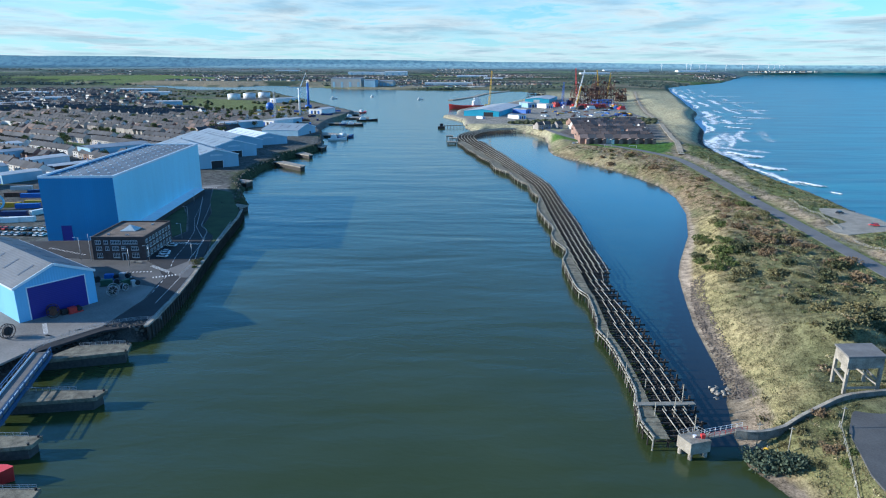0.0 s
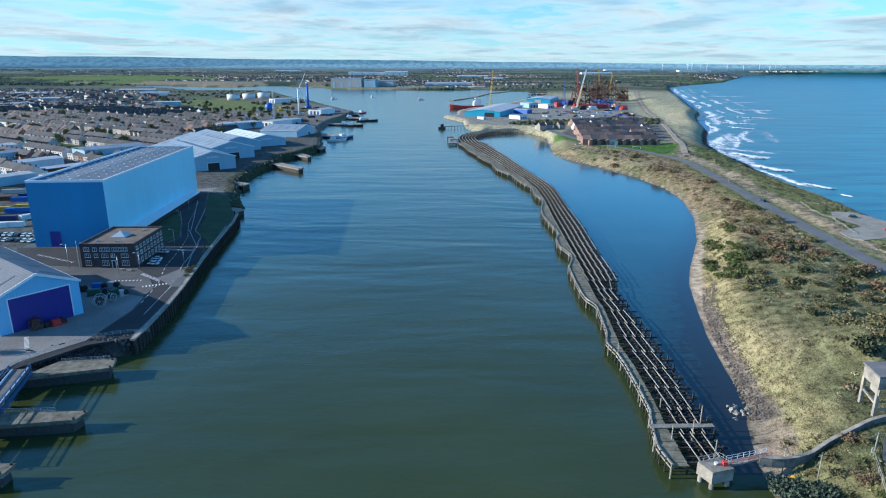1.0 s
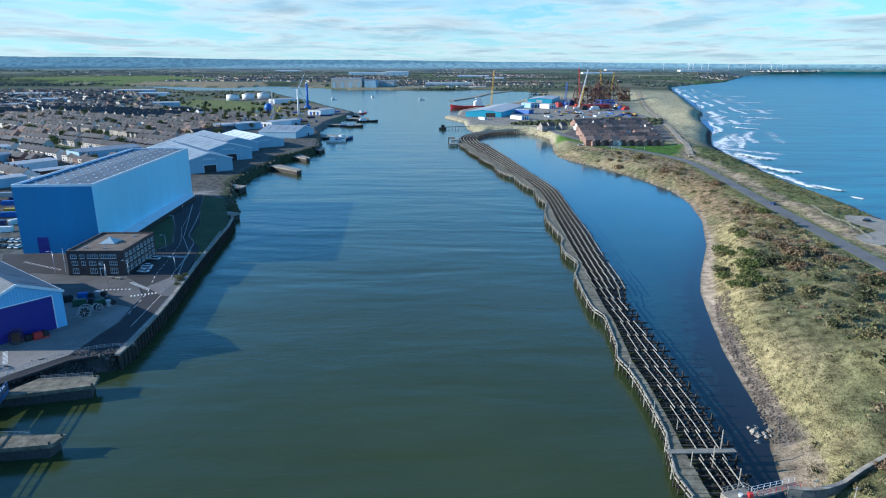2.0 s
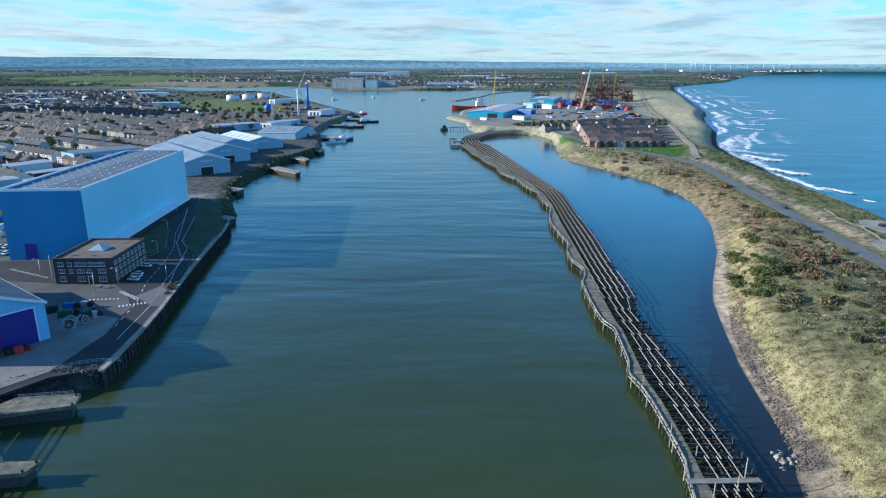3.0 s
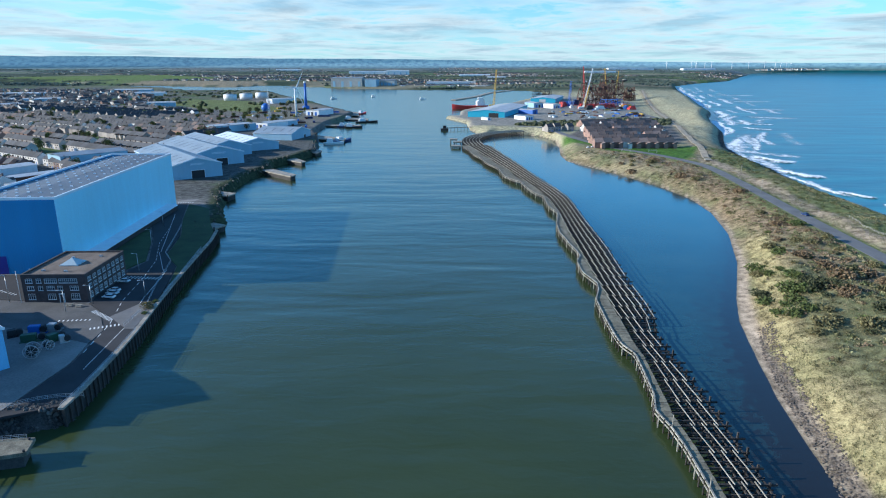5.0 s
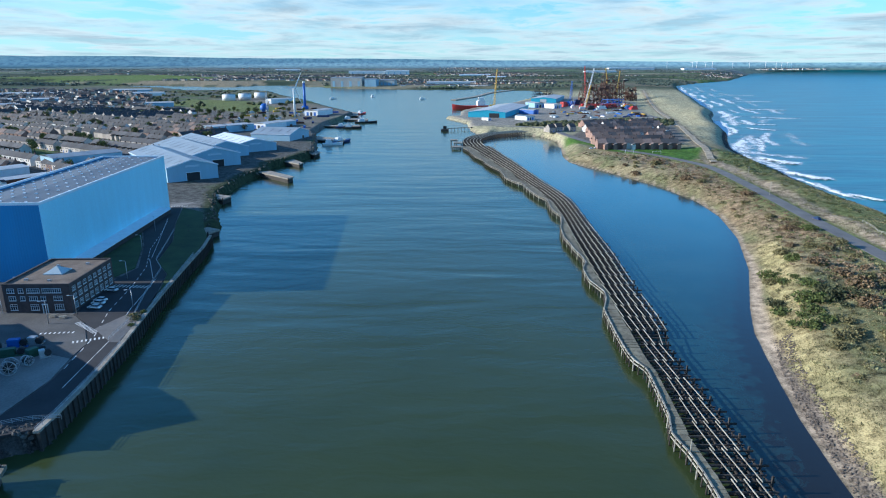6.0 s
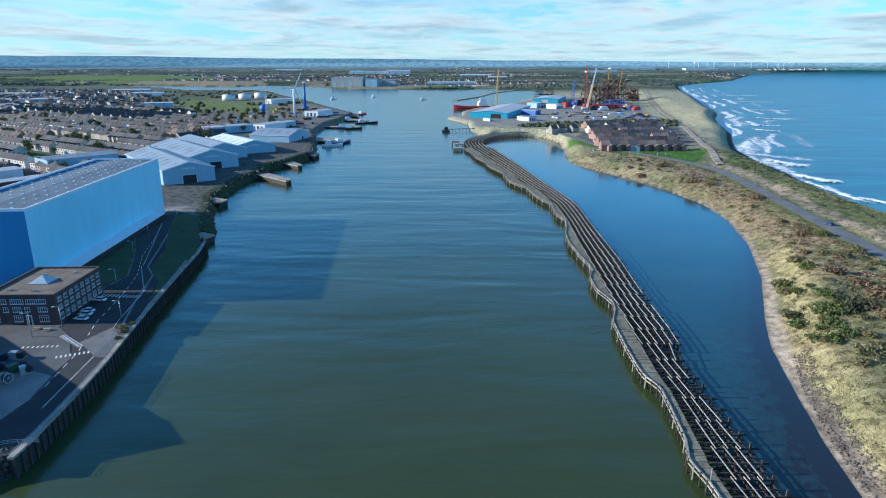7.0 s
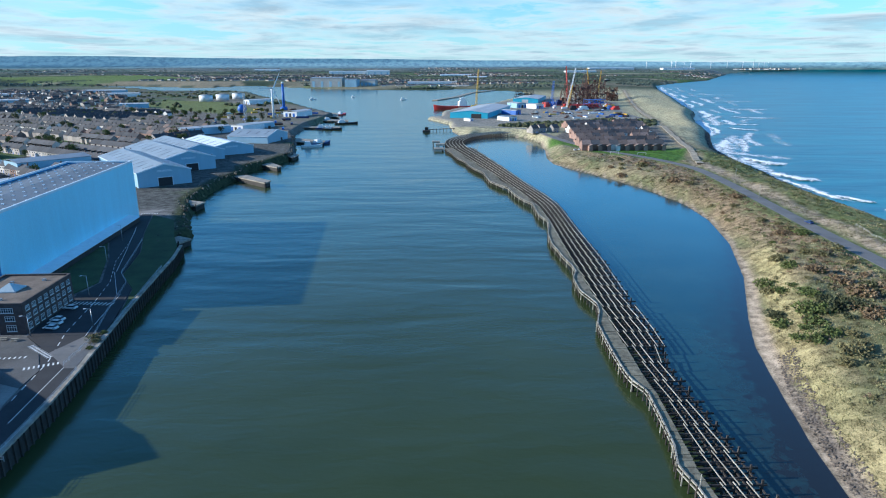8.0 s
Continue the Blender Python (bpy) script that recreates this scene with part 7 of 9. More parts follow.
for x in (160, 184):
    goal = root("goal_posts", pose(x, 611, ground_at(x, 611)), "white goal posts on the village green", "goal")
    bm = bmesh.new()
    for a, b in (((-3.6, 0, 0), (-3.6, 0, 2.5)), ((3.6, 0, 0), (3.6, 0, 2.5)), ((-3.6, 0, 2.5), (3.6, 0, 2.5))):
        tube(bm, a, b, 0.12, None, 6)
    part("posts", bm, WHITE_PAINT, goal)


def lattice(bm, a, b, w, n, r):
    a, b = Vector(a), Vector(b)
    d = (b - a).normalized()
    s = d.orthogonal().normalized()
    u = d.cross(s)
    cs = [(s + u) * w / 2, (s - u) * w / 2, (-s - u) * w / 2, (u - s) * w / 2]
    for c in cs:
        tube(bm, a + c, b + c * 0.5, r, r, 4)
    for i in range(n):
        for j in range(4):
            tube(bm, a.lerp(b, i / n) + cs[j] * (1 - 0.5 * i / n), a.lerp(b, (i + 1) / n) + cs[(j + 1) % 4] * (1 - 0.5 * (i + 1) / n), r * 0.7, None, 3)


def crane(x, y, z, heading, boom, mat, label, tower=0.0, width=2.6):
    c = root("crane", pose(x, y, z, 0, 0, heading), label, "crane")
    bm = bmesh.new()
    box(bm, -5, -4, 0, 5, -2.2, 1.8)
    box(bm, -5, 2.2, 0, 5, 4, 1.8)
    part("crawler", bm, DARK, c)
    bm = bmesh.new()
    box(bm, -6, -2.4, 1.8, 4, 2.4, 5.5)
    bmesh.ops.bevel(bm, geom=list(bm.edges), offset=0.3, segments=1, affect="EDGES")
    part("cab", bm, mat, c)
    top = Vector((3, 0, 4))
    if tower:
        bm = bmesh.new()
        lattice(bm, (0, 0, 5.4), (0, 0, tower), width, 10, 0.28)
        part("tower", bm, mat, c)
        top = Vector((0, 0, tower - 1))
    bm = bmesh.new()
    lattice(bm, top, top + Vector(boom), width, 14, 0.28)
    part("boom", bm, mat, c)
    bm = bmesh.new()
    tip = top + Vector(boom)
    tube(bm, tip, (-5, 0, 5.5 if not tower else tower * 0.8), 0.12, None, 4)
    tube(bm, tip, (tip.x, tip.y, max(tip.z * 0.4, 4)), 0.1, None, 4)
    part("cable", bm, DARK, c)
    return c


crane(92, 1320, 4.5, 0, (4, 0, 68), YELLOW, "yellow lattice crane on the quay", 0, 3.2)
crane(254, 1250, 4.5, 0, (34, 90, 70), WHITE_PAINT, "white lattice boom crane over the yard")
crane(286, 1390, 4.5, 0, (-6, 0, 74), RED, "red lattice crane in the scrap yard", 0, 3.0)
crane(318, 1400, 4.5, 0, (-34, -20, 46), WHITE_PAINT, "white lattice crane in the scrap yard")
crane(258, 1262, 4.5, 0, (6, -10, 40), YELLOW, "yellow crawler crane beside the quay")
crane(264, 1440, 4.5, 0, (2, 0, 44), BLUE_PAINT, "blue tower crane by the dock", 0, 5)
crane(385, 1600, 4.5, 0, (-10, 0, 70), YELLOW, "cream lattice crane in the yard", 0, 3)
crane(403, 1600, 4.5, 0, (6, 0, 64), YELLOW, "cream lattice crane in the yard", 0, 3)
for i in range(80):
    rng = random.Random(100 + i)
    x, y = rng.uniform(120, 330), rng.uniform(1040, 1240)
    if inside_by(np.array([x]), np.array([y]), [(110, 1010), (200, 985), (335, 1060), (350, 1240), (230, 1230), (170, 1160)])[0] > 4:
        m, cname = palette[rng.randrange(6)]
        container((x, y, 4.5), rng.choice([20, 110, 65]), m, f"{cname} shipping container in the port yard")
for x, y, h, sz, w, r in ((118, 1018, 35, (16, 26, 6), WHITE_PAINT, SHEET_ROOF), (176, 1320, 20, (24, 40, 9), GREY_CLAD, PALE_ROOF), (140, 1140, 45, (14, 30, 7), BLUE_PAINT, PALE_ROOF), (205, 1290, 30, (18, 30, 8), WHITE_PAINT, PALE_ROOF),
                          (60, 1010, 40, (6, 14, 4), WHITE_PAINT, PALE_ROOF)):
    flat_shed("port_building", (x, y), h, sz, w, r, "small port building with a sheet roof")
bw = bmesh.new()
line = [(20, 1684), (86, 1873), (146, 2158), (250, 2420)]
for (x0, y0), (x1, y1) in zip(line, line[1:]):
    p, _ = near_by(x0, y0, 0.6)
    q, _ = near_by(x1, y1, 0.6)
    beam(bw, p, q, 14, 3.4)
tagged(finish("breakwater", bw, CONCRETE), "long low stone breakwater in the river", "breakwater", kind="structure")


def trestle():
    """Timber trestle with a hut at its head, off the staithes' root."""
    t = root("trestle_pier", None, "timber trestle pier with a hut at its head", "pier")
    a, b = Vector((2, 892, 3.2)), Vector((38, 906, 3.4))
    bm = bmesh.new()
    beam(bm, a, b, 3.0, 0.4)
    part("deck", bm, TIMBER, t)
    for k in range(9):
        p = a.lerp(b, k / 8)
        for s in (-1.2, 1.2):
            bm = bmesh.new()
            tube(bm, (p.x, p.y + s, -4), (p.x, p.y + s, 4.2), 0.28, None, 6)
            part("support_post", bm, TIMBER, t)
    bm = bmesh.new()
    box(bm, -7, 884, -3, 3, 896, 2.6)
    part("head", bm, SHEETING, t)
    bm = bmesh.new()
    box(bm, -4, 888, 2.6, 0.5, 893, 6.4)
    part("hut", bm, DARK, t)


trestle()
for x, y, w, h in ((8, 742, 8, 5.2), (12, 728, 9, 4.0), (10, 700, 10, 3.0)):
    d = root("dolphin", None, "weathered concrete mooring dolphin with a timber fender", "dolphin")
    bm = bmesh.new()
    box(bm, x - w / 2, y - w / 2, h - 1.4, x + w / 2, y + w / 2, h)
    part("cap", bm, CONCRETE, d)
    for sx in (-1, 1):
        for sy in (-1, 1):
            bm = bmesh.new()
            tube(bm, (x + sx * w * 0.38, y + sy * w * 0.38, -4), (x + sx * w * 0.38, y + sy * w * 0.38, h - 1.3), 0.5, None, 8)
            part("support_post", bm, TIMBER, d)


# tanks, turbine and masts of the upper left quay
for i, (x, y) in enumerate(((-492, 1520), (-470, 1568), (-449, 1622))):
    k = root("storage_tank", pose(x, y, ground_at(x, y) - 0.2), "white cylindrical storage tank with a domed roof", "tank", "storage tanks")
    bm = bmesh.new()
    tube(bm, (0, 0, 0), (0, 0, 13), 14.5, None, 32)
    part("shell", bm, WHITE_PAINT, k)
    bm = bmesh.new()
    tube(bm, (0, 0, 13), (0, 0, 14.6), 14.7, 2.5, 32)
    part("roof", bm, PALE_ROOF, k)
    bm = bmesh.new()
    for s in range(14):
        a = 0.15 * s
        box(bm, 14.7 * math.cos(a - 2.4) - 0.5, 14.7 * math.sin(a - 2.4) - 0.5, s * 0.93, 14.7 * math.cos(a - 2.4) + 0.5, 14.7 * math.sin(a - 2.4) + 0.5, s * 0.93 + 0.2)
    part("stair", bm, STEEL, k)


def turbine(x, y, z, hub, radius, face, spin, label, group="", name="wind_turbine", scale=1.0):
    t = root(name, pose(x, y, z, 0, 0, face), label, "wind turbine", group)
    bm = bmesh.new()
    tube(bm, (0, 0, 0), (0, 0, hub), hub * 0.042, hub * 0.025, 14)
    part("tower", bm, WHITE_PAINT, t)
    bm = bmesh.new()
    box(bm, -hub * 0.06, -hub * 0.025, hub - hub * 0.01, hub * 0.05, hub * 0.025, hub + hub * 0.045)
    n = part("nacelle", bm, WHITE_PAINT, t)
    bm = bmesh.new()
    tube(bm, (hub * 0.05, 0, hub + hub * 0.018), (hub * 0.075, 0, hub + hub * 0.018), hub * 0.02, hub * 0.008, 10)
    part("hub", bm, WHITE_PAINT, n)
    for k in range(3):
        a = radians(spin + 120 * k)
        bm = bmesh.new()
        o = Vector((hub * 0.065, 0, hub + hub * 0.018))
        d = Vector((0, math.sin(a), math.cos(a)))
        q = Vector((0, math.cos(a), -math.sin(a)))
        pts = [(0.0, 0.02, -0.02), (0.15, 0.05, -0.03), (0.5, 0.03, -0.02), (1.0, 0.006, -0.006)]
        for th in (-0.012, 0.012):
            vs = [bm.verts.new(o + d * radius * s + q * radius * f + Vector((th * radius * 0.4, 0, 0))) for s, f, g in pts] + [bm.verts.new(o + d * radius * s + q * radius * g + Vector((th * radius * 0.4, 0, 0))) for s, f, g in reversed(pts)]
            bm.faces.new(vs)
        bm.verts.ensure_lookup_table()
        m = len(bm.verts) // 2
        for i in range(m):
            bm.faces.new((bm.verts[i], bm.verts[(i + 1) % m], bm.verts[m + (i + 1) % m], bm.verts[m + i]))
        bmesh.ops.recalc_face_normals(bm, faces=bm.faces)
        part("blade", bm, WHITE_PAINT, t)
    return t


turbine(-232, 1041, 5, 44, 28, -35, 32, "white wind turbine beside the river")
tw = root("test_tower", pose(-256, 1225, 5), "blue steel tower on the quay", "tower")
bm = bmesh.new()
tube(bm, (0, 0, 0), (0, 0, 48), 2.6, 1.9, 14)
part("shaft", bm, BLUE_PAINT, tw)
bm = bmesh.new()
tube(bm, (0, 0, 0), (0, 0, 8), 6.5, 6.0, 14)
part("collar", bm, BLUE_PAINT, tw)
bm = bmesh.new()
tube(bm, (0, 0, 48), (0, 0, 51), 2.4, 2.0, 14)
part("head", bm, WHITE_PAINT, tw)
ms = root("lattice_mast", pose(-250, 954, 5), "grey lattice mast on the quay", "mast")
bm = bmesh.new()
lattice(bm, (0, 0, 0), (0, 0, 42), 3.0, 16, 0.2)
part("lattice", bm, STEEL, ms)
bm = bmesh.new()
tube(bm, (0, 0, 42), (0, 0, 47), 0.15, 0.05, 6)
part("aerial", bm, STEEL, ms)
bl = root("blue_vessel", pose(-312, 1160, 5), "blue spherical pressure vessel on legs", "tank")
bm = bmesh.new()
bmesh.ops.create_uvsphere(bm, u_segments=18, v_segments=12, radius=7.5, matrix=Matrix.Translation((0, 0, 8.5)))
part("sphere", bm, BLUE_PAINT, bl, smooth=True)
for k in range(6):
    bm = bmesh.new()
    a = k * math.pi / 3
    tube(bm, (6.5 * math.cos(a), 6.5 * math.sin(a), 0), (6.5 * math.cos(a), 6.5 * math.sin(a), 7), 0.4, None, 6)
    part("leg", bm, STEEL, bl)
rng = random.Random(17)
for i in range(60):
    x, y = rng.uniform(-330, -180), rng.uniform(830, 1240)
    if inside_by(np.array([x]), np.array([y]), LEFT_BANK)[0] > 12 and abs(x + 250) + abs(y - 954) > 18:
        m, cname = palette[rng.randrange(6)]
        container((x, y, ground_at(x, y)), rng.choice([10, 100, 55]), m, f"{cname} shipping container on the upper quay")
for x, y, h, sz, w, r in ((-225, 868, -25, (22, 40, 7), WHITE_PAINT, PALE_ROOF), (-215, 900, -25, (18, 30, 6), GREY_CLAD, PALE_ROOF), (-205, 1090, -20, (24, 46, 8), WHITE_PAINT, PALE_ROOF), (-262, 820, -40, (20, 60, 8), GREY_CLAD, PALE_ROOF), (-350, 1420, -40, (20, 60, 9), WHITE_PAINT, PALE_ROOF)):
    flat_shed("quay_building", (x, y), h, sz, w, r, "pale quay building with a sheet roof")

# ---- the spit: platform, wall, hopper, plants ----
def platform():
    p = root("mooring_platform", None, "concrete mooring platform with railings on piles", "platform")
    c = [(51.0, 119.2), (52.6, 115.6), (57.4, 117.0), (56.2, 121.0)]
    bm = bmesh.new()
    slab(bm, c, 1.5, 4.2)
    part("deck", bm, CONCRETE, p)
    for x, y in ((51.7, 118.8), (53.0, 116.4), (56.6, 117.5), (55.8, 120.2)):
        bm = bmesh.new()
        tube(bm, (x, y, -4), (x, y, 1.6), 0.5, None, 8)
        part("support_post", bm, CONCRETE, p)
    bm = bmesh.new()
    tube(bm, (54.2, 118.2, 4.2), (54.2, 118.2, 4.75), 0.3, 0.42, 10)
    part("bollard", bm, WHITE_PAINT, p)
    bm = bmesh.new()
    box(bm, 55.5, 117.6, 4.2, 56.3, 118.4, 5.1)
    part("locker", bm, RED, p)
    railing("platform_railing", [(51.2, 119.2), (55.9, 120.8), (57.2, 118.4)], 4.2, 1.15, 1.2, label="pale railing round the mooring platform", rails=2)
    g = root("gangway", None, "pale concrete gangway with red handrail", "gangway")
    bm = bmesh.new()
    beam(bm, (57.0, 118.8, 4.0), (66.5, 121.6, 4.2), 1.5, 0.35)
    part("deck", bm, CONCRETE, g)
    for s, m in ((-0.75, RED), (0.75, WHITE_PAINT)):
        for k in range(8):
            bm = bmesh.new()
            x, y = 57.0 + 9.5 * k / 7 - 0.28 * s, 118.8 + 2.8 * k / 7 + 0.96 * s
            tube(bm, (x, y, 4.1), (x, y, 5.35), 0.05, None, 5)
            part("post", bm, m, g)
        for h in (4.75, 5.3):
            bm = bmesh.new()
            tube(bm, (57.0 - 0.28 * s, 118.8 + 0.96 * s, h), (66.5 - 0.28 * s, 121.6 + 0.96 * s, h), 0.045, None, 5)
            part("rail", bm, m, g)


platform()


MOSSY = material("mossy_concrete", (0.15, 0.15, 0.135), 0.95, 0, 0.4, 0.6, 0.5, 8)


def sea_wall():
    line = smooth_line([(63.5, 119.5), (68, 118.6), (73, 120.2), (79, 123.2), (89, 127.2), (101, 130), (118, 132), (140, 134)], 2)
    w = root("boundary_wall", None, "weathered grey concrete wall across the dune", "wall", kind="structure")
    pts = along(line, 2.4)
    for (x, y, a), (x2, y2, _) in zip(pts, pts[1:]):
        z, z2 = ground_at(x, y), ground_at(x2, y2)
        z = max(z, 4.0)
        z2 = max(z2, 4.0)
        bm = bmesh.new()
        beam(bm, (x, y, z + 0.2), (x2 - (x2 - x) * 0.01, y2 - (y2 - y) * 0.01, z2 + 0.2), 0.6, 2.0)
        part("panel", bm, MOSSY, w)
        bm = bmesh.new()
        beam(bm, (x, y, z + 1.26), (x2, y2, z2 + 1.26), 0.8, 0.12)
        part("coping", bm, CONCRETE, w)


sea_wall()


def hopper():
    h = root("concrete_hopper", None, "old concrete hopper tower standing on four legs", "tower")
    a, l, r = Vector((92.3, 129.8)), Vector((93.3, 136.4)), Vector((100.8, 130.2))
    ex, ey = (r - a), (l - a)

    def at(u, v):
        p = a + ex * u + ey * v
        return p.x, p.y
    bm = bmesh.new()
    slab(bm, [at(0, 0), at(1, 0), at(1, 1), at(0, 1)], 14.6, 17.3)
    part("tank", bm, CONCRETE, h)
    bm = bmesh.new()
    slab(bm, [at(-0.03, -0.04), at(1.03, -0.04), at(1.03, 1.04), at(-0.03, 1.04)], 17.3, 17.75)
    part("roof", bm, FELT, h)
    for u in (0.04, 0.96):
        for v in (0.05, 0.95):
            bm = bmesh.new()
            x, y = at(u, v)
            box(bm, x - 0.32, y - 0.32, 6.5, x + 0.32, y + 0.32, 14.6)
            part("leg", bm, CONCRETE, h)
    for (u0, v0), (u1, v1), z0, z1 in (((0.04, 0.05), (0.04, 0.95), 11.0, 11.6), ((0.04, 0.95), (0.96, 0.95), 11.4, 11.4), ((0.96, 0.05), (0.96, 0.95), 11.2, 11.2), ((0.5, 0.95), (0.96, 0.05), 12.8, 10.2), ((0.04, 0.05), (0.96, 0.05), 9.6, 9.6)):
        bm = bmesh.new()
        beam(bm, (*at(u0, v0), z0), (*at(u1, v1), z1), 0.35, 0.45)
        part("tie_beam", bm, CONCRETE, h)
    bm = bmesh.new()
    slab(bm, [at(0.02, -0.06), at(0.05, -0.06), at(0.05, 0.5), at(0.02, 0.5)], 13.2, 14.6)
    part("chute_plate", bm, CONCRETE, h)


FELT = material("grey_roof_felt", (0.19, 0.18, 0.17), 0.95, 0, 0.25, 0.3, 0.2)
hopper()
paving("car_park", LOT[::-1], 7.2, LOT_ASPHALT, "grey asphalt lot behind the dune", "car park")
GRAVEL = material("pale_gravel", (0.30, 0.27, 0.22), 0.95, 0, 0.3, 0.15, 0.4)
paving("gravel_lay_by", [(180, 279), (184, 275), (214, 284), (219, 306), (215, 330), (203, 332), (197, 318), (199, 300), (182, 290)], 8.42, GRAVEL, "pale gravel lay-by above the beach", "car park", 3.0)


def fence(line, step, height, label, mat=None):
    f = root("post_fence", None, label, "fence")
    pts = along(line, step)
    for x, y, a in pts:
        bm = bmesh.new()
        z = ground_at(x, y)
        box(bm, x - 0.08, y - 0.08, z - 0.3, x + 0.08, y + 0.08, z + height)
        part("post", bm, mat or GREY_TIMBER, f)
    for h in (0.45, 0.9):
        for (x, y, a), (x2, y2, _) in zip(pts, pts[1:]):
            bm = bmesh.new()
            beam(bm, (x, y, ground_at(x, y) + height * h), (x2, y2, ground_at(x2, y2) + height * h), 0.06, 0.12)
            part("rail", bm, mat or GREY_TIMBER, f)


fence([(84.6, 118), (81.0, 109), (76.6, 98), (74.5, 88)], 3.0, 1.4, "pale post-and-rail fence beside the asphalt lot")
fence([(194, 345), (190, 300), (186.5, 283)], 3.2, 1.0, "low timber fence along the coast road")
fence([(183, 270), (178, 235), (175, 205)], 3.2, 1.0, "low timber fence along the coast road")
for x, y, h in ((68.6, 119.6, 6.5), (72.5, 114.5, 6.5), (84.5, 117.2, 5.5), (187.5, 419, 8), (203, 480, 8)):
    b = root("pole", pose(x, y, ground_at(x, y) - 0.2), "pale wooden pole standing in the grass", "pole")
    bm = bmesh.new()
    tube(bm, (0, 0, 0), (0, 0, h), 0.13, 0.1, 7)
    part("shaft", bm, GREY_TIMBER, b)
    bm = bmesh.new()
    box(bm, -0.6, -0.06, h - 0.5, 0.6, 0.06, h - 0.35)
    part("crossarm", bm, GREY_TIMBER, b)
buoy = root("marker_buoy", pose(69.6, 117.2, ground_at(69.6, 117.2)), "yellow marker buoy lying in the scrub", "buoy")
bm = bmesh.new()
bmesh.ops.create_uvsphere(bm, u_segments=12, v_segments=8, radius=0.7, matrix=Matrix.Translation((0, 0, 0.6)))
part("float", bm, YELLOW, buoy, smooth=True)
bm = bmesh.new()
tube(bm, (0, 0, 1.2), (0, 0, 1.8), 0.1, None, 6)
part("stem", bm, STEEL, buoy)


# ---- plants ----
def foliage(name, colour):
    return isles(material(name, colour, 0.85, 0, 0.25, 2.0, 0, spec=0.2), 0.45, 0.08)


# the far leaves carry painted haze, a blue-grey tint for distance
LEAVES = {"green": foliage("green_leaf", (0.10, 0.13, 0.045)), "dark": foliage("dark_gorse", (0.07, 0.08, 0.042)), "olive": foliage("olive_leaf", (0.17, 0.158, 0.08)), "brown": foliage("brown_bracken", (0.20, 0.145, 0.09)),
          "grey": foliage("grey_green_leaf", (0.075, 0.105, 0.075)), "far": foliage("hazed_far_foliage", (0.07, 0.095, 0.08))}
BARK = material("bark", (0.08, 0.06, 0.045), 0.9, 0, 0.3, 2.0, 0.3)


def leaf_cloud(rng, radius, height, leaves, size):
    """Small leaf blades over several overlapping mounds, uneven outline."""
    mounds = [(rng.uniform(-0.55, 0.55) * radius, rng.uniform(-0.55, 0.55) * radius, rng.uniform(0.25, 0.62) * height, rng.uniform(0.35, 0.6) * radius) for _ in range(7)]
    vs, fs = [], []
    for _ in range(leaves):
        mx, my, mz, mr = mounds[rng.randrange(7)]
        d = Vector((rng.gauss(0, 1), rng.gauss(0, 1), rng.gauss(0.25, 1))).normalized()
        k = rng.uniform(0.75, 1.08)
        p = Vector((mx + d.x * mr * k, my + d.y * mr * k, max(0.02, mz + d.z * mr * 0.75 * k * height / radius)))
        t = Vector((rng.gauss(0, 1), rng.gauss(0, 1), rng.gauss(0, 1))).normalized()
        s = d.cross(t).normalized() * size * rng.uniform(0.6, 1.2)
        u = (d + t * 0.8).normalized() * size * rng.uniform(0.7, 1.5)
        o = len(vs)
        vs += [p - s * 0.5, p + s * 0.5, p + s * 0.3 + u, p - s * 0.3 + u * 0.9]
        fs += [(o, o + 1, o + 2, o + 3)]
    return vs, fs


def shrub_mesh(seed, kind, leaves=420):
    rng = random.Random(seed)
    vs, fs = leaf_cloud(rng, 1.0, 0.85, leaves, 0.15)
    me = bpy.data.meshes.new("foliage")
    me.from_pydata(vs, [], fs)
    me.materials.append(LEAVES[kind])
    return me


SHRUBS = {}
for kind in ("green", "dark", "olive", "brown", "grey"):
    for k in range(3):
        SHRUBS[kind, k] = shrub_mesh(31 * k + len(kind) * 7, kind)
STEM_BM = bmesh.new()
for k in range(4):
    tube(STEM_BM, (0, 0, -0.15), (0.3 * math.cos(k * 1.6), 0.3 * math.sin(k * 1.6), 0.5), 0.05, 0.02, 5)
STEM = bpy.data.meshes.new("stem")
STEM_BM.to_mesh(STEM)
STEM_BM.free()
STEM.materials.append(BARK)
SHRUB_LABEL = {"green": "green leafy shrub on the dune", "dark": "dark gorse bush on the dune", "olive": "olive-green scrub bush on the dune", "brown": "brown autumn bramble bush on the dune", "grey": "grey-green sea buckthorn bush by the platform"}


def shrub(kind, x, y, r, h, rng, z=None):
    s = root("shrub", pose(x, y, (ground_at(x, y) if z is None else z) - 0.1, 0, 0, rng.uniform(0, 360)), SHRUB_LABEL[kind], "shrub", "shrubs of the dune")
    s.scale = (r, r, h)
    part_of("foliage", SHRUBS[kind, rng.randrange(3)], s)
    part_of("stem", STEM, s)


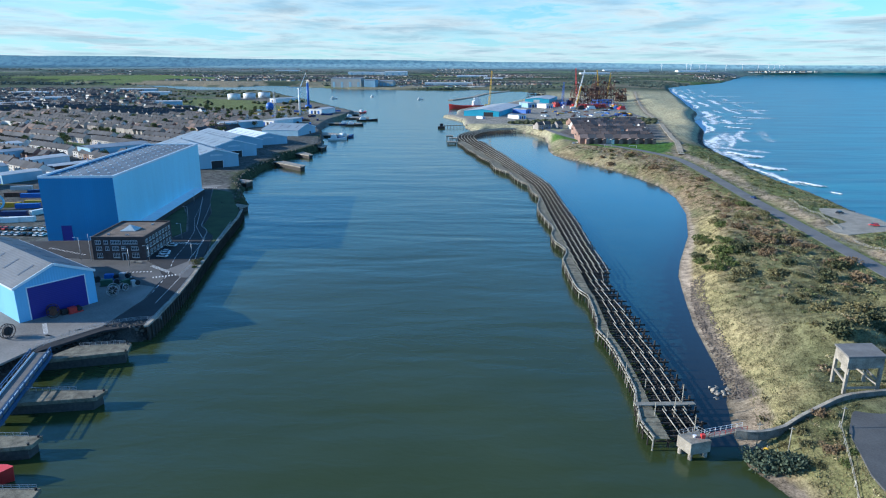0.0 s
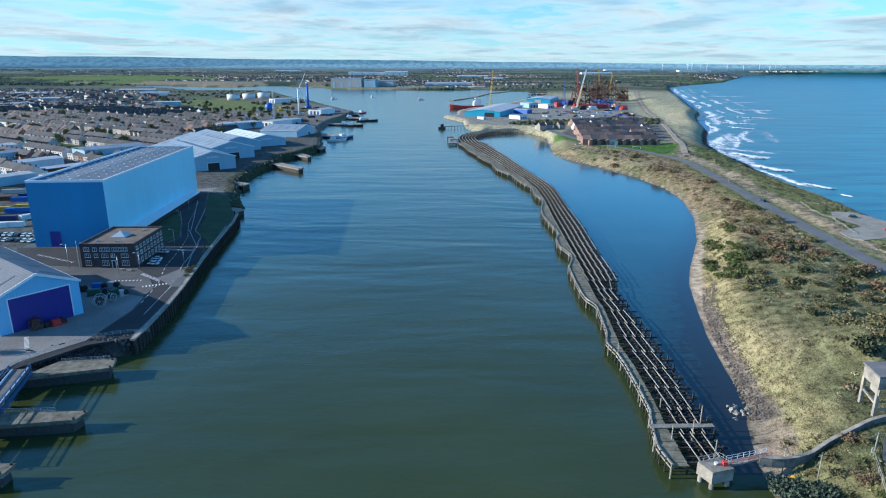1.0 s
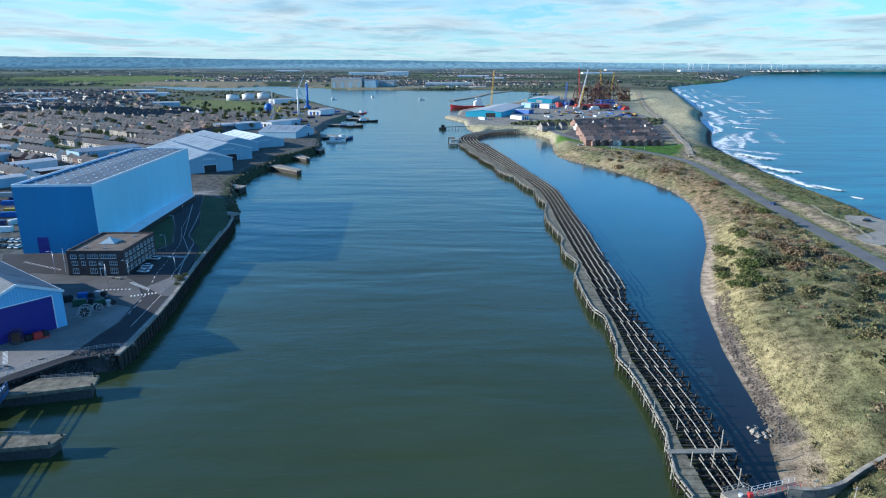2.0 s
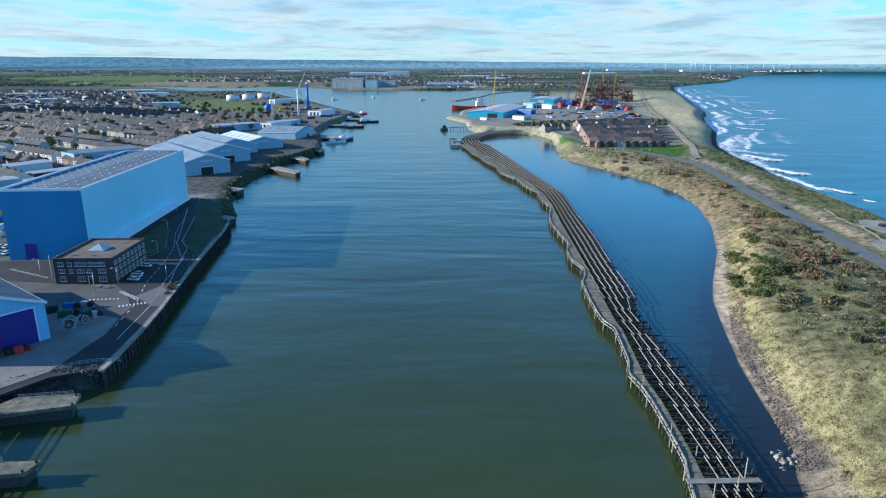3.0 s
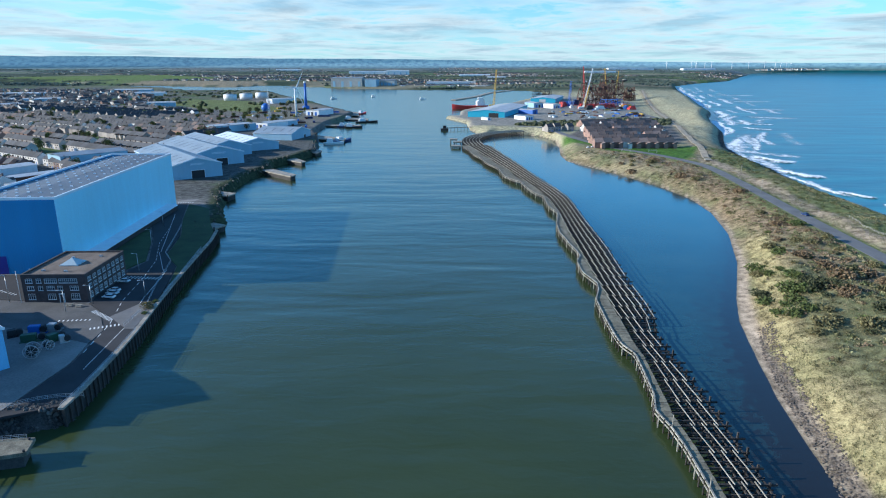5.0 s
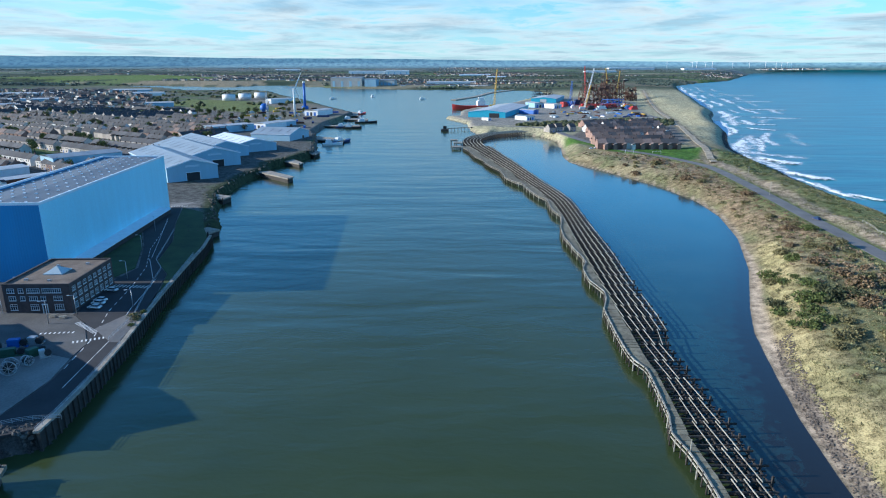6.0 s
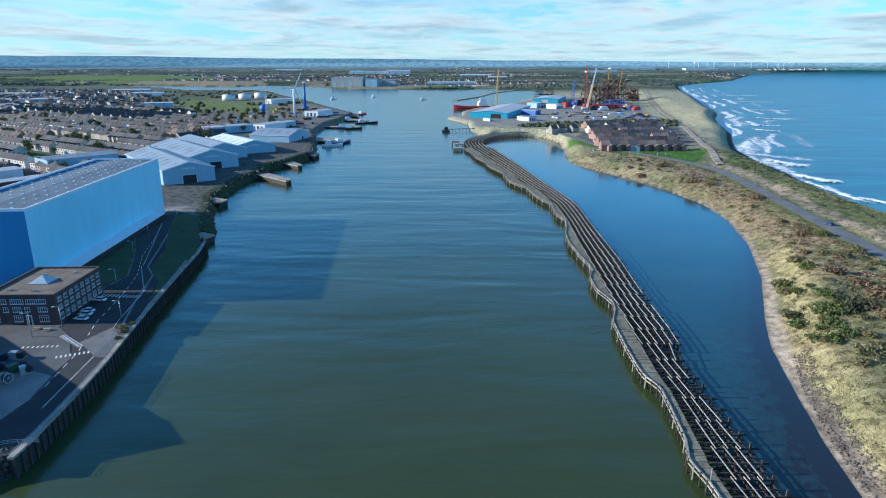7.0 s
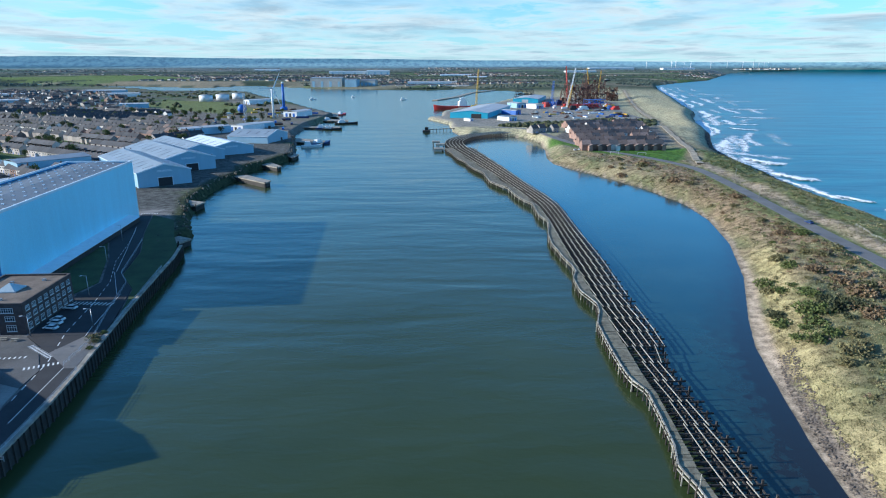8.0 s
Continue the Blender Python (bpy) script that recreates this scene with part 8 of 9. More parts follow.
rng = random.Random(41)
spots = []
for cx, cy, n, spread, kinds in ((126, 284, 9, 5, ("green", "olive")), (119, 252, 12, 6, ("dark", "green")), (128, 250, 9, 5, ("dark", "brown")), (110, 236, 6, 4, ("green", "olive")), (129, 212, 8, 7, ("dark", "olive")), (118, 220, 6, 6, ("olive", "green")),
                                 (134, 196, 8, 7, ("dark", "olive")), (124, 172, 10, 7, ("dark", "olive")), (140, 240, 10, 10, ("brown", "dark")), (150, 300, 12, 12, ("brown", "olive")), (152, 350, 12, 14, ("brown", "olive", "green")), (164, 420, 12, 14, ("brown", "olive")),
                                 (168, 480, 10, 14, ("brown", "straw")), (112, 160, 8, 8, ("olive", "dark")), (140, 270, 10, 10, ("brown", "olive")), (132, 310, 8, 8, ("olive", "brown")), (150, 560, 10, 14, ("brown", "olive"))):
    for _ in range(n):
        k = rng.choice(kinds)
        spots.append((k if k != "straw" else "olive", cx + rng.gauss(0, spread), cy + rng.gauss(0, spread * 1.2), rng.uniform(1.6, 4.6)))
for x, y, r in ((64.8, 116.4, 1.8), (66.6, 114.6, 2.4), (68.8, 113.4, 2.6), (70.8, 112.4, 2.4), (72.6, 111.2, 2.2), (66.8, 112.6, 2.0), (69.8, 110.6, 2.0)):
    spots.append(("grey", x, y, r * 1.4))
for x, y, r, k in ((79, 112, 1.7, "brown"), (80.8, 111, 1.4, "brown"), (76, 115, 1.6, "olive"), (79.5, 107, 1.5, "green"), (82, 109, 1.2, "green"), (84, 124, 2.0, "brown"), (86, 122, 1.4, "olive"), (77, 119, 1.5, "olive"), (73, 117, 1.2, "olive"), (75.5, 109, 1.4, "dark"),
                   (73.6, 104, 1.6, "olive"), (75, 99, 1.5, "dark"), (-99, 241, 2.2, "olive"), (-97.6, 238.6, 1.6, "olive"), (-97, 234.4, 1.2, "green"), (-98.4, 245, 1.3, "green")):
    spots.append((k, x, y, r))
sx, sy = np.array([s[1] for s in spots]), np.array([s[2] for s in spots])
sz, _, ssr, _ = lay(sx, sy)
sroad = to_line(sx, sy, ROAD)
for (k, x, y, r), z, inside, far in zip(spots, sz, ssr, sroad):
    if x < 0 or (inside > (0.5 if k == "grey" else 6) and far > 8):
        shrub(k, x, y, r, r * rng.uniform(0.75, 1.05), rng, 4.64 if x < 0 else float(z))


def scrub():
    """Low bracken, bramble and coarse tussocks over the dune, as many small clumps of blades."""
    g = np.random.RandomState(9)
    proto = []
    for k in range(6):
        vs, fs = leaf_cloud(random.Random(200 + k), 1.0, 0.62, 34, 0.36)
        proto.append(np.array([v[:] for v in vs]))
    n = 15000
    y = 84 + 540 * g.uniform(0, 1, n) ** 1.5
    x = g.uniform(66, 262, n)
    z, sl, sr, d = lay(x, y)
    away = to_line(x, y, ROAD)
    seaside = x > 141 + 0.11 * y
    ridge = ease(38, 20, away) * ease(230, 275, y) * (1 - seaside)
    thick = lumps(x, y, 20, 71)
    keep = (sr > 6.5) & (away > 6.5) & (x < 0.78 * y + 40) & (thick + 0.35 * ridge + g.uniform(-0.15, 0.15, n) > 0.47)
    keep &= ~(seaside & (away < 18))
    keep &= inside_by(x, y, LOT) < -1
    keep &= inside_by(x, y, [(180, 279), (184, 275), (214, 284), (219, 306), (215, 330), (203, 332), (197, 318), (199, 300), (182, 290)]) < -2
    keep &= inside_by(x, y, FIELDS[5][0]) < -3
    keep &= np.hypot(x - 97, y - 133) > 8
    x, y, z, ridge, seaside, sr = x[keep], y[keep], z[keep], ridge[keep], seaside[keep], sr[keep]
    n = len(x)
    pick = g.uniform(0, 1, n)
    kinds = np.array([(0.25, 0.18, 0.115), (0.20, 0.19, 0.095), (0.33, 0.28, 0.16), (0.13, 0.145, 0.065)])
    brown = np.clip(0.10 + 0.6 * ridge, 0, 1)
    which = np.where(pick < brown, 0, np.where(pick < brown + (1 - brown) * 0.45, 1, np.where(pick < brown + (1 - brown) * 0.8, 2, 3)))
    which = np.where(seaside, np.where(pick < 0.7, 3, 1), which)
    which = np.where((sr < 14) & ~seaside, np.where(pick < 0.65, 2, 1), which)
    tone = kinds[which] * g.uniform(0.7, 1.25, (n, 1))
    r = g.uniform(0.5, 1.5, n) * np.where(which == 2, 0.7, 1.0)
    turn = g.uniform(0, 6.283, n)
    co = np.empty((n, 34 * 4, 3))
    for k in range(6):
        m = np.arange(n) % 6 == k
        ca, sa = np.cos(turn[m])[:, None], np.sin(turn[m])[:, None]
        px, py, pz = proto[k][:, 0][None], proto[k][:, 1][None], proto[k][:, 2][None]
        co[m, :, 0] = x[m][:, None] + r[m][:, None] * (px * ca - py * sa)
        co[m, :, 1] = y[m][:, None] + r[m][:, None] * (px * sa + py * ca)
        co[m, :, 2] = z[m][:, None] - 0.15 + r[m][:, None] * pz
    co = co.reshape(-1, 3)
    quads = len(co) // 4
    me = bpy.data.meshes.new("dune_scrub")
    me.vertices.add(len(co))
    me.vertices.foreach_set("co", co.reshape(-1))
    me.loops.add(len(co))
    me.loops.foreach_set("vertex_index", np.arange(len(co)))
    me.polygons.add(quads)
    me.polygons.foreach_set("loop_start", np.arange(quads) * 4)
    me.update(calc_edges=True)
    at = me.attributes.new("albedo", "FLOAT_COLOR", "POINT")
    at.data.foreach_set("color", np.concatenate([np.repeat(tone, 34 * 4, 0), np.ones((len(co), 1))], -1).reshape(-1))
    me.materials.append(LAND)
    tagged(new("dune_scrub", me), "brown bracken and olive scrub clumps over the dune", "scrub", kind="stuff")


scrub()


def grass():
    """Tussocks over the dune."""
    g = np.random.RandomState(5)
    n = 150000
    y = 78 + 430 * g.uniform(0, 1, n) ** 1.9
    x = g.uniform(64, 262, n)
    z, sl, sr, d = lay(x, y)
    keep = (sr > 5.0) & (to_line(x, y, ROAD) > 5.2) & (x < 0.78 * y + 40) & (inside_by(x, y, LOT) < 0)
    keep &= inside_by(x, y, [(180, 279), (184, 275), (214, 284), (219, 306), (215, 330), (203, 332), (197, 318), (199, 300), (182, 290)]) < 0
    x, y, z = x[keep], y[keep], z[keep]
    n = len(x)
    vs, fs = [], []
    tall = 0.22 + 0.42 * lumps(x, y, 9, 35)
    blades = 3
    a = g.uniform(0, 6.283, (n, blades))
    lean = g.uniform(0.1, 0.7, (n, blades))
    h = tall[:, None] * g.uniform(0.6, 1.2, (n, blades))
    w = 0.09
    bx, by = x[:, None] + 0.18 * np.cos(a), y[:, None] + 0.18 * np.sin(a)
    p0 = np.stack([bx - w * np.sin(a), by + w * np.cos(a), np.repeat(z[:, None], blades, 1) - 0.1], -1)
    p1 = np.stack([bx + w * np.sin(a), by - w * np.cos(a), np.repeat(z[:, None], blades, 1) - 0.1], -1)
    p2 = np.stack([bx + lean * np.cos(a), by + lean * np.sin(a), z[:, None] + h], -1)
    co = np.stack([p0, p1, p2], 2).reshape(-1, 3)
    tri = np.arange(len(co)).reshape(-1, 3)
    me = bpy.data.meshes.new("dune_grass")
    me.vertices.add(len(co))
    me.vertices.foreach_set("co", co.reshape(-1))
    me.loops.add(tri.size)
    me.loops.foreach_set("vertex_index", tri.reshape(-1))
    me.polygons.add(len(tri))
    me.polygons.foreach_set("loop_start", np.arange(len(tri)) * 3)
    me.update(calc_edges=True)
    tone = np.clip(lumps(x, y, 30, 36) * 1.3 - 0.15, 0, 1)[:, None] * np.array((0.05, 0.03, 0.0)) + np.array((0.27, 0.23, 0.13))
    green = ease(0.42, 0.6, lumps(x, y, 22, 37))[:, None]
    tone = tone * (1 - green) + np.array((0.165, 0.165, 0.08)) * green
    near_turf = (ease(235, 200, y) * ease(84, 92, x))[:, None] * 0.65
    tone = tone * (1 - near_turf) + np.array((0.155, 0.15, 0.072)) * near_turf
    tone = tone * g.uniform(0.7, 1.25, (n, 1))
    at = me.attributes.new("albedo", "FLOAT_COLOR", "POINT")
    at.data.foreach_set("color", np.concatenate([np.repeat(tone, blades * 3, 0), np.ones((n * blades * 3, 1))], -1).reshape(-1))
    me.materials.append(LAND)
    tagged(new("dune_grass", me), "tussocks of dry marram grass on the dune", "grass", kind="stuff")


grass()


def woods(name, places, label, kind="dark", detail=2):
    """Crowns of many rough clumps, too many to count."""
    g = random.Random(61)
    proto = []
    for k in range(8):
        bm = bmesh.new()
        bmesh.ops.create_icosphere(bm, subdivisions=detail, radius=1.0)
        for v in bm.verts:
            v.co *= 1 + g.uniform(-0.3, 0.22)
            v.co.z = v.co.z * 0.8 + 0.5
        bm.verts.index_update()
        proto.append((np.array([v.co[:] for v in bm.verts]), [[v.index for v in f.verts] for f in bm.faces]))
        bm.free()
    vs, fs, o = [], [], 0
    for x, y, z, r in places:
        pv, pf = proto[g.randrange(8)]
        a = g.random() * 6.28
        m = np.array([[math.cos(a), -math.sin(a), 0], [math.sin(a), math.cos(a), 0], [0, 0, g.uniform(0.7, 1.1)]]) * r
        vs.append(pv @ m.T + np.array([x, y, z]))
        fs += [[i + o for i in f] for f in pf]
        o += len(pv)
    me = bpy.data.meshes.new(name)
    me.from_pydata(np.concatenate(vs).tolist(), [], fs)
    me.materials.append(LEAVES[kind])
    return tagged(new(name, me), label, "trees", kind="stuff")


def tree(x, y, z, h, rng, kind="green"):
    t = root("tree", pose(x, y, z, 0, 0, rng.uniform(0, 360)), "broad-leaved tree with an uneven dark crown", "tree", "trees of the town")
    t.scale = (h, h, h)
    part_of("trunk", TRUNK, t)
    part_of("crown", CROWNS[rng.randrange(3)], t)


tb = bmesh.new()
tube(tb, (0, 0, -0.02), (0, 0, 0.42), 0.035, 0.022, 7)
for k in range(5):
    a = k * 1.3
    tube(tb, (0, 0, 0.26 + 0.03 * k), (0.2 * math.cos(a), 0.2 * math.sin(a), 0.56 + 0.03 * k), 0.014, 0.005, 5)
TRUNK = bpy.data.meshes.new("trunk")
tb.to_mesh(TRUNK)
tb.free()
TRUNK.materials.append(BARK)
CROWNS = []
for k in range(3):
    cv, cf = leaf_cloud(random.Random(70 + k), 0.36, 0.62, 520, 0.06)
    me = bpy.data.meshes.new("crown")
    me.from_pydata([(v.x, v.y, v.z + 0.32) for v in cv], [], cf)
    me.materials.append(LEAVES["green" if k else "dark"])
    CROWNS.append(me)
rng = random.Random(55)
for _ in range(330):
    x, y = rng.uniform(-760, -235), rng.uniform(520, 1150)
    if x > -0.78 * y and inside_by(np.array([x]), np.array([y]), LEFT_BANK)[0] > 60 and inside_by(np.array([x]), np.array([y]), [(-238, 700), (-160, 470), (-270, 560), (-300, 640)])[0] < 0:
        tree(x, y, ground_at(x, y), rng.uniform(7, 12), rng)
belt = []
for _ in range(900):
    x, y = rng.uniform(90, 330), rng.uniform(860, 1040)
    if inside_by(np.array([x]), np.array([y]), [(88, 905), (150, 872), (300, 905), (335, 1000), (250, 1015), (190, 965), (120, 950)])[0] > 0:
        belt.append((x, y, ground_at(x, y) - 0.5, rng.uniform(2.2, 4.6)))
woods("thicket", belt, "dark thicket between village and port")
copse = []
for _ in range(1500):
    y = rng.uniform(1250, 2080)
    x = rng.uniform(-0.78 * y, -300)
    if lumps(np.array([x]), np.array([y]), 150, 51)[0] > 0.55 and inside_by(np.array([x]), np.array([y]), LEFT_BANK)[0] > 25:
        p, k = near_by(x, y, 8)
        copse.append((p.x, p.y, p.z, rng.uniform(2.8, 5.6)))
woods("copse", copse, "dark trees along the estuary fields")

# ---- far country ----
def far_country():
    rng = random.Random(77)
    trees, boxes = [], []
    xs, ys = [], []
    for _ in range(42000):
        d = 2500 * (3.6 ** rng.random())
        a = rng.uniform(-0.66, 0.62)
        xs.append(d * math.tan(a))
        ys.append(d)
    xs, ys = np.array(xs), np.array(ys)
    z, sl, sr, dd = lay(xs, ys)
    n = lumps(xs * 0.32, ys, 190, 61)
    n2 = lumps(xs, ys, 900, 62)
    open_field = np.max([inside_by(xs, ys, o) for o, _ in FIELDS[:3]], axis=0) > -20
    for x, y, h, s, a, b, clear in zip(xs, ys, z, np.maximum(sr, sl), n, n2, open_field):
        if s < 30 or clear:
            continue
        p, k = near_by(x, y, h)
        if a > 0.57 and len(trees) < 13000:
            trees.append((p.x, p.y, p.z - 1, rng.uniform(3.2, 7.0) * max(k, 0.4)))
        elif b > 0.66 and y < 14000 and rng.random() < 0.4:
            boxes.append((p.x, p.y, p.z - 1, rng.choice([0.1, -0.5, 0.8]), rng.uniform(8, 26) * max(k, 0.4), 9 * max(k, 0.4), 5.5 * max(k, 0.4), 8.5 * max(k, 0.4), rng.choice([0, 4, 0, 0, 1])))
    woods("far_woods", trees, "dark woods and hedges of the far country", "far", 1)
    joined_houses("far_houses", boxes, "pale houses of the far towns")


far_country()


def far_block(name, x, y, size, heading, wall, roof, label, base=6):
    p, k = near_by(x, y, base)
    lx, ly, lz = size
    b = root(name, Matrix.Translation(p) @ pose(0, 0, 0, 0, 0, heading) @ Matrix.Scale(k, 4), label, "building")
    bm = bmesh.new()
    box(bm, -lx / 2, -ly / 2, -6, lx / 2, ly / 2, lz)
    w = part("wall", bm, wall, b)
    bm = bmesh.new()
    for i in (-1, 1):
        vs = [bm.verts.new(q) for q in ((-lx / 2 - 1, 0, lz + 3), (lx / 2 + 1, 0, lz + 3), (lx / 2 + 1, i * (ly / 2 + 1), lz), (-lx / 2 - 1, i * (ly / 2 + 1), lz))]
        bm.faces.new(vs if i < 0 else vs[::-1])
    bmesh.ops.recalc_face_normals(bm, faces=bm.faces)
    part("roof", bm, roof, b)
    for k in range(4):
        bm = bmesh.new()
        cx = -lx * 0.4 + lx * 0.27 * k
        box(bm, cx - 5, -ly / 2 - 0.3, -5, cx + 5, -ly / 2 + 0.1, lz * 0.6)
        part("door", bm, GREY_CLAD, w)


STONE_CLAD = material("grey_beige_cladding", (0.36, 0.36, 0.34), 0.6, 0, 0.15, 0.02, 0)
far_block("factory_hall", -400, 2740, (130, 70, 34), -8, STONE_CLAD, SHEET_ROOF, "long grey factory hall across the river")
far_block("factory_hall", -298, 2700, (46, 60, 28), -8, GREY_CLAD, SHEET_ROOF, "tall grey factory bay across the river")
far_block("factory_hall", -236, 2760, (60, 50, 24), -8, STONE_CLAD, SHEET_ROOF, "grey factory hall across the river")
far_block("white_warehouse", -640, 5600, (340, 120, 24), 0, WHITE_PAINT, WHITE_TRIM, "large white warehouse among far woods", 26)
far_block("white_warehouse", -380, 5300, (180, 100, 30), 0, WHITE_PAINT, WHITE_TRIM, "large white warehouse among far woods", 26)
far_block("long_shed", 25, 2860, (210, 60, 13), 2, WHITE_PAINT, PALE_ROOF, "long low pale shed across the river", 7)
far_block("white_warehouse", 330, 4300, (120, 80, 14), 5, WHITE_PAINT, WHITE_TRIM, "white warehouse across the river", 8)
far_block("white_warehouse", 210, 4700, (220, 60, 14), 0, WHITE_PAINT, WHITE_TRIM, "long white warehouse across the river", 18)
far_block("white_warehouse", 2300, 8200, (560, 120, 26), 0, WHITE_PAINT, WHITE_TRIM, "long white works on the far coast", 50)
far_block("white_warehouse", 3300, 8600, (420, 120, 22), 0, WHITE_PAINT, WHITE_TRIM, "long white works on the far coast", 50)
far_block("white_warehouse", 1500, 6400, (300, 100, 14), 0, WHITE_PAINT, WHITE_TRIM, "long white works on the far coast", 34)
far_block("white_warehouse", -1900, 8000, (300, 80, 16), 0, WHITE_PAINT, WHITE_TRIM, "long pale warehouse in the far country", 40)
rng = random.Random(83)
caravans = []
for i in range(150):
    x, y = rng.uniform(-190, 180), rng.uniform(2650, 3050)
    p, k = near_by(x, y, 7.5)
    caravans.append((p.x, p.y, p.z - 0.5, rng.uniform(-0.4, 0.4), rng.uniform(10, 34), 9, 5, 7, 4))
joined_houses("white_cabins", caravans, "rows of white cabins and stacked cargo across the river")
# foreshore town by the far bay
bay = []
for i in range(260):
    t = rng.random()
    x, y = 3300 + 5200 * t + rng.uniform(-60, 500), 9200 + 6000 * t + rng.uniform(0, 1500)
    p, k = near_by(x, y, 40)
    bay.append((p.x, p.y, p.z - 2, rng.uniform(-0.5, 0.5), rng.uniform(12, 30), 10, 6, 9, rng.choice([4, 4, 0])))
joined_houses("bay_houses", bay, "pale houses round the far bay")
for i, (px, hub) in enumerate(((359, 70), (400, 75), (407, 78), (421, 66), (432, 75), (465, 66), (492, 78), (518, 75), (535, 74), (544, 70), (553, 72), (560, 70))):
    d = 9500 + 300 * (i % 4)
    x, y = px / 1110 * d, d * 0.963
    p, k = near_by(x, y, 70)
    turbine(p.x, p.y, p.z, hub * k * 1.1, hub * k * 0.55, 200 + 10 * i, 17 * i, "white wind turbine on the far coast", "far wind turbines")


# ---- surf ----
def surf_material():
    m = bpy.data.materials.new("sea_foam")
    m.use_nodes = True
    t = m.node_tree
    p = t.nodes["Principled BSDF"]
    p.inputs["Base Color"].default_value = (0.82, 0.86, 0.88, 1)
    p.inputs["Roughness"].default_value = 0.9
    at = node(t, "ShaderNodeAttribute", {"attribute_name": "cover"})
    geo = node(t, "ShaderNodeNewGeometry")
    mp = node(t, "ShaderNodeMapping")
    mp.inputs["Scale"].default_value = (1.0, 0.6, 1)
    link(t, geo.outputs["Position"], mp.inputs["Vector"])
    n = node(t, "ShaderNodeTexNoise", None, Scale=0.22, Detail=8.0, Roughness=0.7, Distortion=0.8)
    link(t, mp.outputs[0], n.inputs["Vector"])
    s = node(t, "ShaderNodeMath", {"operation": "ADD"})
    link(t, at.outputs["Fac"], s.inputs[0])
    link(t, n.outputs["Fac"], s.inputs[1])
    alpha = ramp(t, s.outputs[0], [(0.78, (0, 0, 0)), (1.0, (1, 1, 1))])
    link(t, alpha, p.inputs["Alpha"])
    return m


FOAM = surf_material()


def foam_strip(name, line, width, crest, density, label):
    """A breaking crest or a spent sheet of foam: a rolled ridge that thins out at its edges."""
    pts = along(smooth_line(line, 2), 3.0)
    rows = 9
    vs, fs, cover = [], [], []
    n = len(pts)
    for i, (x, y, a) in enumerate(pts):
        t = i / max(n - 1, 1)
        end = min(1.0, 5 * t, 5 * (1 - t))
        w = width * (0.4 + 0.6 * end) * (0.8 + 0.4 * math.sin(i * 0.9) * math.sin(i * 0.37))
        for j in range(rows):
            u = j / (rows - 1)
            off = (u - 0.5) * w
            X, Y, Z, k = drawn_in(x - math.sin(a) * off, y + math.cos(a) * off, 0.08 + crest * end * math.exp(-((u - 0.35) / 0.14) ** 2))
            vs.append((float(X), float(Y), float(Z)))
            cover.append((density + 0.07) * end * (1 - abs(2 * u - 1) ** 2.6))
    for i in range(n - 1):
        for j in range(rows - 1):
            o = i * rows + j
            fs.append((o, o + 1, o + rows + 1, o + rows))
    me = bpy.data.meshes.new(name)
    me.from_pydata(vs, [], fs)
    me.materials.append(FOAM)
    c = me.attributes.new("cover", "FLOAT", "POINT")
    c.data.foreach_set("value", cover)
    for f in me.polygons:
        f.use_smooth = True
    return tagged(new(name, me), label, "wave", "breaking waves", kind="structure")


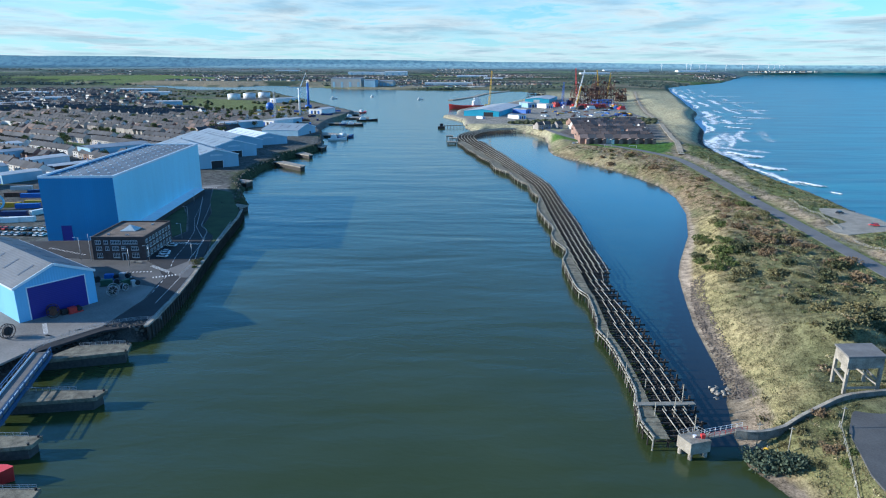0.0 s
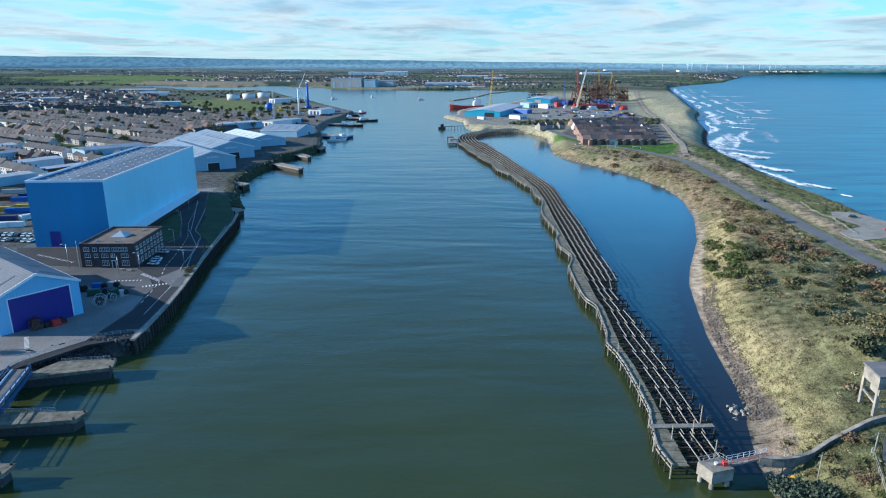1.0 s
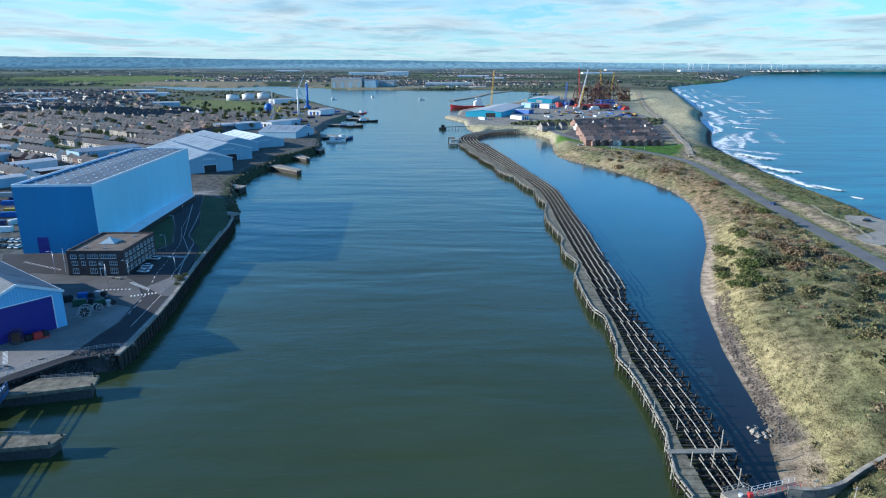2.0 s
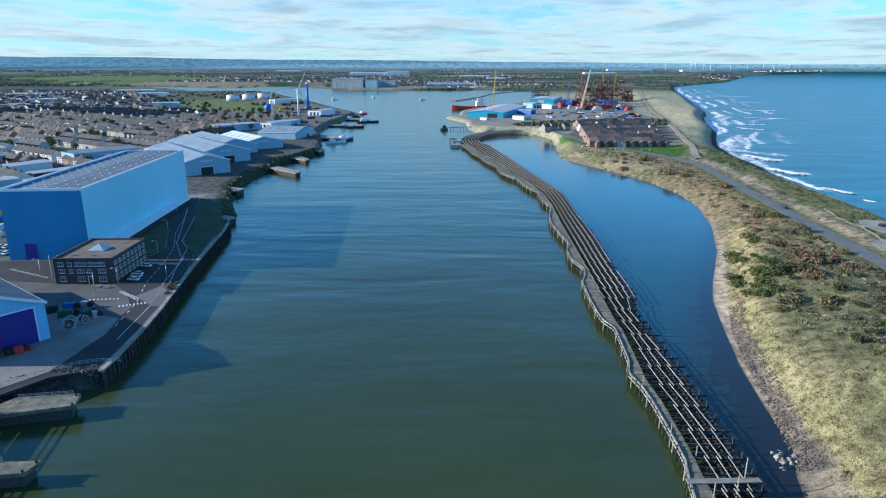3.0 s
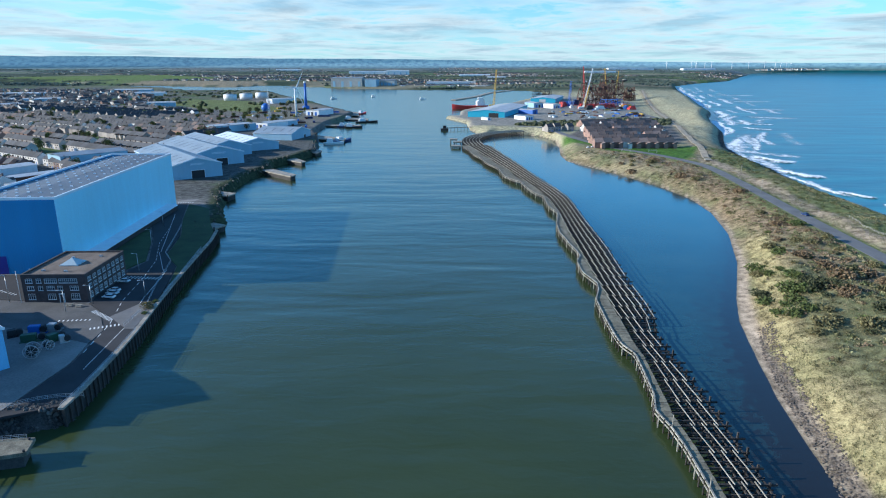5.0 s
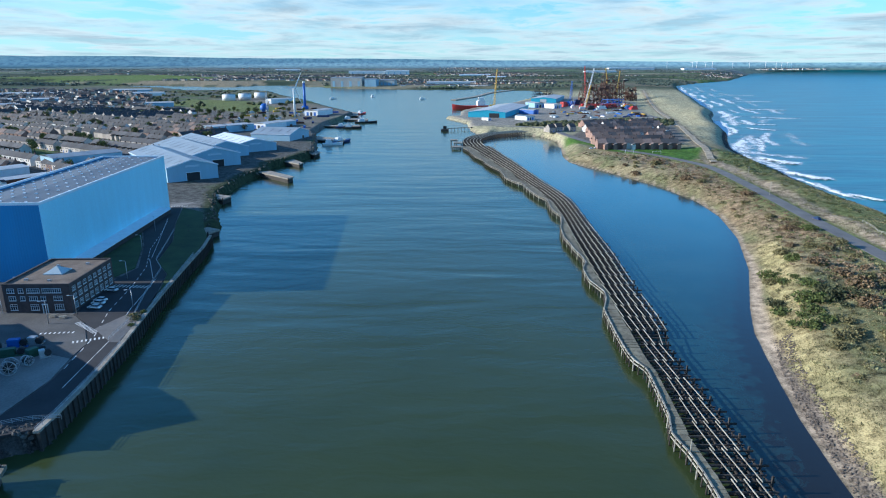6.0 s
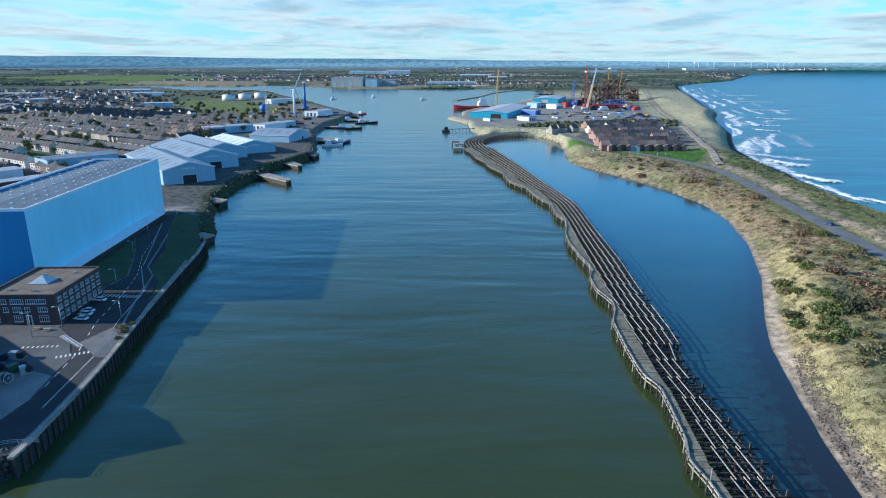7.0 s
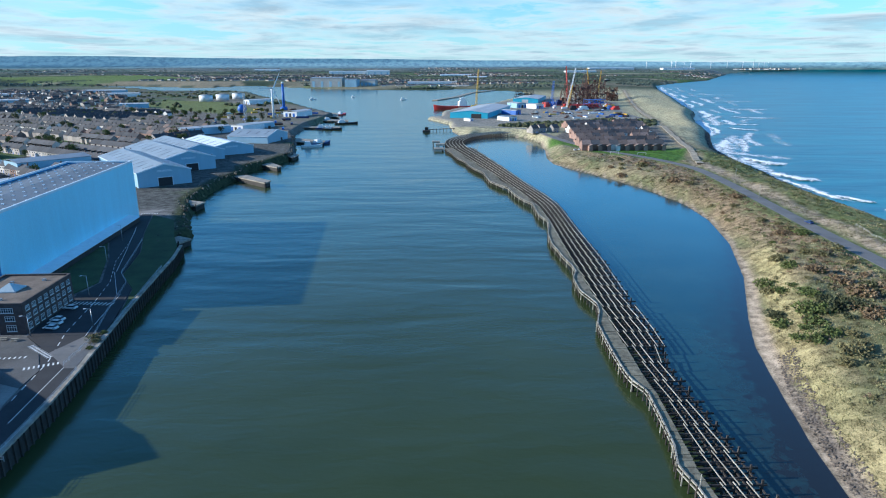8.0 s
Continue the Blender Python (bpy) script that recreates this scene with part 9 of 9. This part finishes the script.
foam_strip("breaking_wave", [(287, 640), (296, 612), (302, 588)], 32, 1.6, 0.5, "white breaking wave rolling to the beach")
foam_strip("breaking_wave", [(269, 560), (276, 534), (286, 512)], 26, 1.4, 0.52, "white breaking wave rolling to the beach")
foam_strip("breaking_wave", [(262, 468), (268, 450), (276, 436)], 15, 1.1, 0.48, "white breaking wave rolling to the beach")
foam_strip("breaking_wave", [(264, 424), (270, 412)], 5, 0.6, 0.5, "white breaking wave rolling to the beach")
foam_strip("foam_sheet", [(276, 650), (292, 690), (312, 735), (330, 770)], 60, 0.0, 0.36, "spent lacy foam off the beach")
foam_strip("foam_sheet", [(250, 470), (254, 520), (266, 585), (279, 640), (296, 705)], 12, 0.0, 0.42, "thin foam along the waterline")
foam_strip("foam_sheet", [(322, 790), (362, 880), (396, 985), (440, 1100)], 26, 0.1, 0.5, "white surf along the beach")
foam_strip("foam_sheet", [(300, 660), (350, 760), (372, 830)], 14, 0.2, 0.4, "streak of white surf off the beach")
foam_strip("foam_sheet", [(440, 1105), (482, 1200), (548, 1410), (660, 1770), (850, 2400), (1060, 2990)], 34, 0.1, 0.44, "white surf along the far beach")
for x, y, l, w in ((430, 1000, 60, 12), (500, 1120, 90, 14), (575, 1330, 110, 14), (690, 1640, 120, 18), (410, 920, 36, 9), (800, 2000, 140, 20)):
    foam_strip("breaking_wave", [(x, y + 22), (x + l * 0.3, y - 6), (x + l * 0.7, y - 24), (x + l, y - 20)], w, 0.9, 0.44, "line of white surf off the beach")
foam_strip("foam_sheet", [(262, 520), (272, 570), (284, 625), (300, 668)], 30, 0.05, 0.36, "spent lacy foam behind the breakers")
foam_strip("foam_sheet", [(256, 440), (260, 480), (266, 520)], 14, 0.05, 0.34, "spent lacy foam along the beach")
foam_strip("foam_sheet", [(283, 700), (300, 668), (322, 640), (344, 628)], 34, 0.05, 0.34, "wide sheet of spent foam off the beach")
foam_strip("breaking_wave", [(258, 560), (262, 510), (258, 465), (262, 430)], 11, 0.8, 0.5, "long white roller along the beach")
COAST = [(290, 702), (319, 778), (359, 872), (389, 978), (434, 1101), (475, 1189), (537, 1400), (653, 1767), (845, 2405), (1041, 2986), (1350, 3512)]
rng = random.Random(91)
for off, dens in ((14, 0.42), (34, 0.36), (60, 0.33), (95, 0.28)):
    start = 700
    while start < 2600:
        run = rng.uniform(60, 190) * (1 + start / 1500)
        line = [(float(np.interp(v, [q[1] for q in COAST], [q[0] for q in COAST])) + off * (0.8 + 0.5 * (v > 1100)) + rng.uniform(-7, 7), v) for v in np.linspace(start, start + run, 6)]
        foam_strip("foam_sheet", line, rng.uniform(12, 30), 0.15, dens + rng.uniform(-0.05, 0.08), "broken white surf along the beach")
        start += run + rng.uniform(10, 90)
